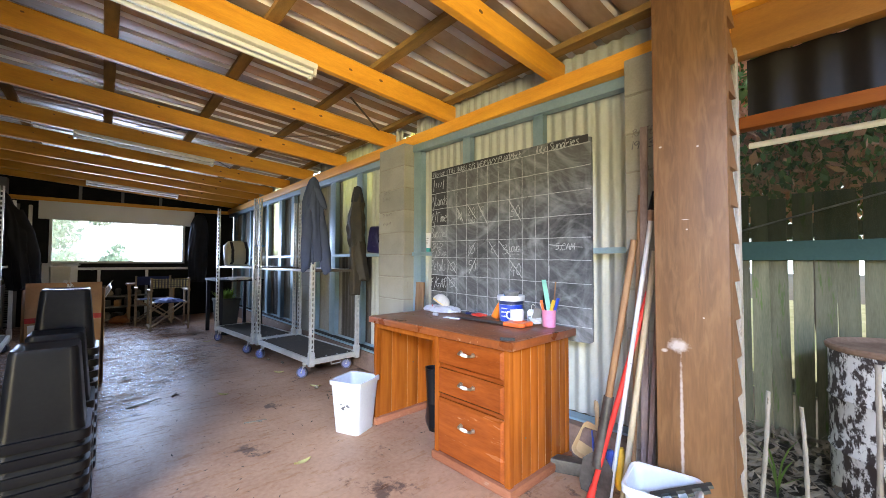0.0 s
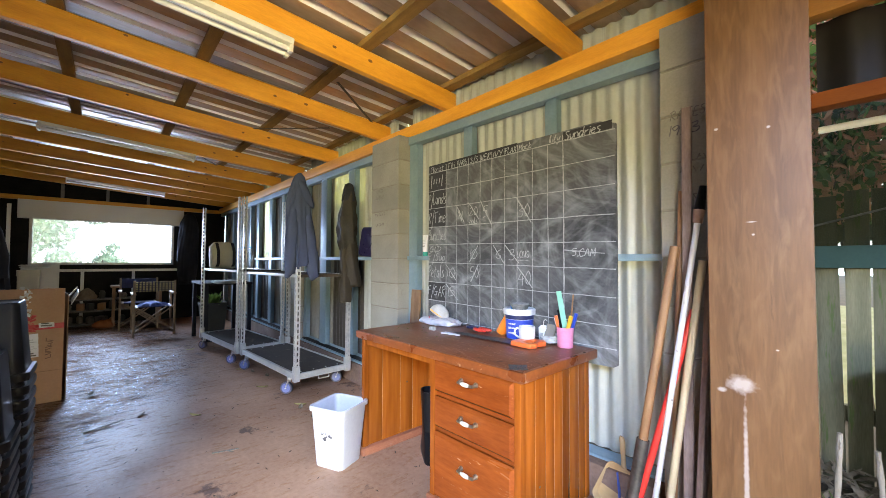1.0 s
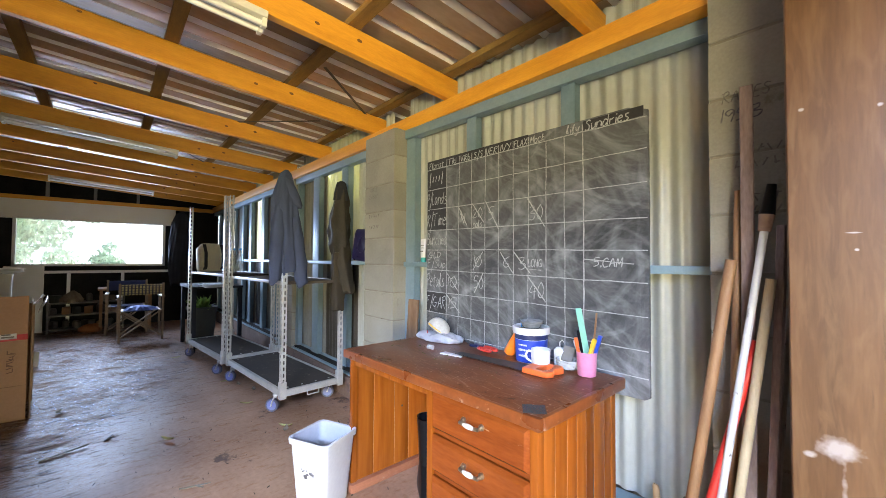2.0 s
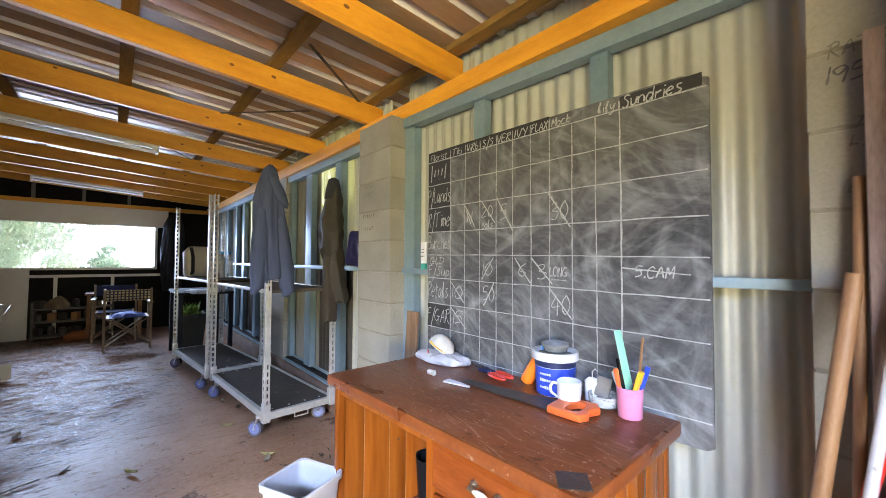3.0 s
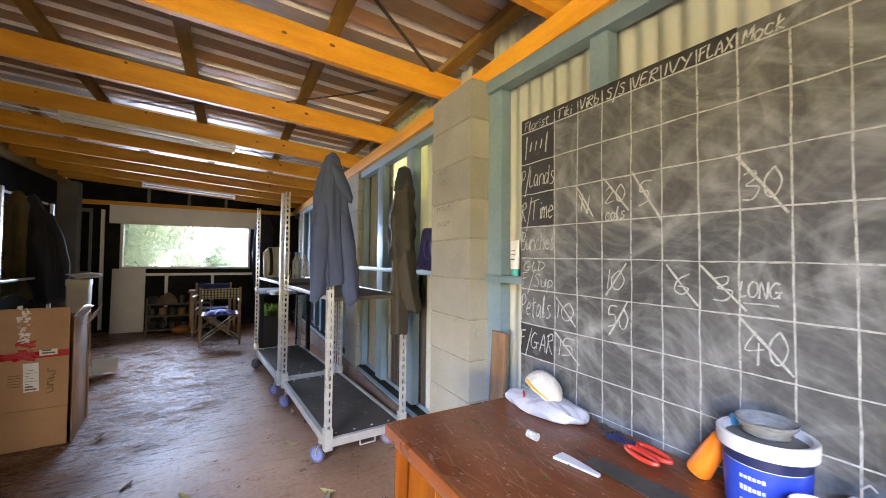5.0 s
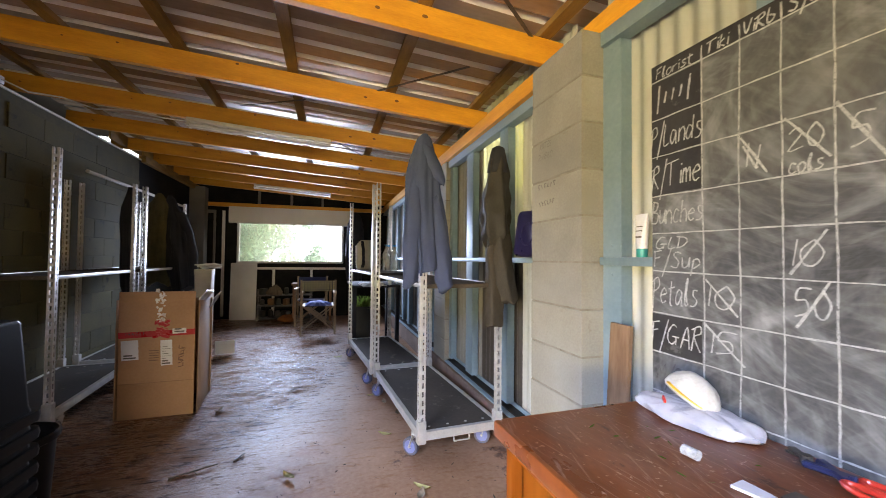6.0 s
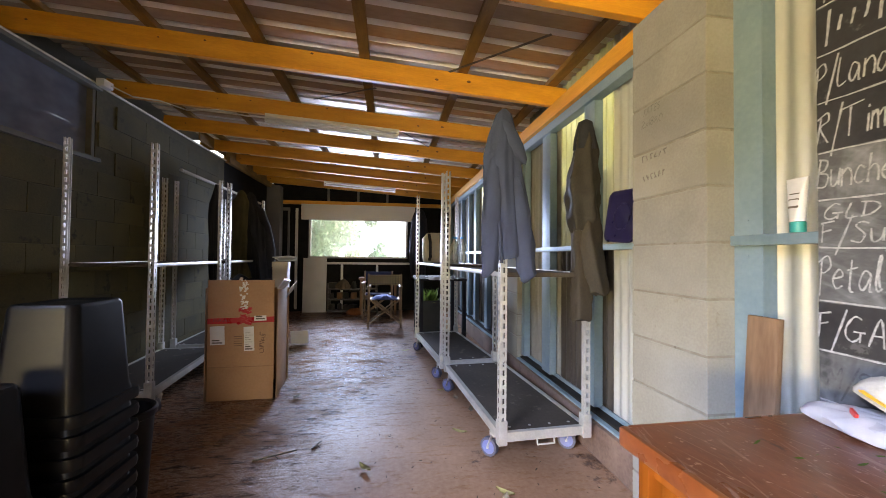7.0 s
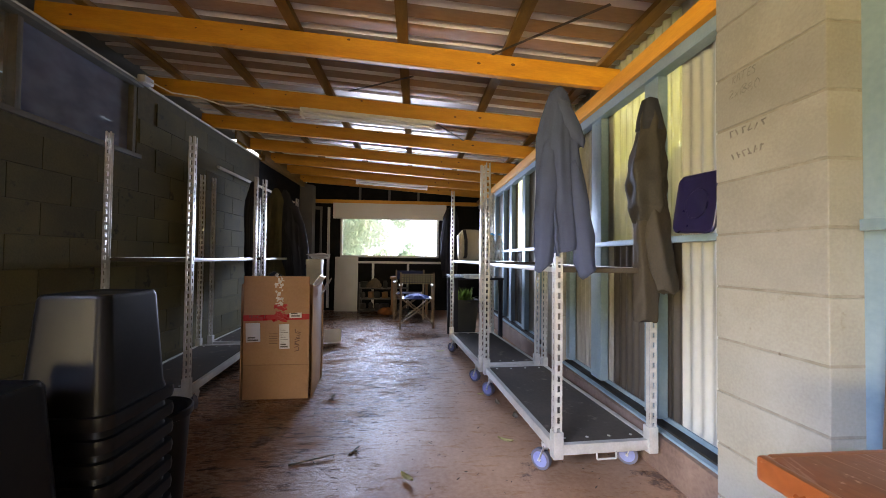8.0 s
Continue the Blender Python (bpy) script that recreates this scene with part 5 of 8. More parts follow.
for x, z, dx, dz in ((-2.07, 1.085, 0.05, -0.05), (-2.065, 0.95, 0.06, -0.05), (-1.975, 1.515, 0.035, -0.055), (-1.985, 1.51, 0.02, -0.035), (-1.85, 1.53, 0.05, -0.06), (-1.74, 1.51, 0.05, -0.085), (-1.432, 1.50, 0.055, -0.075), (-1.85, 1.225, 0.04, 0.06), (-1.63, 1.225, 0.045, -0.06), (-1.523, 1.225, 0.055, -0.06), (-1.842, 1.09, 0.035, 0.06), (-1.428, 1.085, 0.055, -0.062)):
    stroke(x - dx, z - dz, x + dx, z + dz, 0.007, M_CHALK, "chalk_strike")
stroke(-1.16, 1.252, -0.94, 1.234, 0.0055, M_CHALK, "chalk_strike")
stroke(-1.475, 1.185, -1.40, 1.187, 0.005, M_CHALK, "chalk_strike")

# pencilled notes on the piers


def scrawl(parent, x, y, z, w, h, n, mat, seed):
    """Marks too faint to read, as short bars."""
    rr = random.Random(seed)
    bm = bmesh.new()
    for i in range(n):
        cx = x - w / 2 + w * (i + 0.5) / n
        bx(bm, (cx, y, z + rr.uniform(-0.004, 0.004)), (0.0045, 0.0012, h), (0, rr.choice((-25, -8, 12, 28)), 0))
        if rr.random() < 0.7:
            bx(bm, (cx + 0.004, y - 0.0004, z + rr.choice((-h / 3, 0, h / 2.4))), (w / n * 0.6, 0.0012, 0.004), (0, rr.uniform(-10, 10), 0))
    return part("mark", bm, mat, parent)


for body, z, cap, wd, x in (("RATES", 1.775, 0.028, 0.10, -2.83), ("2x1880", 1.722, 0.03, 0.13, -2.83)):
    pen_word(body, cap, wd, M_INKP, piers[0], pose(x, 2.3236, z, 90, 2, 0), 0.1, 0.0034)
for z, w, n, sd in ((1.573, 0.16, 6, 3), (1.488, 0.14, 6, 4)):
    scrawl(piers[0], -2.82, 2.3228, z, w, 0.024, n, M_INKP, sd)
pen_word("RATES", 0.034, 0.13, M_INKP, piers[1], pose(-0.535, 2.3586, 1.798, 90, 0, 0), 0.1, 0.0042)
pen_word("1953", 0.042, 0.11, M_INK, piers[1], pose(-0.548, 2.3586, 1.735, 90, 0, 0), 0.1, 0.005)
for z, w, n, sd in ((1.61, 0.12, 5, 8), (1.565, 0.15, 6, 9), (1.45, 0.16, 6, 10), (1.41, 0.12, 4, 11)):
    scrawl(piers[1], -0.50, 2.3578, z, w, 0.026, n, M_INKP, sd)

# ---------- desk ----------
DX0, DX1, DY0, DY1 = -2.20, -0.963, 1.795, 2.425
desk = thing("desk", pose(-1.58, 2.112, 0, 0, 0, 1.4), "orange varnished pine desk with a worn dark top and three drawers", "desk")


def dk(x, y, z):
    return (x + 1.58, y - 2.12, z)


b = bmesh.new()
bx(b, dk((DX0 + DX1) / 2, (DY0 + DY1) / 2, 0.734), (DX1 - DX0 - 0.01, DY1 - DY0 - 0.01, 0.032), bev=0.006)
M_EDGE = pm("chipped_red_edge", (0.15, 0.037, 0.01), (0.27, 0.078, 0.02), 0.3, 0, 6, bump=0.12, wear=(0.4, 0.22, 0.14), wear_at=0.61)
part("desktop", b, M_DESKTOP, desk, "worn dark brown desktop")
for c, s in (((-1.5815, DY0 + 0.006, 0.727), (1.249, 0.024, 0.044)), ((-1.5815, DY1 - 0.006, 0.727), (1.249, 0.02, 0.044)), ((DX0 + 0.003, 2.1175, 0.727), (0.024, 0.61, 0.044)), ((DX1 - 0.003, 2.1175, 0.727), (0.024, 0.61, 0.044))):
    b = bmesh.new()
    bx(b, dk(*c), s, bev=0.007)
    part("edge_moulding", b, M_EDGE, desk)


M_DRAWER = pm("red_varnished_pine", (0.16, 0.032, 0.005), (0.27, 0.066, 0.011), 0.24, 0, 3, (0.8, 5, 5), 0.1, 26, 0.1, wear=(0.42, 0.22, 0.13), wear_at=0.635, vary=0.1)
M_SEAM = pm("bare_pine_seam", (0.2, 0.07, 0.015), (0.5, 0.25, 0.09), 0.8, 0, 9, bump=0.1)
M_KNOT = pm("dark_knot", (0.03, 0.011, 0.005), (0.08, 0.028, 0.01), 0.45, 0, 20, bump=0.05)
BOARDS = random.Random(19)


def planks(total, z0, z1, base, along, face, wide=0.075):
    """A row of tongue-and-groove boards of uneven widths over a pale backing; face: which way the row looks."""
    ax = 0 if along == "x" else 1
    ws = [BOARDS.uniform(0.7, 1.25) for _ in range(round(total / wide))]
    ws = [w_ * total / sum(ws) for w_ in ws]
    pos = base[ax]
    for w_ in ws:
        bm = bmesh.new()
        c = list(base)
        c[ax] = pos + w_ / 2
        c[2] = (z0 + z1) / 2
        sz = (w_ - 0.003, 0.018, z1 - z0) if along == "x" else (0.018, w_ - 0.003, z1 - z0)
        bx(bm, dk(*c), sz, bev=0.0025)
        pk = part("plank", bm, M_DESK, desk)
        for _ in range(BOARDS.choice((0, 0, 0, 1, 1, 2))):
            kz, r_ = BOARDS.uniform(z0 + 0.06, z1 - 0.06), BOARDS.uniform(0.004, 0.009)
            o_ = list(c)
            o_[ax] += BOARDS.uniform(-0.3, 0.3) * w_
            o_[2] = kz
            p_, q_ = list(o_), list(o_)
            p_[1 - ax] += face * 0.005
            q_[1 - ax] += face * 0.0094
            bm = bmesh.new()
            rod(bm, dk(*p_), dk(*q_), r_, n=12)
            part("knot", bm, M_KNOT, pk)
        pos += w_
    bm = bmesh.new()
    c = list(base)
    c[ax] += total / 2
    c[1 - ax] += face * 0.0025
    c[2] = (z0 + z1) / 2
    bx(bm, dk(*c), (total - 0.004, 0.010, z1 - z0 - 0.01) if along == "x" else (0.010, total - 0.004, z1 - z0 - 0.01))
    part("backing", bm, M_SEAM, desk, "pale worn grooves between the boards")


planks(0.495, 0.05, 0.706, (-0.988, 1.84, 0), "y", 1)
planks(0.495, 0.05, 0.706, (-1.495, 1.84, 0), "y", -1)
planks(0.495, 0.05, 0.706, (-2.142, 1.84, 0), "y", 1, 0.12)
planks(0.616, 0.30, 0.706, (-2.128, 2.33, 0), "x", -1)
for x, y in ((-0.99, 1.822), (-0.99, 2.352), (-1.497, 1.822), (-2.142, 1.822), (-2.142, 2.352)):
    b = bmesh.new()
    bx(b, dk(x, y, 0.372), (0.032, 0.034, 0.668), bev=0.004)
    part("corner_post", b, M_DESK, desk)
b = bmesh.new()
bx(b, dk(-1.243, 2.34, 0.375), (0.48, 0.016, 0.66))
part("back_panel", b, M_DESK, desk)
M_PLINTH = pm("dusty_plinth", (0.2, 0.06, 0.024), (0.31, 0.12, 0.06), 0.6, 0, 2.5, (1, 1, 4), 0.1, 40, wear=(0.33, 0.19, 0.13), wear_at=0.6)
for x, w_ in ((-1.243, 0.575), (-2.142, 0.075)):
    b = bmesh.new()
    bx(b, dk(x, 2.085, 0.025), (w_, 0.585, 0.05), bev=0.014)
    part("plinth", b, M_PLINTH, desk, "scuffed dusty plinth")
b = bmesh.new()
bx(b, dk(-1.82, 1.83, 0.688), (0.62, 0.02, 0.04), bev=0.004)
part("apron", b, M_DESK, desk)
for z in (0.373, 0.541):
    b = bmesh.new()
    bx(b, dk(-1.243, 1.828, z), (0.475, 0.02, 0.02))
    part("drawer_rail", b, M_DRAWER, desk)
M_CERAMIC = pm("cream_ceramic", (0.7, 0.66, 0.55), (0.78, 0.74, 0.64), 0.2, 0, 10, bump=0.02)
for z0, z1 in ((0.553, 0.700), (0.385, 0.529), (0.055, 0.361)):
    b = bmesh.new()
    zc, hh = (z0 + z1) / 2, z1 - z0
    r0 = [(-0.236, -0.0, -hh / 2), (0.236, -0.0, -hh / 2), (0.236, -0.0, hh / 2), (-0.236, -0.0, hh / 2)]
    r1 = [(x, -0.010, z) for x, _, z in r0]
    r2 = [(x - math.copysign(0.014, x), -0.024, z - math.copysign(0.014, z)) for x, _, z in r0]
    loft(b, [r0, r1, r2])
    dr = part("drawer_front", b, M_DRAWER, desk, at=pose(*dk(-1.243, 1.818, zc)), sharp=20)
    zz = 0.02 if hh < 0.2 else 0.05
    b = bmesh.new()
    for s in (-1, 1):
        rod(b, (s * 0.044, -0.0235, zz), (s * 0.044, -0.033, zz), 0.012, 0.010, 14)
        rod(b, (s * 0.044, -0.033, zz), (s * 0.044, -0.046, zz - 0.003), 0.006, n=10)
        rod(b, (s * 0.046, -0.046, zz - 0.003), (s * 0.026, -0.049, zz - 0.004), 0.0065, n=10)
    hd = part("handle", b, M_CHROME, dr, "worn brass handle")
    b = bmesh.new()
    bmesh.ops.create_uvsphere(b, u_segments=14, v_segments=8, radius=1.0, matrix=pose(0, -0.049, zz - 0.004) @ Matrix.Diagonal((0.030, 0.0095, 0.0095, 1)))
    part("grip", b, M_CERAMIC, dr, "cream ceramic grip", 180)

boot = thing("rubber_boot", pose(-1.89, 2.12, 0.0, 0, 0, 60), "black rubber boot standing under the desk", "boot")
b = bmesh.new()
loft(b, [rrect(0.11, 0.24, 0.05, 0.0, cy=-0.05), rrect(0.115, 0.25, 0.05, 0.03, cy=-0.05), rrect(0.10, 0.20, 0.045, 0.09, cy=-0.03), rrect(0.09, 0.12, 0.04, 0.14, cy=0.01), rrect(0.10, 0.12, 0.045, 0.25, cy=0.01), rrect(0.115, 0.135, 0.05, 0.38, cy=0.012), rrect(0.105, 0.125, 0.05, 0.38, cy=0.012), rrect(0.09, 0.11, 0.04, 0.25, cy=0.012)], True)
part("upper", b, M_BLACKP, boot)


def square_tub(w0, d0, w1, d1, h, r, t=0.004):
    """A tapered open tub: outer skin, rolled rim, inner skin."""
    bm = bmesh.new()
    loft(bm, [rrect(w0, d0, r, 0), rrect(w1, d1, r, h - 0.03), rrect(w1 + 0.018, d1 + 0.018, r, h - 0.028), rrect(w1 + 0.02, d1 + 0.02, r, h - 0.004), rrect(w1 + 0.012, d1 + 0.012, r, h), rrect(w1 - 2 * t, d1 - 2 * t, r, h - 0.004), rrect(w0 - 2 * t, d0 - 2 * t, r, 0.008)])
    return bm


tub = thing("waste_bucket", pose(-2.165, 1.645, 0, 0, 0, 24), "square white plastic bucket with a smudged label beside the desk", "bucket")
M_BUCKET = pm("scuffed_white_plastic", (0.4, 0.405, 0.42), (0.48, 0.485, 0.5), 0.4, 0, 5, bump=0.04, wear=(0.36, 0.35, 0.33), wear_at=0.68)
part("body", square_tub(0.19, 0.19, 0.235, 0.235, 0.345, 0.03), M_BUCKET, tub)
b = bmesh.new()
bx(b, (0.0, -0.1092, 0.19), (0.078, 0.0008, 0.066), (4.2, 0, 0))
part("label", b, pm("rubbed_grey_label", (0.36, 0.36, 0.36), (0.5, 0.5, 0.5), 0.7, 0, 30, bump=0.02), tub, "rubbed pale grey label")
b = bmesh.new()
rr = random.Random(14)
for k in range(9):
    bx(b, (0.0 + rr.uniform(-0.028, 0.028), -0.1096, 0.19 + rr.uniform(-0.03, 0.03)), (rr.uniform(0.012, 0.04), 0.0012, rr.uniform(0.004, 0.014)), (4.2, rr.uniform(-40, 40), 0))
part("print", b, M_INK, tub, "smudged dark print")

tub2 = thing("white_tub", pose(-0.335, 1.93, 0, 0, 0, 12), "white plastic tub in front of the post", "bucket")
part("body", square_tub(0.19, 0.17, 0.235, 0.215, 0.31, 0.035), M_WHITEP, tub2)
comb = thing("toothed_bracket", pose(-0.27, 1.915, 0.315, 0, -20, 30), "dark grey toothed plastic bracket lying across the tub", "bracket")
b = bmesh.new()
bx(b, (0, 0, 0), (0.21, 0.025, 0.012), bev=0.002)
for k in range(4):
    bx(b, (-0.08 + 0.052 * k, -0.024, 0.0), (0.024, 0.03, 0.012), bev=0.002)
part("comb", b, M_PLANTER, comb)

# ---------- things on the desk ----------
TZ = 0.752
bag = thing("cloth_bundle", pose(-2.035, 2.32, TZ, 0, 0, 4), "white cup-shaped mask lying on a crumpled plastic bag", "bag")


CUP = pose(-0.022, 0.006, 0.052, -12, 30, 20)
M_CAPCLOTH = pm("dull_white_cotton", (0.37, 0.36, 0.32), (0.52, 0.51, 0.47), 0.85, 0, 14, bump=0.5, fine=120)


def crumpled(rows, n, ax, ay, seed, rough):
    """Rings of (height, radius, x, y), wrinkled unevenly like thin film or cloth."""
    rings = []
    for k, (z, r, ox, oy) in enumerate(rows):
        ring = []
        for i in range(n):
            a = 2 * math.pi * i / n
            f = 1 + rough * (0.9 * math.sin(2 * a + seed) + 0.6 * math.sin(3 * a - 1.7 * seed) + 0.35 * math.sin(7 * a + 0.9 * k + seed) + 0.25 * abs(math.sin(6 * a - 0.5 * k)))
            ring.append((ox + r * f * math.cos(a) * ax, oy + r * f * math.sin(a) * ay, z + (0.035 * r * math.sin(6 * a + 1.3 * k + seed) + 0.02 * r * math.sin(13 * a - k) if k else 0)))
        rings.append(ring)
    return loft(bmesh.new(), rings)


part("plastic_bag", crumpled([(0, 0.118, 0, 0), (0.006, 0.126, 0, 0), (0.016, 0.127, 0, 0), (0.026, 0.118, 0, 0), (0.034, 0.102, 0.004, 0), (0.040, 0.082, 0.006, 0), (0.043, 0.06, 0.0, 0), (0.044, 0.03, 0, 0), (0.044, 0.008, 0, 0)], 72, 1.28, 0.66, 0.7, 0.10), M_BAG, bag, "crumpled white polythene", 40)
part("cloth", crumpled([(0.0, 0.060, 0, 0), (0.012, 0.064, 0, 0), (0.028, 0.063, 0, 0), (0.044, 0.057, 0.001, 0.001), (0.058, 0.046, -0.001, 0.002), (0.068, 0.033, -0.003, 0.003), (0.074, 0.018, -0.004, 0.003), (0.075, 0.005, -0.004, 0.003)], 56, 1.05, 0.86, 2.1, 0.1), M_CAPCLOTH, bag, "white cup-shaped cloth mask", 60, at=CUP)
b = bmesh.new()
for k in range(9):
    a0, a1 = -2.5 + 0.17 * k, -2.5 + 0.17 * (k + 1)
    bar(b, CUP @ Vector((0.074 * math.cos(a0), 0.0625 * math.sin(a0), 0.012)), CUP @ Vector((0.074 * math.cos(a1), 0.0625 * math.sin(a1), 0.012)), 0.009, 0.003)
part("trim", b, M_YELLOW, bag, "yellow trim")
b = bmesh.new()
bx(b, (-0.058, -0.046, 0.044), (0.03, 0.006, 0.013), (0, 12, -40), bev=0.002)
part("tag", b, M_RED, bag, "small red tag")
ck = thing("chalk_stick", pose(-1.875, 2.118, TZ), "short thick stick of white chalk on the desk", "chalk")
b = bmesh.new()
rod(b, (-0.018, 0, 0.012), (0.018, 0.004, 0.012), 0.012, n=14)
part("stick", b, M_CHALK, ck)

pl = thing("pruning_shears", pose(-1.72, 2.335, TZ, 0, 0, -10), "pruning shears with red and navy handles", "shears")
b = bmesh.new()
for s in (-1, 1):
    pts = [(0.082 + 0.052 * math.cos(a), s * (0.021 + 0.017 * math.sin(a) + 0.10 * (0.082 + 0.052 * math.cos(a) - 0.03) * 0.12), 0.013) for a in [k * math.pi / 12 for k in range(25)]]
    loft(b, [[Vector(p_) + Vector((math.cos(a), s * math.sin(a), 0)) * 0.0065 * math.cos(c) + Vector((0, 0, 0.0065 * math.sin(c))) for c in [m_ * math.pi / 4 for m_ in range(8)]] for p_, a in zip(pts, [k * math.pi / 12 for k in range(25)])], False)
part("handle", b, M_REDP, pl, "red looped handles")
b = bmesh.new()
for s in (-1, 1):
    bar(b, (-0.05, -0.022 * s, 0.012), (0.03, 0.012 * s, 0.013), 0.02, 0.014, 0.004)
part("grip", b, M_NAVYP, pl, "navy grips")
b = bmesh.new()
rod(b, (-0.06, 0, 0.004), (-0.06, 0, 0.022), 0.012, n=12)
bar(b, (-0.06, 0, 0.014), (-0.11, 0.02, 0.014), 0.016, 0.005)
bar(b, (-0.06, 0, 0.014), (-0.105, 0.005, 0.01), 0.014, 0.005)
part("blade", b, M_STEEL, pl)

saw = thing("hand_saw", pose(-1.43, 2.20, TZ, 0, 0, 4), "hand saw with an orange handle and dark blade on the desk", "saw")
b = bmesh.new()
loft(b, [[(x, y, z) for x, y in ((-0.28, -0.035), (0.16, -0.05), (0.16, 0.06), (-0.28, 0.012))] for z in (0.004, 0.0055)])
part("blade", b, M_STEEL, saw)
b = bmesh.new()
ring_o = [(0.14, -0.06), (0.26, -0.065), (0.275, -0.03), (0.262, 0.0), (0.28, 0.05), (0.255, 0.085), (0.15, 0.075), (0.135, 0.02)]
ring_i = [(0.195, -0.036), (0.228, -0.040), (0.242, -0.022), (0.240, 0.0), (0.238, 0.035), (0.226, 0.052), (0.200, 0.048), (0.190, 0.01)]
vo = [[b.verts.new((x, y, z)) for x, y in ring_o] for z in (0.0, 0.024)]
vi = [[b.verts.new((x, y, z)) for x, y in ring_i] for z in (0.0, 0.024)]
for i in range(8):
    j = (i + 1) % 8
    b.faces.new((vo[0][i], vo[0][j], vo[1][j], vo[1][i]))
    b.faces.new((vi[0][i], vi[0][j], vi[1][j], vi[1][i]))
    b.faces.new((vo[1][i], vo[1][j], vi[1][j], vi[1][i]))
    b.faces.new((vo[0][i], vo[0][j], vi[0][j], vi[0][i]))
bmesh.ops.recalc_face_normals(b, faces=b.faces)
bmesh.ops.bevel(b, geom=list(b.edges), offset=0.0045, segments=2, affect="EDGES", profile=0.6)
part("handle", b, M_ORANGE, saw, "orange plastic handle", 60)
scr = thing("paint_scraper", pose(-1.73, 2.115, TZ, 0, 0, 8), "small white paint scraper on the desk", "scraper")
b = bmesh.new()
loft(b, [[(-0.035, -0.02, z), (0.02, -0.012, z), (0.09, -0.006, z), (0.09, 0.006, z), (0.02, 0.018, z), (-0.035, 0.022, z)] for z in (0.0, 0.006)])
part("body", b, M_WHITEP, scr)

bt_ = thing("spray_bottle", pose(-1.535, 2.37, TZ + 0.004, 0, 26, 10), "amber bottle with a blue cap leaning on the paint bucket", "bottle")
b = bmesh.new()
lathe(b, [(0.027, 0), (0.029, 0.006), (0.026, 0.06), (0.019, 0.115), (0.016, 0.125)], 20)
part("body", b, M_AMBER, bt_)
b = bmesh.new()
lathe(b, [(0.018, 0.125), (0.018, 0.15), (0.012, 0.175), (0.010, 0.185)], 16)
part("cap", b, M_CYANP, bt_, "sky-blue cap")

pb = thing("paint_bucket", pose(-1.385, 2.355, TZ), "white paint bucket with a blue label and a tool in it", "paint bucket")
b = bmesh.new()
lathe(b, [(0.070, 0), (0.073, 0.004), (0.079, 0.135), (0.079, 0.137), (0.073, 0.137), (0.068, 0.01)], 36)
part("body", b, M_WHITEP, pb)
b = bmesh.new()
lathe(b, [(0.0738, 0.003), (0.0785, 0.108), (0.0775, 0.108), (0.0725, 0.003)], 36, cap=False)
part("label", b, M_BLUEP, pb, "blue label")
b = bmesh.new()
lathe(b, [(0.079, 0.110), (0.0805, 0.132), (0.079, 0.132), (0.078, 0.110)], 36, cap=False)
part("band", b, M_NAVYP, pb, "dark band")
b = bmesh.new()
lathe(b, [(0.078, 0.133), (0.089, 0.135), (0.090, 0.163), (0.086, 0.167), (0.078, 0.165), (0.074, 0.15)], 36, cap=False)
part("rim", b, M_WHITEP, pb)
b = bmesh.new()
rr = random.Random(4)
for zz in (0.085, 0.062, 0.035):
    for k in range(6):
        a = -1.75 + 0.1 * k
        bx(b, (0.0785 * math.cos(a), 0.0785 * math.sin(a), zz), (0.006, 0.001, rr.uniform(0.006, 0.012)), (0, 0, math.degrees(a) + 90))
part("lettering", b, M_WHITEP, pb, "white bars of lettering")
b = bmesh.new()
lathe(b, [(0.074, 0.150), (0.04, 0.156), (0.005, 0.158)], 30)
part("lid", b, M_GREYP, pb, "grey paint-crusted lid")
pt = thing("glass_bowl", pose(-1.385, 2.358, TZ + 0.16), "shallow grey glass bowl on the paint bucket", "bowl")
b = bmesh.new()
lathe(b, [(0.040, 0), (0.045, 0.004), (0.048, 0.016), (0.056, 0.026), (0.058, 0.032), (0.056, 0.033), (0.052, 0.027), (0.045, 0.018), (0.040, 0.006)], 30)
part("body", b, glassy("smoky_glass", (0.6, 0.62, 0.6), 0.08, 0.5, body=(0.4, 0.41, 0.4)), pt)

mug = thing("mug", pose(-1.275, 2.275, TZ, 0, 0, 200), "white china mug on the desk", "mug")
b = bmesh.new()
lathe(b, [(0.030, 0), (0.036, 0.004), (0.042, 0.04), (0.043, 0.085), (0.041, 0.087), (0.0395, 0.08), (0.036, 0.01)], 28)
part("body", b, M_WHITEP, mug)
b = bmesh.new()
pts = [(0.04, 0, 0.07), (0.058, 0, 0.072), (0.068, 0, 0.055), (0.065, 0, 0.035), (0.04, 0, 0.022)]
for p, q in zip(pts, pts[1:]):
    rod(b, p, q, 0.005, n=8)
part("handle", b, M_WHITEP, mug)
hook = thing("white_bottle", pose(-1.245, 2.385, TZ), "small white bottle with a wire hook", "bottle")
b = bmesh.new()
loft(b, [rrect(0.05, 0.035, 0.012, 0), rrect(0.052, 0.037, 0.012, 0.07), rrect(0.03, 0.02, 0.008, 0.082)])
part("body", b, M_WHITEP, hook)
b = bmesh.new()
pts = [(0, 0, 0.08), (0, 0, 0.105), (0.012, 0, 0.118), (0.022, 0, 0.108)]
for p, q in zip(pts, pts[1:]):
    rod(b, p, q, 0.002, n=6)
part("hook", b, M_GALV, hook)
dish = thing("clear_dish", pose(-1.185, 2.355, TZ), "clear plastic dish holding a cake of soap", "dish")
b = bmesh.new()
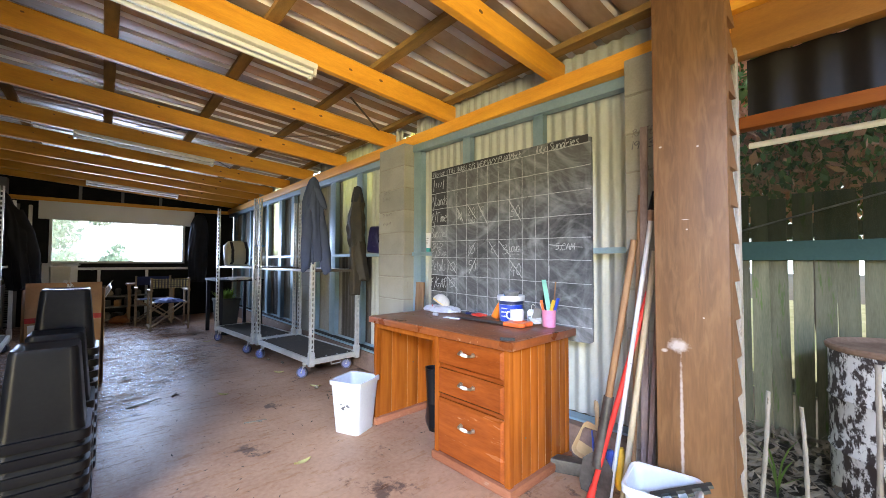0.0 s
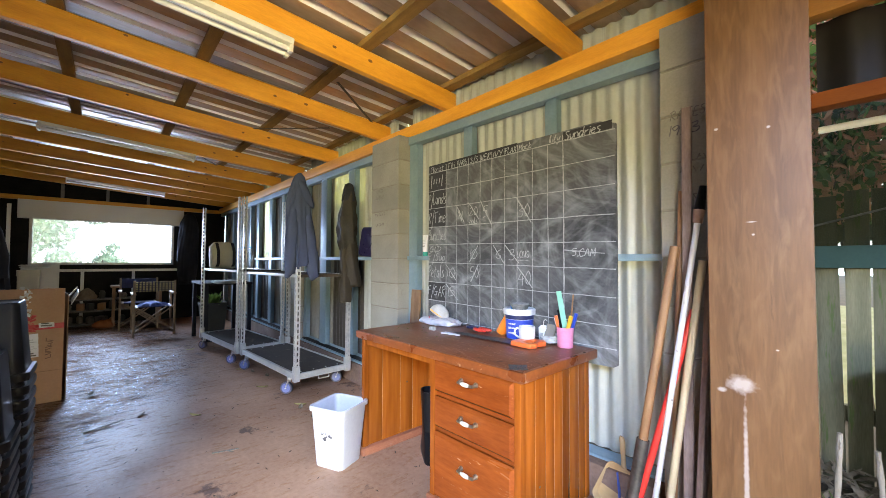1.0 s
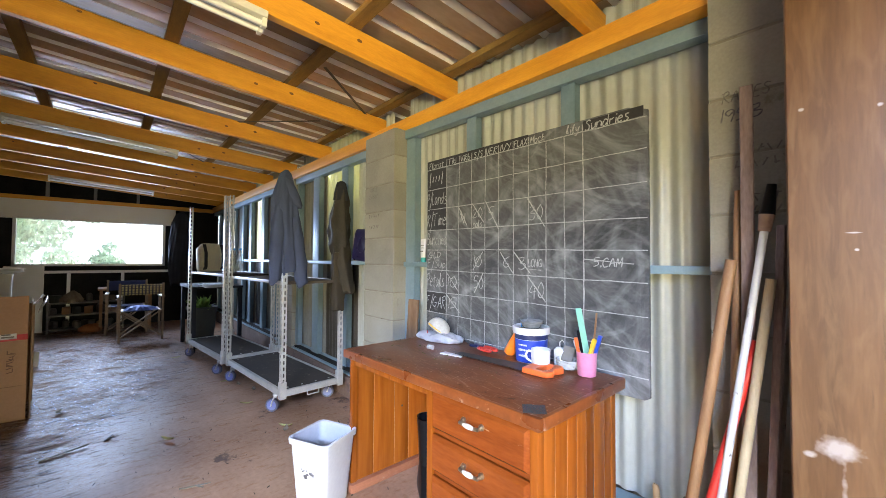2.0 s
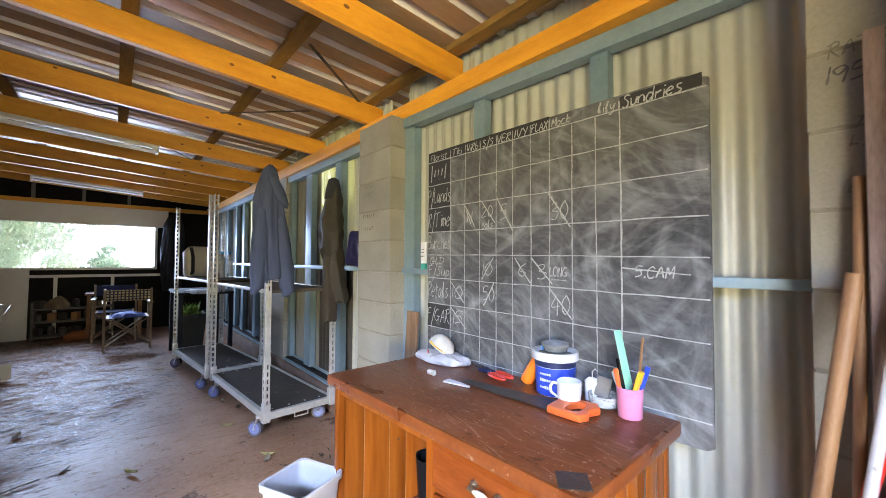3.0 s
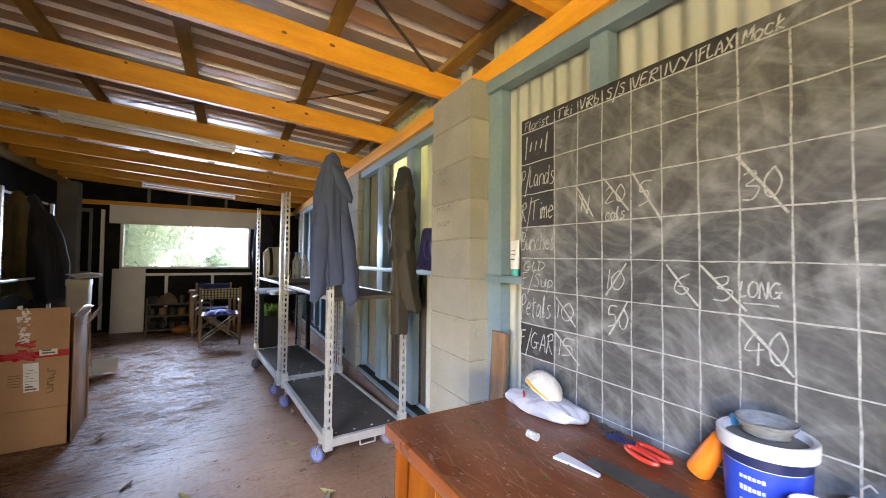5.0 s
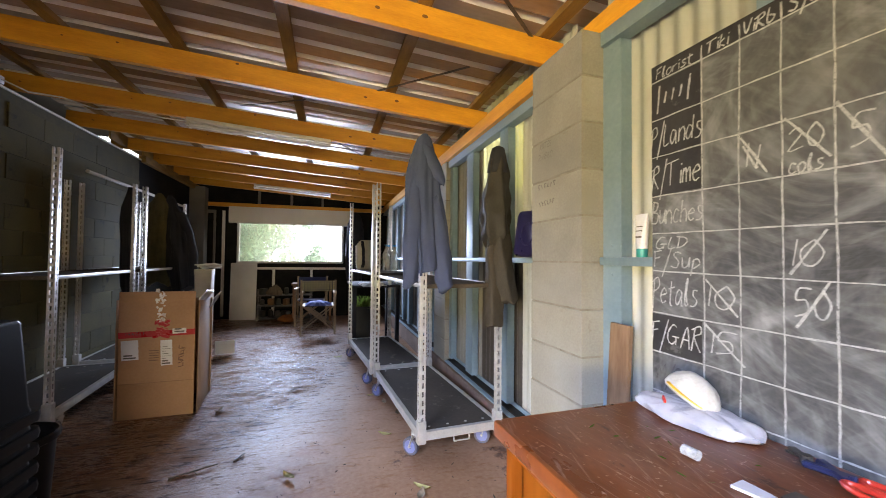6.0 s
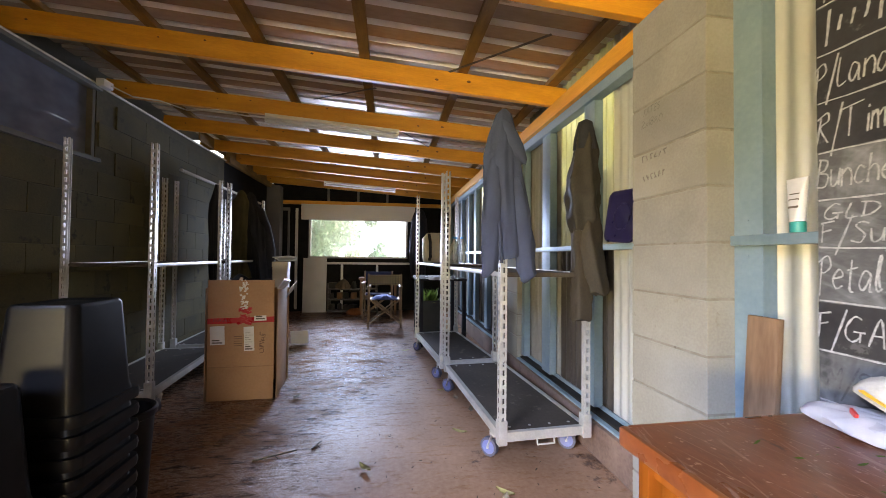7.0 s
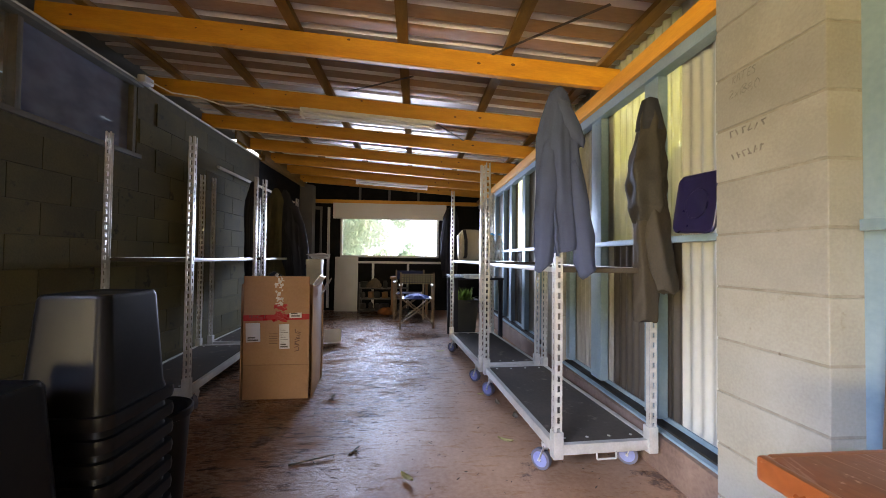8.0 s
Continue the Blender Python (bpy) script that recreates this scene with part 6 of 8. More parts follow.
lathe(b, [(0.035, 0), (0.05, 0.01), (0.055, 0.045), (0.053, 0.045), (0.048, 0.012), (0.034, 0.003)], 28)
part("bowl", b, G_JAR, dish)
soap = thing("soap_bar", pose(-1.185, 2.352, TZ + 0.006), "pale blue-white bar of soap in the dish", "soap")
b = bmesh.new()
bx(b, (0, 0, 0.012), (0.06, 0.036, 0.022), bev=0.007)
part("bar", b, M_BAG, soap)
spg = thing("sanding_block", pose(-1.205, 2.375, TZ + 0.03, 70, 10, 15), "brown sanding block leaning in the dish", "block")
b = bmesh.new()
bx(b, (0, 0.03, 0), (0.05, 0.07, 0.018), bev=0.003)
part("block", b, M_GREYP, spg)

cup = thing("pen_cup", pose(-1.085, 2.335, TZ), "pink plastic cup holding pens and a green ruler", "cup")
b = bmesh.new()
lathe(b, [(0.036, 0), (0.038, 0.003), (0.042, 0.10), (0.040, 0.10), (0.036, 0.005)], 28)
part("body", b, M_PINK, cup)
for nm, lab, mat, p, q, w, d in (("ruler", "pale green plastic ruler in the cup", M_GREENP, (0.01, 0.01, 0.01), (-0.055, 0.03, 0.27), 0.034, 0.004), ("marker_pen", "red marker pen in the cup", M_ORANGE, (-0.01, -0.02, 0.01), (-0.035, -0.025, 0.145), 0.012, 0.012), ("pencil", "brown pencil in the cup", M_HANDLE, (0.02, 0.0, 0.01), (0.035, 0.02, 0.26), 0.007, 0.007), ("marker_pen", "yellow marker pen in the cup", M_YELLOW, (0.0, -0.015, 0.01), (0.045, -0.02, 0.15), 0.014, 0.014), ("marker_pen", "blue marker pen in the cup", M_BLUEP, (0.01, 0.015, 0.01), (0.05, 0.02, 0.16), 0.013, 0.013), ("marker_pen", "black marker pen in the cup", M_BLACKP, (-0.015, 0.01, 0.01), (-0.045, 0.02, 0.17), 0.014, 0.014), ("marker_pen", "white marker pen in the cup", M_WHITEP, (-0.01, 0.0, 0.01), (-0.05, -0.005, 0.13), 0.013, 0.013)):
    pen = thing(nm, pose(-1.085, 2.335, TZ + 0.006), lab, "pen" if nm != "ruler" else "ruler")
    b = bmesh.new()
    bar(b, p, q, w, d, 0.0015)
    part("body", b, mat, pen)
    if nm == "marker_pen":
        b = bmesh.new()
        v = Vector(q) - Vector(p)
        bar(b, Vector(q) - v * 0.25, Vector(q) + v * 0.04, w * 1.15, d * 1.15, 0.002)
        part("cap", b, mat, pen)
mesh_pad = thing("mesh_pad", pose(-1.005, 1.845, TZ + 0.001, 0, 0, 40), "dark wire mesh pad on the desk corner", "mesh pad")
b = bmesh.new()
for k in range(13):
    o = -0.036 + 0.006 * k
    bx(b, (o, 0, 0.0006), (0.0016, 0.075, 0.0008))
    bx(b, (0, o, 0.0012), (0.075, 0.0016, 0.0008))
part("mesh", b, M_PLANTER, mesh_pad)
leaf_heap("desk_crumbs", 26, -2.12, -1.3, 1.85, 2.3, lambda x_, y_, r_: TZ + 0.002, 0.008, M_LEAF, 61, "bits of green leaf on the desk")

tube_ = thing("cream_tube", pose(-2.336, 2.431, 1.222) @ Matrix.Scale(1.08, 4), "white tube of hand cream with a teal cap on the girt", "tube")
b = bmesh.new()
lathe(b, [(0.016, 0), (0.018, 0.002), (0.018, 0.028), (0.016, 0.03)], 18)
part("cap", b, M_TEAL, tube_, "teal cap")
b = bmesh.new()
loft(b, [rrect(0.036, 0.034, 0.0165, 0.03), rrect(0.044, 0.028, 0.013, 0.08), rrect(0.052, 0.014, 0.006, 0.13), rrect(0.056, 0.004, 0.0015, 0.15)])
part("body", b, M_WHITEP, tube_)
b = bmesh.new()
for zz in (0.07, 0.09, 0.105):
    bx(b, (0, -0.0135 + (zz - 0.08) * 0.14, zz), (0.026, 0.001, 0.006), (-7, 0, 0))
part("lettering", b, M_INKP, tube_, "grey bars of lettering")
off = thing("timber_offcut", pose(-2.426, 2.36, 0.0, -3.5, 0, 0), "brown timber offcut standing behind the desk", "offcut")
b = bmesh.new()
bx(b, (0, 0, 0.48), (0.104, 0.02, 0.96), bev=0.003)
part("board", b, pm("brown_rough_offcut", (0.15, 0.085, 0.045), (0.27, 0.165, 0.095), 0.8, 0, 4, (5, 5, 0.7), 0.3, 24), off)
lid = thing("plastic_cover", pose(-3.235, 2.446, 1.2235, -6, 4, 0), "navy plastic tub cover leaning on the girt", "cover")
b = bmesh.new()
rings = [[(x, y_, z + 0.14) for x, z, _ in rrect(w_, h_, 0.04, 0)] for y_, w_, h_ in ((0.0, 0.255, 0.27), (-0.018, 0.27, 0.28), (-0.022, 0.262, 0.272), (-0.012, 0.235, 0.245))]
loft(b, rings)
part("panel", b, M_LID, lid)
b = bmesh.new()
lo = [(0.07 * math.cos(i * math.pi / 12), -0.0145, 0.14 + 0.07 * math.sin(i * math.pi / 12)) for i in range(24)]
for p, q in zip(lo, lo[1:] + lo[:1]):
    rod(b, p, q, 0.0035, n=6)
part("ring", b, M_LID, lid)

# ---------- flower trolleys ----------


def trolley_post():
    """A slotted upright: two webs joined by rungs on each of its two faces."""
    bm = bmesh.new()
    wd, hgt = 0.036, 1.745
    for fx in (0, 1):
        for s in (-1, 1):
            c = (s * (wd / 2 - 0.005), -wd / 2, hgt / 2 + 0.02) if fx == 0 else (wd / 2, s * (wd / 2 - 0.005), hgt / 2 + 0.02)
            bx(bm, c, (0.011, 0.003, hgt) if fx == 0 else (0.003, 0.011, hgt))
        for k in range(34):
            c = (0, -wd / 2, 0.06 + 0.05 * k) if fx == 0 else (wd / 2, 0, 0.06 + 0.05 * k)
            bx(bm, c, (0.016, 0.0028, 0.02) if fx == 0 else (0.0028, 0.016, 0.02))
    bx(bm, (-wd / 2 + 0.0015, 0, hgt / 2 + 0.02), (0.003, 0.02, hgt))
    return bm


TL, TW = 1.33, 0.5


def trolley(m, shelf, label):
    t = thing("flower_trolley", m, label, "trolley", "flower trolleys")
    for sx, sy in ((1, -1), (1, 1), (-1, -1), (-1, 1)):
        part("post", trolley_post(), M_GALV, t, "slotted galvanised post", at=pose(sx * TL / 2, sy * TW / 2, 0.135, 0, 0, {(1, -1): 0, (1, 1): 90, (-1, 1): 180, (-1, -1): 270}[(sx, sy)]))
        bm = bmesh.new()
        bx(bm, (sx * TL / 2, sy * TW / 2, 0.2), (0.05, 0.05, 0.13), bev=0.004)
        part("socket", bm, M_GALV, t)
    for sy in (-1, 1):
        bm = bmesh.new()
        bx(bm, (0, sy * TW / 2, 0.175), (TL - 0.05, 0.03, 0.05), bev=0.003)
        part("side_rail", bm, M_GALV, t)
    for sx in (-1, 1):
        bm = bmesh.new()
        bx(bm, (sx * TL / 2, 0, 0.175), (0.03, TW - 0.05, 0.05), bev=0.003)
        part("end_rail", bm, M_GALV, t)
    bm = bmesh.new()
    bx(bm, (0, 0, 0.19), (TL - 0.03, TW - 0.03, 0.012))
    part("deck", bm, M_DECK, t, "dark plywood deck")
    for sx in (-1, 1):
        for k in range(4):
            bm = bmesh.new()
            rod(bm, (sx * (TL / 2 - 0.06), -0.18 + 0.12 * k, 0.196), (sx * (TL / 2 - 0.06), -0.18 + 0.12 * k, 0.199), 0.008, n=8)
            part("rivet", bm, M_GALV, t)
    bm = bmesh.new()
    for p, q in (((TL / 2 + 0.016, -0.05, 0.155), (TL / 2 + 0.02, -0.05, 0.125)), ((TL / 2 + 0.02, -0.05, 0.125), (TL / 2 + 0.02, 0.05, 0.125)), ((TL / 2 + 0.02, 0.05, 0.125), (TL / 2 + 0.016, 0.05, 0.155))):
        rod(bm, p, q, 0.005, n=8)
    part("coupling", bm, M_GALV, t)
    for sx in (-1, 1):
        for sy in (-1, 1):
            cx, cy = sx * (TL / 2 - 0.13), sy * (TW / 2 - 0.005)
            yaw = radians(38 if sy < 0 else 52)
            ax_ = Vector((math.sin(yaw), -math.cos(yaw), 0))
            tr_ = Vector((-math.cos(yaw), -math.sin(yaw), 0)) * 0.03
            top_, hub_ = Vector((cx, cy, 0.143)), Vector((cx, cy, 0.054)) + tr_
            bm = bmesh.new()
            rod(bm, (cx, cy, 0.128), (cx, cy, 0.15), 0.026, n=14)
            for s in (-1, 1):
                bar(bm, top_ + ax_ * 0.021 * s - Vector((0, 0, 0.008)), hub_ + ax_ * 0.021 * s, 0.03, 0.003)
            rod(bm, hub_ - ax_ * 0.026, hub_ + ax_ * 0.026, 0.007, n=10)
            br = part("castor", bm, M_GALV, t)
            bm = bmesh.new()
            rod(bm, hub_ - ax_ * 0.014, hub_ + ax_ * 0.014, 0.053, n=28)
            part("tyre", bm, M_TYRE, br, "dark grey tyre")
            bm = bmesh.new()
            rod(bm, hub_ - ax_ * 0.0165, hub_ + ax_ * 0.0165, 0.039, n=24)
            part("hub", bm, M_WHEEL, br, "blue hub")
    if shelf:
        bm = bmesh.new()
        bx(bm, (0, 0, shelf), (TL - 0.02, TW - 0.02, 0.014))
        part("shelf", bm, M_DECK, t, "dark plywood shelf")
        for sy in (-1, 1):
            bm = bmesh.new()
            bx(bm, (0, sy * (TW / 2 - 0.006), shelf), (TL - 0.04, 0.008, 0.026), bev=0.002)
            part("shelf_edge", bm, M_GALV, t)
        for sx in (-1, 1):
            bm = bmesh.new()
            bx(bm, (sx * (TL / 2 - 0.006), 0, shelf), (0.008, TW - 0.04, 0.026), bev=0.002)
            part("shelf_edge", bm, M_DECK, t)
    return t


trolley(pose(-4.054, 2.047, 0, 0, 0, 4.0), 1.045, "galvanised flower trolley with clothes hung on its posts")
trolley(pose(-5.486, 1.907, 0, 0, 0, 5.5), 1.055, "galvanised flower trolley with dark decks beside the wall")
trolley(pose(-4.89, -0.679, 0, 0, 0, 5.0), 1.06, "galvanised flower trolley against the block wall")
trolley(pose(-6.371, -0.74, 0, 0, 0, 3.0), 1.06, "galvanised flower trolley deep in the shade behind the box")


def garment(name, m, prof, folds, seed, mat, label, category, n=72, depth=0.5, partname="cloth", group=""):
    """Hung cloth: rings of (height, half width, x offset, fold depth), creased round and down."""
    t = thing(name, m, label, category, group)
    levels = []
    steps = max(2, int(26 / (len(prof) - 1)))
    for p0, p1 in zip(prof, prof[1:]):
        for k in range(steps):
            u = k / steps
            levels.append(tuple(a_ + (b_ - a_) * u for a_, b_ in zip(p0, p1)))
    levels.append(prof[-1])
    bm = bmesh.new()
    rings = []
    for z, hw, ox, fd in levels:
        ring = []
        for i in range(n):
            a = 2 * math.pi * i / n
            crease = 1 - 2 * abs(math.sin(folds * a / 2 + seed + 1.1 * z))
            fine_ = 1 - 2 * abs(math.sin((folds + 1.5) * a - 0.8 * seed - 3.1 * z + 0.6 * math.sin(4 * z)))
            wrinkle = math.sin(11 * z + 3 * a + seed) * math.sin(2 * a - seed)
            f = 1 + fd * (0.62 * crease + 0.3 * fine_ + 0.3 * wrinkle)
            ring.append((ox + hw * f * math.cos(a), hw * depth * f * math.sin(a) + 0.01 * math.sin(3 * z + seed), z + (0.035 * math.sin(folds * a * 0.5 + seed) * max(0.0, 1 - z / 0.12) if prof[-1][0] > 0.3 else 0)))
        rings.append(ring)
    loft(bm, rings)
    part(partname, bm, mat, t, sharp=50)
    return t


wj = garment("work_jacket", pose(-3.373, 1.85, 1.05, 0, 0, 88), ((0.085, 0.128, 0.012, 0.2), (0.12, 0.136, 0.016, 0.2), (0.22, 0.132, 0.012, 0.19), (0.34, 0.122, 0.006, 0.19), (0.5, 0.107, -0.004, 0.18), (0.64, 0.094, -0.01, 0.16), (0.74, 0.08, -0.01, 0.13), (0.82, 0.06, -0.008, 0.09), (0.87, 0.043, -0.006, 0.04), (0.90, 0.014, -0.004, 0.0)), 5, 0.6, M_JACKET, "slate-blue work jacket hung over a trolley post", "jacket", depth=0.68)


def sleeve(rows, seed):
    rings = []
    for z, hw, ox, oy in rows:
        rings.append([(ox + hw * (1 + 0.16 * math.sin(4 * a + z * 19 + seed) + 0.08 * math.sin(7 * a - z * 31)) * math.cos(a), 0.7 * hw * (1 + 0.1 * math.sin(5 * a + 23 * z)) * math.sin(a) + oy, z + 0.02 * math.cos(a)) for a in [i * math.pi / 16 for i in range(32)]])
    part("sleeve", loft(bmesh.new(), rings), M_JACKET, wj, sharp=180)


sleeve(((-0.03, 0.026, 0.125, -0.045), (-0.015, 0.044, 0.122, -0.045), (0.0, 0.04, 0.118, -0.045), (0.05, 0.046, 0.11, -0.045), (0.14, 0.05, 0.1, -0.045), (0.28, 0.046, 0.086, -0.04), (0.42, 0.036, 0.064, -0.035), (0.52, 0.02, 0.05, -0.03)), 0.0)
sleeve(((0.0, 0.024, -0.085, -0.04), (0.012, 0.038, -0.085, -0.04), (0.1, 0.046, -0.084, -0.045), (0.26, 0.05, -0.08, -0.045), (0.42, 0.046, -0.074, -0.04), (0.56, 0.036, -0.064, -0.03), (0.66, 0.02, -0.055, -0.02)), 1.7)
b = bmesh.new()
rings = []
for z, hw, ox in ((0.60, 0.02, 0.09), (0.63, 0.042, 0.075), (0.70, 0.05, 0.045), (0.76, 0.045, 0.02), (0.82, 0.03, 0.0)):
    rings.append([(ox + hw * math.cos(a), 0.55 * hw * math.sin(a) - 0.03, z + 0.012 * math.sin(2 * a)) for a in [i * math.pi / 12 for i in range(24)]])
loft(b, rings)
part("collar", b, M_JACKET, wj, sharp=180)
loft_rows = []
for k in range(15):
    z, cx, cy = 0.06 + 0.045 * k, -0.035 - 0.002 * k + 0.004 * math.sin(2.3 * k), -0.088 + 0.0052 * k
    loft_rows.append([(cx - 0.008, cy + 0.006, z), (cx - 0.006, cy - 0.008, z), (cx + 0.005, cy - 0.009, z), (cx + 0.008, cy + 0.006, z)])
part("placket", loft(bmesh.new(), loft_rows), M_JACKET, wj, "folded front edge", 180)
wt_ = thing("work_trousers", pose(-3.408, 2.335, 0.79, 0, 0, 80), "muddy olive work trousers hung over a trolley post", "trousers")


def cloth_tube(rows, folds, seed, depth, n=56):
    """A crumpled tube of cloth through rows of (height, half width, x, y)."""
    fine = []
    for r0, r1 in zip(rows, rows[1:]):
        for k in range(7):
            u = k / 7
            fine.append([a_ + (c_ - a_) * (u * u * (3 - 2 * u)) for a_, c_ in zip(r0, r1)])
    fine.append(list(rows[-1]))
    rings = []
    for z, hw, ox, oy in fine:
        ring = []
        for i in range(n):
            a = 2 * math.pi * i / n
            f = 1 + 0.13 * (1 - 2 * abs(math.sin(folds * a / 2 + seed + 2.2 * z))) + 0.07 * math.sin(23 * z + 2 * a + seed) * math.sin(a * 1.0 + 5 * z) + 0.05 * math.sin(41 * z - 3 * a)
            ring.append((ox + hw * f * math.cos(a), oy + depth * hw * f * math.sin(a), z + 0.008 * math.sin(3 * a + seed)))
        rings.append(ring)
    return loft(bmesh.new(), rings)


part("leg", cloth_tube(((0.0, 0.052, -0.02, 0.0), (0.1, 0.056, -0.016, 0.0), (0.3, 0.058, -0.014, 0.0), (0.5, 0.062, -0.016, 0.0), (0.66, 0.06, -0.012, 0.0)), 4, 0.4, 0.6), M_TROUSER, wt_, sharp=60)
part("leg", cloth_tube(((0.145, 0.03, 0.085, -0.035), (0.155, 0.05, 0.075, -0.035), (0.26, 0.056, 0.05, -0.035), (0.42, 0.058, 0.03, -0.03), (0.58, 0.058, 0.016, -0.02), (0.7, 0.05, 0.004, -0.01)), 4, 2.4, 0.62), M_TROUSER, wt_, sharp=60)
part("seat", cloth_tube(((0.50, 0.055, -0.02, -0.005), (0.58, 0.088, -0.012, -0.005), (0.70, 0.094, -0.012, 0.0), (0.80, 0.09, -0.008, 0.0), (0.92, 0.07, 0.0, 0.0), (1.02, 0.056, 0.006, 0.0), (1.07, 0.042, 0.008, 0.0)), 5, 1.3, 0.72), M_TROUSER, wt_, sharp=60)
b = bmesh.new()
rings = []
for z, hw in ((0.97, 0.066), (1.03, 0.06), (1.08, 0.05), (1.13, 0.038), (1.145, 0.01)):
    rings.append([(0.006 + hw * (1 + 0.12 * math.sin(5 * a)) * math.cos(a), 0.66 * hw * math.sin(a), z) for a in [i * math.pi / 12 for i in range(24)]])
loft(b, rings)
part("waistband", b, M_BLACKC, wt_, "black waistband", 180)

# goods on the second trolley
pack = thing("backpack_sprayer", pose(-6.0, 1.80, 1.065, 0, -8, 10), "cream tank sprayer with black straps on the trolley shelf", "sprayer")
b = bmesh.new()
loft(b, [rrect(0.16, 0.28, 0.05, 0.0), rrect(0.18, 0.30, 0.06, 0.06), rrect(0.18, 0.30, 0.06, 0.30), rrect(0.12, 0.2, 0.05, 0.36)])
part("tank", b, M_GREYPVC, pack)
for s in (-1, 1):
    b = bmesh.new()
    pts = [(0.1, 0.10 * s, 0.34), (0.15, 0.10 * s, 0.22), (0.13, 0.10 * s, 0.05), (0.08, 0.1 * s, 0.02)]
    for p, q in zip(pts, pts[1:]):
        bar(b, p, q, 0.035, 0.01)
    part("strap", b, M_BLACKC, pack, "black strap")
for i, (x, y) in enumerate(((-5.55, 1.95), (-5.66, 1.99), (-5.60, 2.05))):
    bo = thing("plastic_bottle", pose(x, y, 1.063), "clear blue-tinted plastic bottle on the trolley shelf", "bottle", "bottles on the shelf")
    b = bmesh.new()
    lathe(b, [(0.04, 0), (0.045, 0.01), (0.045, 0.19), (0.02, 0.25), (0.016, 0.28)], 18)
    part("body", b, G_JAR, bo)
    b = bmesh.new()
    lathe(b, [(0.018, 0.28), (0.018, 0.3), (0.016, 0.302)], 14)
    part("cap", b, M_CYANP, bo)
papers = thing("paper_pile", pose(-6.05, 1.85, 0.86, 0, 0, 14), "loose pile of white papers on a dark crate", "papers")
b = bmesh.new()
for k in range(7):
    bx(b, (RND.uniform(-0.02, 0.02), RND.uniform(-0.02, 0.02), 0.004 + 0.006 * k), (0.3, 0.22, 0.004), (0, 0, RND.uniform(-14, 14)))
part("sheet", b, M_PAPER, papers)
crate = thing("dark_table", pose(-7.25, 1.95, 0), "low dark table in the corner behind the trolley", "table")
b = bmesh.new()
bx(b, (0.6, -0.03, 0.845), (1.0, 0.62, 0.03), bev=0.004)
part("tabletop", b, M_BLACKC, crate)
for sx, sy in ((0.16, -0.3), (0.16, 0.25), (1.05, -0.3), (1.05, 0.25)):
    b = bmesh.new()
    bx(b, (sx, sy, 0.415), (0.05, 0.05, 0.83))
    part("leg", b, M_BLACKC, crate)
pot = thing("planter", pose(-6.55, 1.80, 0), "tall charcoal planter with a leafy green plant", "planter")
b = bmesh.new()
loft(b, [rrect(0.24, 0.24, 0.02, 0), rrect(0.32, 0.32, 0.02, 0.52), rrect(0.34, 0.34, 0.02, 0.52), rrect(0.34, 0.34, 0.02, 0.56), rrect(0.30, 0.30, 0.02, 0.56), rrect(0.29, 0.29, 0.02, 0.50)])
part("pot", b, M_PLANTER, pot)
b = bmesh.new()
rr = random.Random(77)
for k in range(90):
    a, el = rr.uniform(0, 6.28), rr.uniform(0.3, 1.4)
    ln = rr.uniform(0.12, 0.28)
    d = Vector((math.cos(a) * math.cos(el), math.sin(a) * math.cos(el), math.sin(el)))
    p0 = Vector((rr.uniform(-0.08, 0.08), rr.uniform(-0.08, 0.08), 0.5))
    side = d.cross(Vector((0, 0, 1))).normalized() * 0.016
    mid = p0 + d * ln * 0.6
    tip = p0 + d * ln + Vector((0, 0, -0.03))
    b.faces.new([b.verts.new(v) for v in (p0, mid + side, tip, mid - side)])
part("foliage", b, M_LEAF, pot, sharp=180)

# ---------- far end ----------


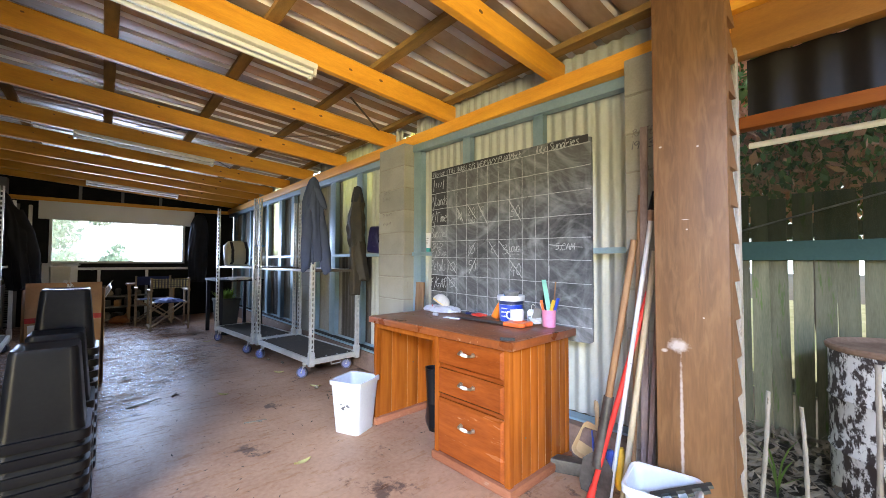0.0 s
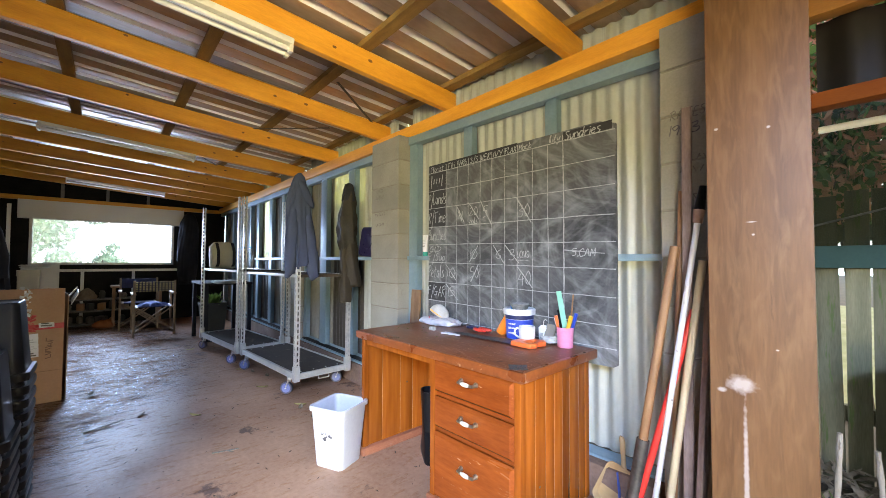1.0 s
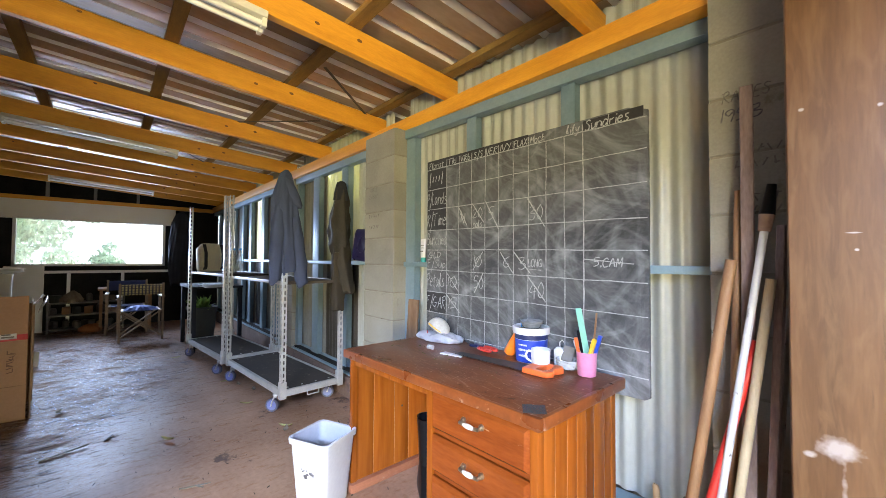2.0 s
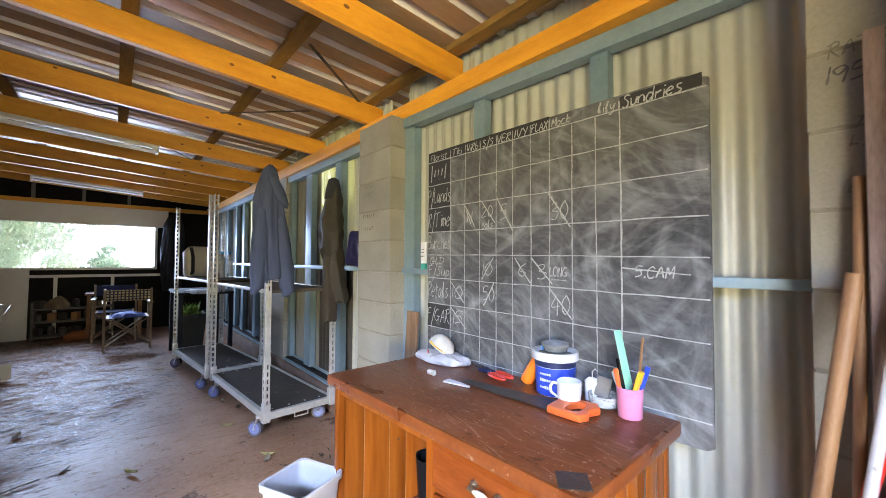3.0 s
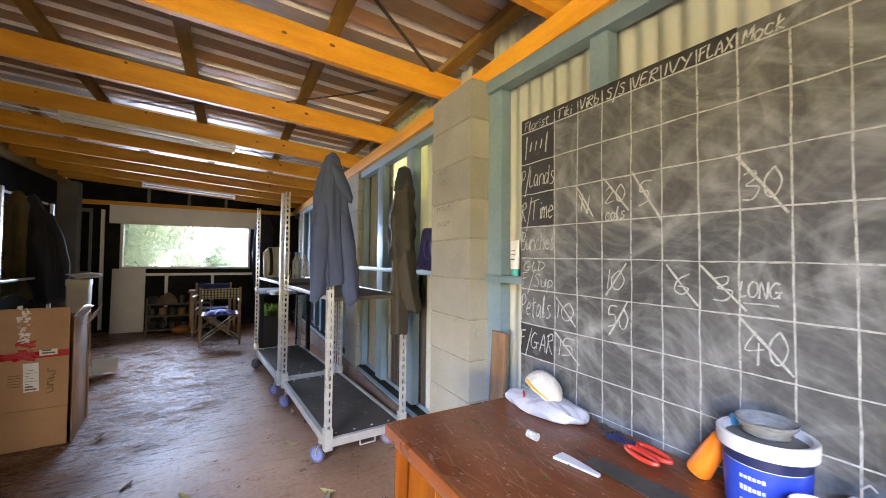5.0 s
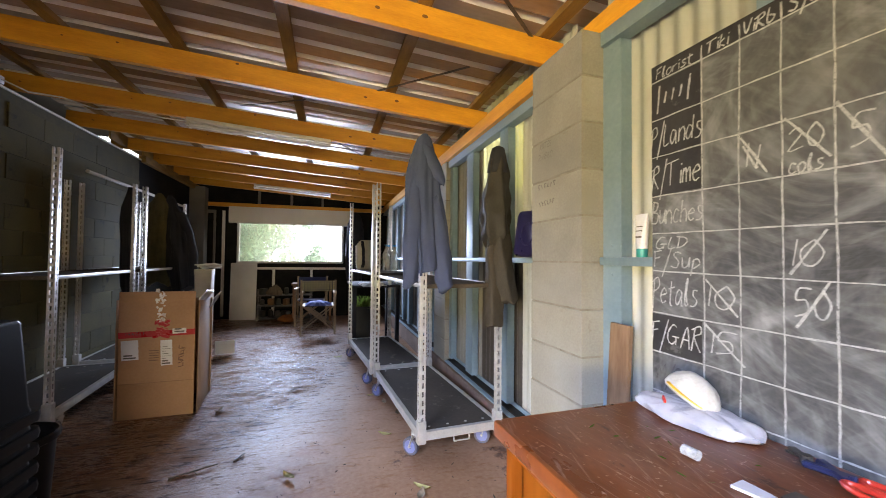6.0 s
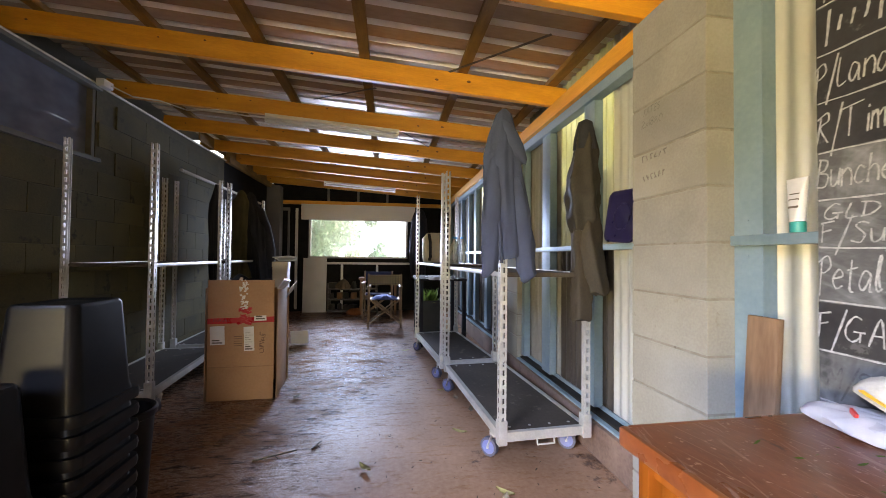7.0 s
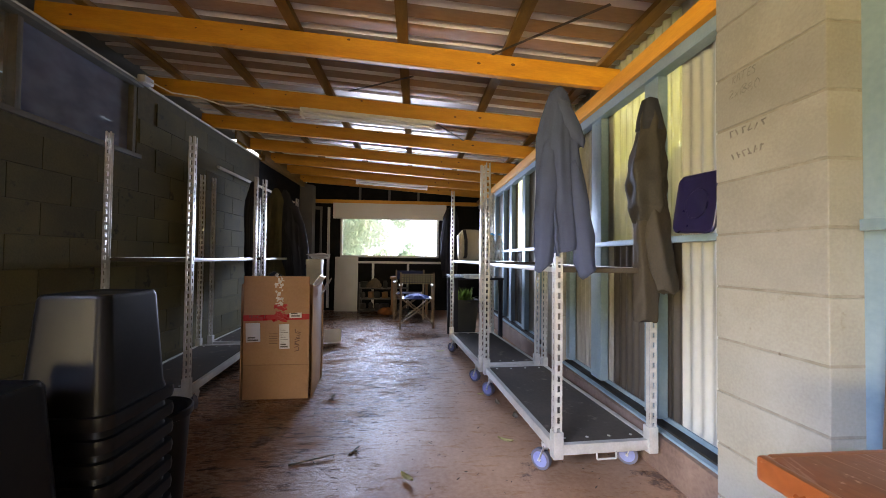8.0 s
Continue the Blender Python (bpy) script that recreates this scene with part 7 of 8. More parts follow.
def director_chair(m, back_check, seat_mat, label):
    t = thing("director_chair", m, label, "chair", "folding chairs")
    for sy in (-1, 1):
        for sx in (-1, 1):
            bm = bmesh.new()
            bx(bm, (sx * 0.21, sy * 0.255, 0.32 if sx < 0 else 0.43), (0.028, 0.028, 0.64 if sx < 0 else 0.86), bev=0.003)
            part("leg", bm, M_CHAIRW, t)
        bm = bmesh.new()
        bx(bm, (-0.02, sy * 0.255, 0.65), (0.5, 0.05, 0.022), bev=0.004)
        part("armrest", bm, M_CHAIRW, t)
        bm = bmesh.new()
        bx(bm, (0.0, sy * 0.255, 0.06), (0.45, 0.025, 0.03), bev=0.003)
        part("foot_rail", bm, M_CHAIRW, t)
        bm = bmesh.new()
        bx(bm, (0.0, sy * 0.22, 0.44), (0.45, 0.03, 0.03), bev=0.003)
        part("seat_rail", bm, M_CHAIRW, t)
    for sx in (-0.17, 0.17):
        for s in (-1, 1):
            bm = bmesh.new()
            bar(bm, (sx + 0.012 * s, -0.24 * s, 0.07), (sx + 0.012 * s, 0.22 * s, 0.43), 0.028, 0.016)
            part("cross_leg", bm, M_CHAIRW, t)
    bm = bmesh.new()
    bx(bm, (0, 0, 0.448), (0.4, 0.46, 0.012), bev=0.004)
    part("seat", bm, seat_mat, t, "canvas seat")
    if back_check:
        bk = None
        bm = bmesh.new()
        bx(bm, (0.21, 0, 0.765), (0.012, 0.53, 0.15), bev=0.003)
        bk = part("backrest", bm, M_CHECKY, t, "yellow and navy checked canvas back")
        bm = bmesh.new()
        for k in range(13):
            bx(bm, (0.2175, -0.245 + 0.041 * k, 0.765), (0.002, 0.018, 0.148))
        for k in range(4):
            bx(bm, (0.2187, 0, 0.71 + 0.037 * k), (0.002, 0.528, 0.015))
        part("check", bm, M_CHECKN, bk)
    else:
        bm = bmesh.new()
        bx(bm, (0.21, 0, 0.765), (0.012, 0.53, 0.16), bev=0.003)
        part("backrest", bm, seat_mat, t, "navy canvas back")
    return t


director_chair(pose(-7.715, 1.183, 0, 0, 0, 1), True, M_NAVY, "folding timber chair with a yellow and navy checked back")
director_chair(pose(-8.55, 1.05, 0, 0, 0, 178), False, M_NAVY, "folding timber chair with navy canvas back")
garment("blue_cloth", pose(-7.70, 1.175, 0.455), ((0.0, 0.21, 0.0, 0.16), (0.015, 0.2, 0.0, 0.2), (0.04, 0.15, 0.02, 0.26), (0.06, 0.06, 0.03, 0.2)), 7, 1.0, M_BLUECLOTH, "crumpled blue cloth lying on the chair seat", "cloth", depth=0.9)
garment("dark_coat", pose(-9.34, 1.86, 0.72, 0, 0, 0), ((0.0, 0.14, 0, 0.15), (0.4, 0.17, 0, 0.13), (0.9, 0.16, 0, 0.1), (1.2, 0.14, 0, 0.06), (1.36, 0.09, 0, 0.0), (1.42, 0.03, 0, 0)), 6, 3.3, M_BLACKC, "long black coat hung beside the window", "coat", depth=1.1)
b = bmesh.new()
bx(b, (-9.36, -0.225, 0.545), (0.022, 0.455, 1.09), (0, -3, 0), bev=0.003)
tagged(part("leaning_panel", b, M_WHITE), "white painted panel leaning below the window", "panel")
gd = thing("louvre_door", pose(-9.42, -0.89, 0), "grey louvred door panel leaning in the corner", "door panel")
b = bmesh.new()
for s in (-1, 1):
    bx(b, (0, s * 0.135, 1.05), (0.03, 0.035, 2.1))
for z in (0.06, 1.02, 2.07):
    bx(b, (0, 0, z), (0.03, 0.28, 0.06))
part("stile", b, M_GREYP, gd)
for k in range(24):
    b = bmesh.new()
    bx(b, (0.0, 0, 0.13 + 0.038 * k), (0.03, 0.235, 0.006), (0, 35, 0))
    part("slat", b, M_GREYP, gd)
b = bmesh.new()
bx(b, (-9.30, -1.02, 1.25), (0.22, 0.30, 2.5), bev=0.006)
struct("corner_pier", b, M_GREYP, "grey rendered pier in the far corner", "pier")
M_SACK = pm("dusty_sacking", (0.1, 0.075, 0.05), (0.2, 0.155, 0.11), 0.9, 0, 9, bump=0.4)
garment("sacking_heap", pose(-9.2, 0.36, 0.49), ((0.0, 0.15, 0, 0.2), (0.05, 0.16, 0, 0.25), (0.11, 0.11, 0.02, 0.3), (0.17, 0.05, 0.03, 0.2), (0.19, 0.02, 0.03, 0.1)), 5, 0.4, M_SACK, "crumpled brown sacking on the low shelf", "sacking", depth=0.9)
wsh = thing("open_shelf", pose(-9.2, 0.55, 0), "low open shelf with clutter below the window", "shelf")
for z in (0.05, 0.28, 0.48):
    b = bmesh.new()
    bx(b, (0, 0, z), (0.3, 0.95, 0.02))
    part("board", b, M_STEEL, wsh)
for y in (-0.47, 0.47):
    b = bmesh.new()
    bx(b, (0.13, y, 0.3), (0.03, 0.025, 0.6))
    bx(b, (-0.13, y, 0.3), (0.03, 0.025, 0.6))
    part("upright", b, M_STEEL, wsh)
rr = random.Random(88)
for z in (0.06, 0.29, 0.49):
    for k in range(6):
        y = 0.14 + 0.145 * k + rr.uniform(-0.02, 0.02)
        mat = rr.choice((M_RUSTBAR, M_STEEL, M_PLANTER, M_HANDLE, M_SACK, M_BLACKP, M_HANDLE))
        o = thing("stored_jar" if rr.random() < 0.5 else "stored_box", pose(-9.2 + rr.uniform(-0.04, 0.04), y, z, 0, 0, rr.uniform(-40, 40)), "small dusty container on the low shelf", "container", "clutter on the low shelf")
        b = bmesh.new()
        if rr.random() < 0.5:
            r_ = rr.uniform(0.035, 0.055)
            h_ = rr.uniform(0.08, 0.17)
            lathe(b, [(r_ * 0.9, 0), (r_, 0.01), (r_, h_ * 0.8), (r_ * 0.7, h_ * 0.9), (r_ * 0.7, h_)], 14)
        else:
            bx(b, (0, 0, 0.06), (rr.uniform(0.08, 0.16), rr.uniform(0.07, 0.12), 0.12), bev=0.006)
        part("body", b, mat, o)
pk = thing("orange_bag", pose(-8.95, 0.60, 0), "small orange-brown bag on the floor by the shelf", "bag")
b = bmesh.new()
loft(b, [[(r_ * (1 + 0.16 * math.sin(3 * a + 9 * z_)) * math.cos(a), 1.3 * r_ * (1 + 0.12 * math.sin(5 * a + 4)) * math.sin(a), z_ + 0.012 * math.sin(4 * a) * (z_ > 0.05)) for a in [i * math.pi / 14 for i in range(28)]] for r_, z_ in ((0.08, 0.0), (0.11, 0.02), (0.11, 0.07), (0.07, 0.11), (0.03, 0.125))])
part("body", b, pm("rusty_orange_canvas", (0.2, 0.065, 0.02), (0.34, 0.12, 0.035), 0.8, 0, 8, bump=0.3), pk, sharp=180)
wt = thing("work_table", pose(-9.1, 1.05, 0), "low brown timber table below the window", "table")
b = bmesh.new()
bx(b, (0, 0, 0.70), (0.45, 0.75, 0.035), bev=0.004)
part("tabletop", b, M_HANDLE, wt)
for sx in (-0.19, 0.19):
    for sy in (-0.33, 0.33):
        b = bmesh.new()
        bx(b, (sx, sy, 0.34), (0.04, 0.04, 0.68))
        part("leg", b, M_HANDLE, wt)

# ---------- shaded side: box, coats, tubs ----------
box = thing("cardboard_box", pose(-4.575, 0.095, 0, 0, 0, 2), "tall opened brown cardboard box with red fragile tape", "box")
b = bmesh.new()
bx(b, (0, 0, 0.47), (0.007, 0.485, 0.94), (0, 1.0, 0), bev=0.002)
front = part("front_panel", b, M_CARD, box)
# dark strip stands in for the shade in the fold
b = bmesh.new()
bx(b, (0.0022, 0, 0.262), (0.004, 0.484, 0.005), (0, 1.0, 0), bev=0.001)
part("crease", b, M_CARDD, box, "darker strip put in for the shade of the panel's fold")
b = bmesh.new()
bx(b, (-0.26, 0.246, 0.44), (0.52, 0.007, 0.88), (0, 0, 4), bev=0.002)
part("side_panel", b, M_CARDD, box)
b = bmesh.new()
bx(b, (-0.26, -0.246, 0.44), (0.52, 0.007, 0.88), (0, 0, -3), bev=0.002)
part("side_panel", b, M_CARDD, box)
b = bmesh.new()
bx(b, (-0.52, 0, 0.42), (0.007, 0.49, 0.84))
part("back_panel", b, M_CARDD, box)
b = bmesh.new()
bx(b, (-0.10, 0.29, 0.90), (0.24, 0.09, 0.006), (55, -6, 0))
bx(b, (-0.36, 0.30, 0.84), (0.26, 0.10, 0.006), (65, 8, 0))
part("flap", b, M_FOIL, box, "flap with shiny torn tape")
b = bmesh.new()
bx(b, (0.0065, 0, 0.625), (0.0015, 0.487, 0.044), (1.2, 1.0, 0))
part("tape", b, M_TAPE, box, "red printed tape")
writing("FRAGILE", 0.034, pose(0.0082, -0.14, 0.628, 90, 0, 90), M_INK, box)
b = bmesh.new()
bx(b, (0.0075, 0.02, 0.80), (0.0012, 0.045, 0.27), (0, 1.0, 0))
part("tape", b, M_FOIL, box, "clear tape down the seam")
# matte white paper colour holds the glints of the torn clear tape
b = bmesh.new()
rr = random.Random(16)
for k in range(34):
    bx(b, (0.011 + rr.uniform(0, 0.01), 0.02 + rr.uniform(-0.026, 0.026), 0.83 + rr.uniform(-0.12, 0.125)), (0.0015, rr.uniform(0.012, 0.034), rr.uniform(0.008, 0.022)), (rr.uniform(-40, 40), rr.uniform(-35, 35), rr.uniform(-35, 35)))
part("tape_shreds", b, M_PAPER, box, "torn shreds of clear tape, their shine put into matte white")
b = bmesh.new()
rr = random.Random(6)
for k in range(44):
    bx(b, (0.009 + rr.uniform(0, 0.014), 0.03 + rr.uniform(-0.042, 0.042), 0.67 + rr.uniform(-0.075, 0.06)), (0.003, rr.uniform(0.012, 0.04), rr.uniform(0.006, 0.02)), (rr.uniform(-40, 40), 0, 0))
part("tape_tangle", b, M_TAPE, box, "crumpled red tape")
for y, z, w_, h_ in ((-0.17, 0.51, 0.105, 0.145), (0.06, 0.48, 0.075, 0.19), (0.14, 0.64, 0.09, 0.04)):
    b = bmesh.new()
    bx(b, (0.0085, y, z), (0.0012, w_, h_), (2, 1, 0))
    lb = part("paper_label", b, M_PAPER, box, "white paper label")
    b = bmesh.new()
    for k in range(int(h_ / 0.02)):
        if w_ < 0.08 or k < 2:
            bx(b, (0.0096, y - 0.1 * w_ * (k % 3), z - h_ / 2 + 0.016 + 0.018 * k), (0.001, w_ * (0.72 - 0.2 * (k % 3)), 0.0025 if k > 1 else 0.010))
    tagged(part("print", b, M_INKP, lb), kind="stuff")
b = bmesh.new()
for k in range(6):
    bx(b, (0.0085, 0.15 + 0.004 * k, 0.40 + 0.022 * k), (0.001, 0.03, 0.006), (20 * (-1) ** k, 0, 0))
for k in range(5):
    bx(b, (0.0085, -0.02, 0.50 - 0.018 * k), (0.001, 0.06, 0.005))
for k in range(4):
    bx(b, (0.0085, 0.155, 0.37 + 0.045 * k), (0.001, 0.036, 0.006), (14 * (-1) ** k, 0, 0))
    bx(b, (0.0085, 0.155 + 0.014 * (-1) ** k, 0.385 + 0.045 * k), (0.001, 0.006, 0.028))
tagged(part("print", b, pm("brown_print", (0.16, 0.09, 0.05), (0.24, 0.14, 0.08), 0.8, 0, 20, bump=0.0), box, "worn brown printing"), "worn brown printing", kind="stuff")
sheet = thing("paper_sheet", pose(-6.45, 0.13, 0.0, 0, 0, 100), "pale sheet of card leaning beside the cream carton", "paper")
b = bmesh.new()
bx(b, (0, 0, 0.10), (0.21, 0.003, 0.2), (25, 0, 0))
part("sheet", b, M_PAPER, sheet)
carton = thing("white_carton", pose(-6.2, -0.04, 0, 0, 0, 6), "cream carton with papers on top behind the box", "carton")
b = bmesh.new()
loft(b, [rrect(0.2, 0.15, 0.02, 0), rrect(0.22, 0.17, 0.02, 1.0), rrect(0.23, 0.18, 0.02, 1.0), rrect(0.23, 0.18, 0.02, 1.06)])
part("body", b, M_GREYPVC, carton)
b = bmesh.new()
for k in range(5):
    bx(b, (0.04 * k - 0.08, 0.05, 1.075 + 0.01 * k), (0.22, 0.2, 0.006), (RND.uniform(-6, 6), RND.uniform(-6, 6), RND.uniform(-20, 20)))
part("papers", b, M_PAPER, carton, "loose white papers")
b = bmesh.new()
rod(b, (-5.75, -0.95, 2.03), (-8.3, -0.95, 2.02), 0.017, n=10)
tagged(part("clothes_rail", b, M_GREYPVC), "pale pipe rail for hanging clothes", "rail", "", "structure")
bj = garment("black_jacket", pose(-6.7, -0.43, 0.80, 0, -4, 80), ((0.0, 0.14, 0.05, 0.3), (0.25, 0.16, 0.04, 0.28), (0.5, 0.145, 0.02, 0.3), (0.66, 0.15, 0.0, 0.26), (0.8, 0.115, -0.01, 0.26), (0.92, 0.10, -0.03, 0.22), (1.02, 0.06, -0.05, 0.2), (1.12, 0.05, -0.07, 0.2), (1.17, 0.02, -0.07, 0)), 5, 0.2, M_BLACKC, "black jacket hung on the rail", "jacket", depth=0.85)
b = bmesh.new()
loft(b, [[(ox_ + r_ * math.cos(a), -0.02 + 0.8 * r_ * math.sin(a), z_) for a in [i * math.pi / 8 for i in range(16)]] for z_, ox_, r_ in ((0.15, 0.16, 0.045), (0.4, 0.17, 0.055), (0.7, 0.12, 0.06), (0.95, 0.04, 0.055))])
part("sleeve", b, M_BLACKC, bj, sharp=180)
b = bmesh.new()
loft(b, [[(ox_ + r_ * math.cos(a), 0.03 + 0.5 * r_ * math.sin(a), z_) for a in [i * math.pi / 8 for i in range(16)]] for z_, ox_, r_ in ((0.92, -0.10, 0.03), (1.0, -0.11, 0.055), (1.08, -0.09, 0.05), (1.13, -0.06, 0.03))])
part("hood", b, M_YELLOWC, bj, "olive hood lining", 180)
garment("yellow_jacket", pose(-6.75, -0.68, 0.86, 0, 0, 80), ((0.0, 0.14, 0, 0.26), (0.5, 0.145, 0.01, 0.24), (0.85, 0.15, 0, 0.2), (0.98, 0.135, 0, 0.14), (1.04, 0.075, -0.01, 0.1), (1.10, 0.05, -0.02, 0.06), (1.13, 0.02, -0.02, 0)), 5, 2.2, M_YELLOWC, "tan-olive jacket hung on the rail", "jacket", depth=0.6)
garment("dark_overall", pose(-6.0, -0.71, 1.07, 0, 0, 80), ((-0.2, 0.05, 0.01, 0.28), (0.2, 0.055, 0.0, 0.26), (0.45, 0.062, -0.01, 0.24), (0.66, 0.06, 0, 0.2), (0.74, 0.05, 0.01, 0.16), (0.80, 0.035, 0.01, 0.1), (0.86, 0.02, 0.01, 0.0)), 5, 4.2, M_BLACKC, "dark overall hung by the block wall", "overall", depth=0.6)


def tub_stack(m, count, w0, label):
    """Tapered square tubs upside down in a stack: the top body shows whole, the rest only rims."""
    t = thing("tub_stack", m, label, "tubs", "stacked tubs")
    hb = 0.36
    for k in range(count):
        bm = bmesh.new()
        z0 = 0.062 * k
        w1, d1 = w0 * 1.32, w0 * 1.5
        loft(bm, [rrect(w1 + 0.03, d1 + 0.03, 0.04, z0), rrect(w1 + 0.035, d1 + 0.035, 0.04, z0 + 0.02), rrect(w1 + 0.03, d1 + 0.03, 0.04, z0 + 0.036), rrect(w1, d1, 0.04, z0 + 0.036), rrect(w1 - 0.01, d1 - 0.01, 0.04, z0 + 0.06), rrect(w0 * 1.03, w0 * 1.23, 0.03, z0 + hb - 0.012), rrect(w0 * 0.97, w0 * 1.17, 0.03, z0 + hb), rrect(w0 * 0.8, w0 * 1.0, 0.03, z0 + hb - 0.006)] if k == count - 1 else
             [rrect(w1 + 0.03, d1 + 0.03, 0.04, z0), rrect(w1 + 0.035, d1 + 0.035, 0.04, z0 + 0.02), rrect(w1 + 0.03, d1 + 0.03, 0.04, z0 + 0.036), rrect(w1, d1, 0.04, z0 + 0.036), rrect(w1 - 0.012, d1 - 0.012, 0.04, z0 + 0.061)])
        tb = part("tub", bm, M_BLACKP, t, sharp=50)
        tb.modifiers.new("even_faces", "WEIGHTED_NORMAL").keep_sharp = True
    return t


tub_stack(pose(-2.79, 0.19, 0, 0, 0, 90), 11, 0.19, "tall stack of black plastic tubs turned upside down")
tub_stack(pose(-2.42, 0.18, 0, 0, 0, 90), 8, 0.19, "lower stack of black plastic tubs turned upside down")
tub_stack(pose(-2.03, 0.175, 0, 0, 0, 90), 8, 0.19, "lower stack of black plastic tubs with a scuffed top")
bkt = thing("black_bucket", pose(-3.13, 0.13, 0), "round black bucket on the floor beside the tubs", "bucket")
b = bmesh.new()
lathe(b, [(0.10, 0), (0.125, 0.46), (0.135, 0.465), (0.137, 0.49), (0.13, 0.495), (0.12, 0.485), (0.095, 0.02)], 28)
part("body", b, M_BLACKP, bkt)

# ---------- tools leaning beside the post ----------


def tool(name, p, q, r, mat, label, category, extra=None, r2=None):
    t = thing(name, pose(*p), label, category, "leaning garden tools")
    d = Vector(q) - Vector(p)
    bm = bmesh.new()
    rod(bm, (0, 0, 0.0), d, r, r2, 14)
    part("handle" if extra else "shaft", bm, mat, t)
    if extra:
        extra(t, d)
    return t


def shovel_head(t, d):
    u = d.normalized()
    bm = bmesh.new()
    rod(bm, -u * 0.06, u * 0.28, 0.026, 0.023, 14)
    part("socket", bm, M_STEEL, t, "dark steel socket")
    bm = bmesh.new()
    w_ = Vector((1, 0, 0)) - u * u.x
    w_.normalize()
    k_ = u.cross(w_) * 0.012
    rows_ = []
    for d_, hw_ in ((0.0, 0.03), (-0.05, 0.075), (-0.16, 0.078), (-0.2, 0.06)):
        c_ = u * d_
        rows_.append([c_ - w_ * hw_, c_ + k_, c_ + w_ * hw_, c_ + w_ * hw_ + k_ * 0.2, c_ + k_ * 1.3, c_ - w_ * hw_ + k_ * 0.2])
    loft(bm, rows_)
    part("blade", bm, M_STEEL, t)


def brush_head(t, d):
    u = d.normalized()
    bm = bmesh.new()
    rod(bm, d, d + u * 0.05, 0.016, 0.02, 12)
    part("ferrule", bm, M_RUST, t)
    bm = bmesh.new()
    rod(bm, d + u * 0.05, d + u * 0.14, 0.02, 0.012, 12)
    part("bristles", bm, M_BLACKP, t, "black bristles")


def grip_head(t, d):
    u = d.normalized()
    bm = bmesh.new()
    rod(bm, -u * 0.02, u * 0.07, 0.02, 0.016, 12)
    part("grip", bm, M_RED, t)


tool("shovel", (-0.685, 2.14, 0.215), (-0.56, 2.265, 1.245), 0.0165, M_HANDLE, "shovel with a brown ash handle leaning on the pier", "shovel", shovel_head)
tool("long_brush", (-0.645, 2.16, 0.02), (-0.475, 2.24, 1.33), 0.0105, M_POLE, "white pole with a black brush end leaning on the pier", "brush", brush_head)
tool("red_rake_handle", (-0.715, 2.10, 0.0), (-0.50, 2.27, 1.0), 0.0125, M_RED, "red-painted tool handle leaning on the pier", "rake", grip_head)
tool("cane_pole", (-0.605, 2.2, 0.0), (-0.462, 2.25, 1.19), 0.0135, M_CANE, "pale cane pole leaning on the pier", "pole")
tool("thin_handle", (-0.575, 2.24, 0.0), (-0.55, 2.32, 1.47), 0.012, M_HANDLE, "thin brown handle standing against the pier", "handle")
for nm, p, q, w_, d_, mat, lab in (("rusty_bar", (-0.52, 2.25, 0.0), (-0.523, 2.30, 1.80), 0.034, 0.012, M_RUSTBAR, "rusty flat iron bar standing against the pier"), ("grey_batten", (-0.50, 2.25, 0.0), (-0.44, 2.33, 1.1), 0.03, 0.02, M_STICK, "grey timber batten leaning on the pier"), ("grey_batten", (-0.475, 2.16, 0.0), (-0.44, 2.29, 1.35), 0.022, 0.02, M_RUSTBAR, "dark batten leaning on the pier")):
    t = thing(nm, pose(*p), lab, "bar", "leaning garden tools")
    b = bmesh.new()
    bar(b, (0, 0, 0), Vector(q) - Vector(p), w_, d_, 0.002)
    part("shaft", b, mat, t)
dp = thing("dustpan", pose(-0.885, 2.405, 0.02, -12, 14, 0), "tan dustpan standing against the iron wall", "dustpan")


def pan_ring(y_, k, r):
    """The outline of the pan at depth y_: wide mouth below, narrow shoulders above."""
    return [(x * (1 - 0.28 * (z + 0.1) / 0.2), y_, z + 0.105) for x, z, _ in rrect(0.19 * k, 0.2 * k, r, 0, 5)]


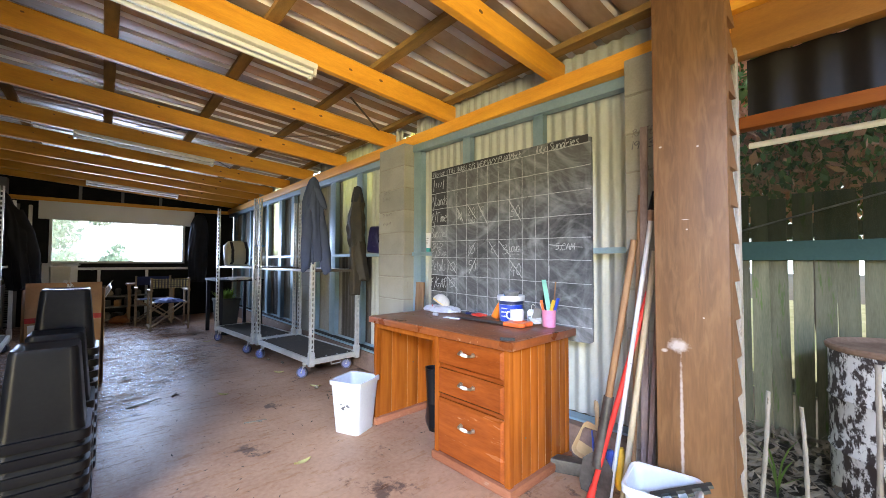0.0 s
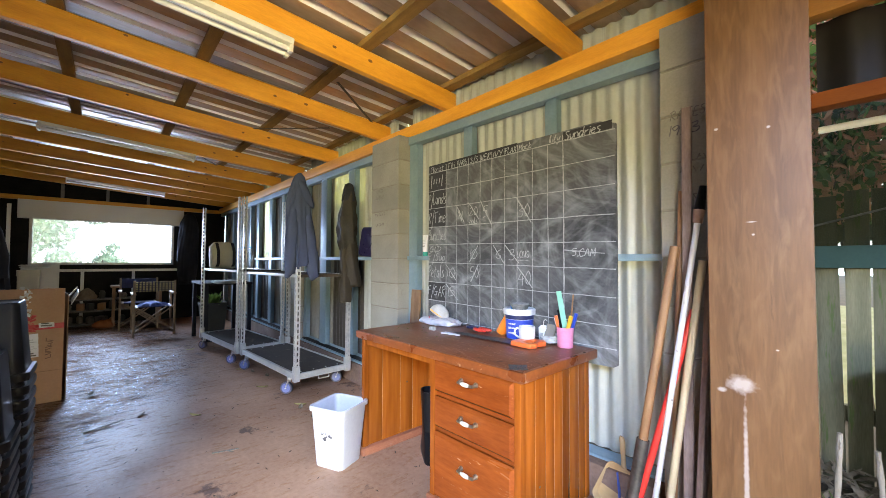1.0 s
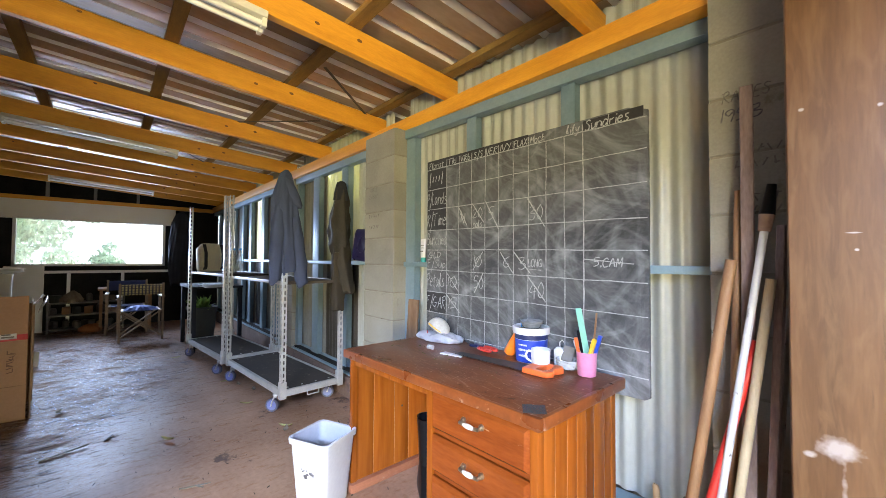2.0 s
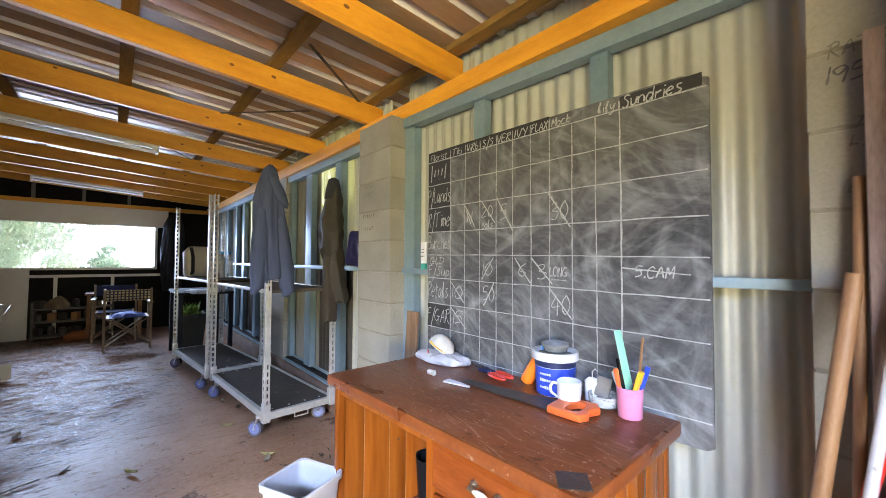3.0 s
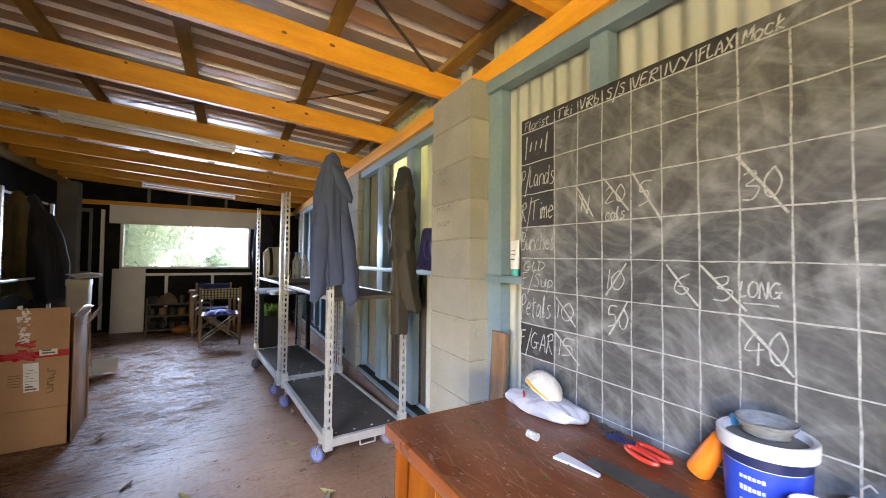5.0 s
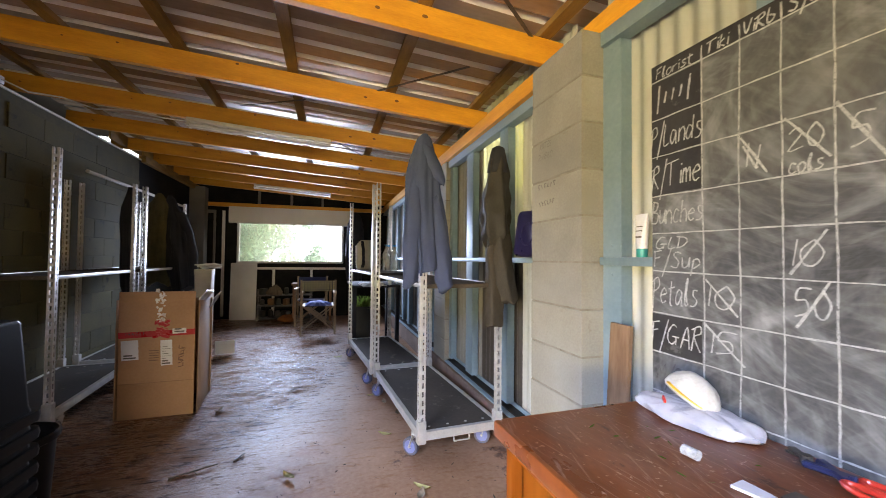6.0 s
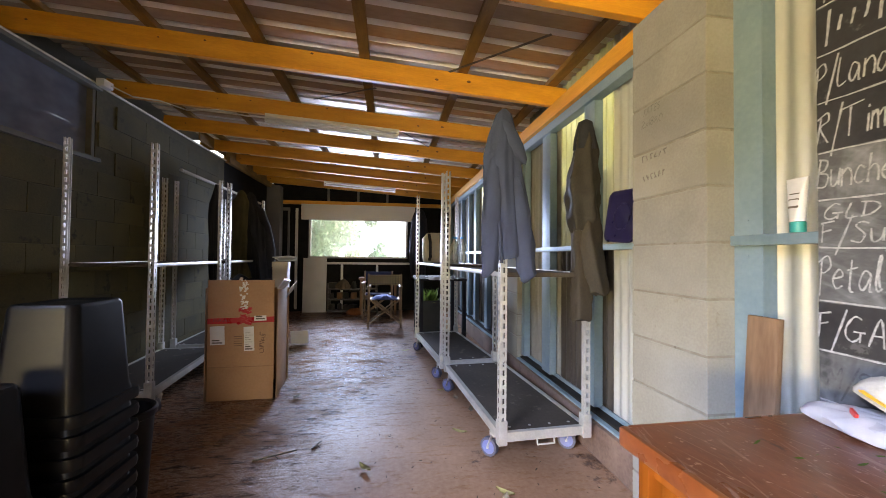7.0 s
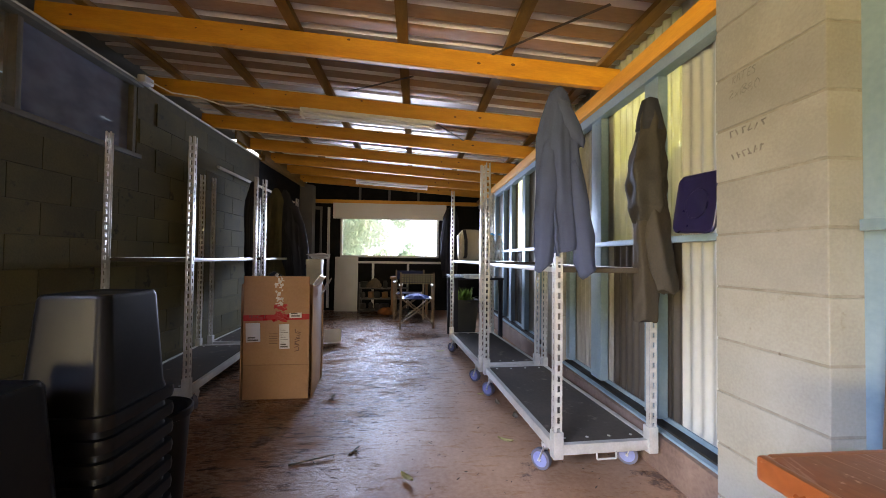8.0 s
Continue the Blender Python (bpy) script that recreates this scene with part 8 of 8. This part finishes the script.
b = bmesh.new()
loft(b, [pan_ring(0.0, 0.92, 0.03), pan_ring(-0.03, 1.0, 0.035), pan_ring(-0.034, 1.03, 0.036), pan_ring(-0.032, 0.98, 0.033), pan_ring(-0.006, 0.9, 0.028)])
part("pan", b, M_TAN, dp, sharp=50)
b = bmesh.new()
loft(b, [[(-0.012 * k + 0.014 * math.cos(a) * w_, -0.016 + 0.009 * math.sin(a), 0.195 + 0.03 * k) for a in [i * math.pi / 6 for i in range(12)]] for k, w_ in ((0, 1.1), (1, 0.8), (2, 0.85), (3, 1.0), (4, 1.05), (4.4, 0.7))])
part("handle", b, M_TAN, dp, sharp=60)
b = bmesh.new()
bar(b, (-0.02, -0.022, 0.17), (0.045, -0.022, 0.02), 0.016, 0.006)
part("blue_strip", b, M_BLUECLOTH, dp, "blue plastic strip")
bl = thing("timber_baulk", pose(-0.90, 2.26, 0.0, 0, 0, 26), "dark weathered length of timber on the floor", "timber")
b = bmesh.new()
bx(b, (0, 0, 0.035), (0.42, 0.07, 0.07), bev=0.006)
part("baulk", b, M_STEEL, bl)
garment("blue_tarp", pose(-0.74, 2.36, 0.0), ((0.0, 0.10, 0, 0.25), (0.05, 0.10, 0, 0.25), (0.11, 0.06, 0, 0.3), (0.14, 0.02, 0, 0.1)), 7, 1.1, M_BLUECLOTH, "crumpled blue tarpaulin on the floor among the tools", "tarp", depth=0.8)
yb = thing("yellow_bottle", pose(-0.655, 2.315, 0.0), "small yellow plastic bottle on the floor", "bottle")
b = bmesh.new()
lathe(b, [(0.03, 0), (0.034, 0.01), (0.034, 0.13), (0.014, 0.17), (0.012, 0.2)], 16)
part("body", b, M_YELLOW, yb)

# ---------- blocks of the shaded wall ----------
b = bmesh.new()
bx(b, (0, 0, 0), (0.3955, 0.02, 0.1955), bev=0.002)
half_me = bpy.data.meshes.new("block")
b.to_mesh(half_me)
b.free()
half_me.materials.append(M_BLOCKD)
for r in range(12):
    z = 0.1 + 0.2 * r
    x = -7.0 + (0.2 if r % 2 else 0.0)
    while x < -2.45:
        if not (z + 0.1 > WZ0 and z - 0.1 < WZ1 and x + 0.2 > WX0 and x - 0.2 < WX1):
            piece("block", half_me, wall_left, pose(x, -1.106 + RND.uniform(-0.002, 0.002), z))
        x += 0.4
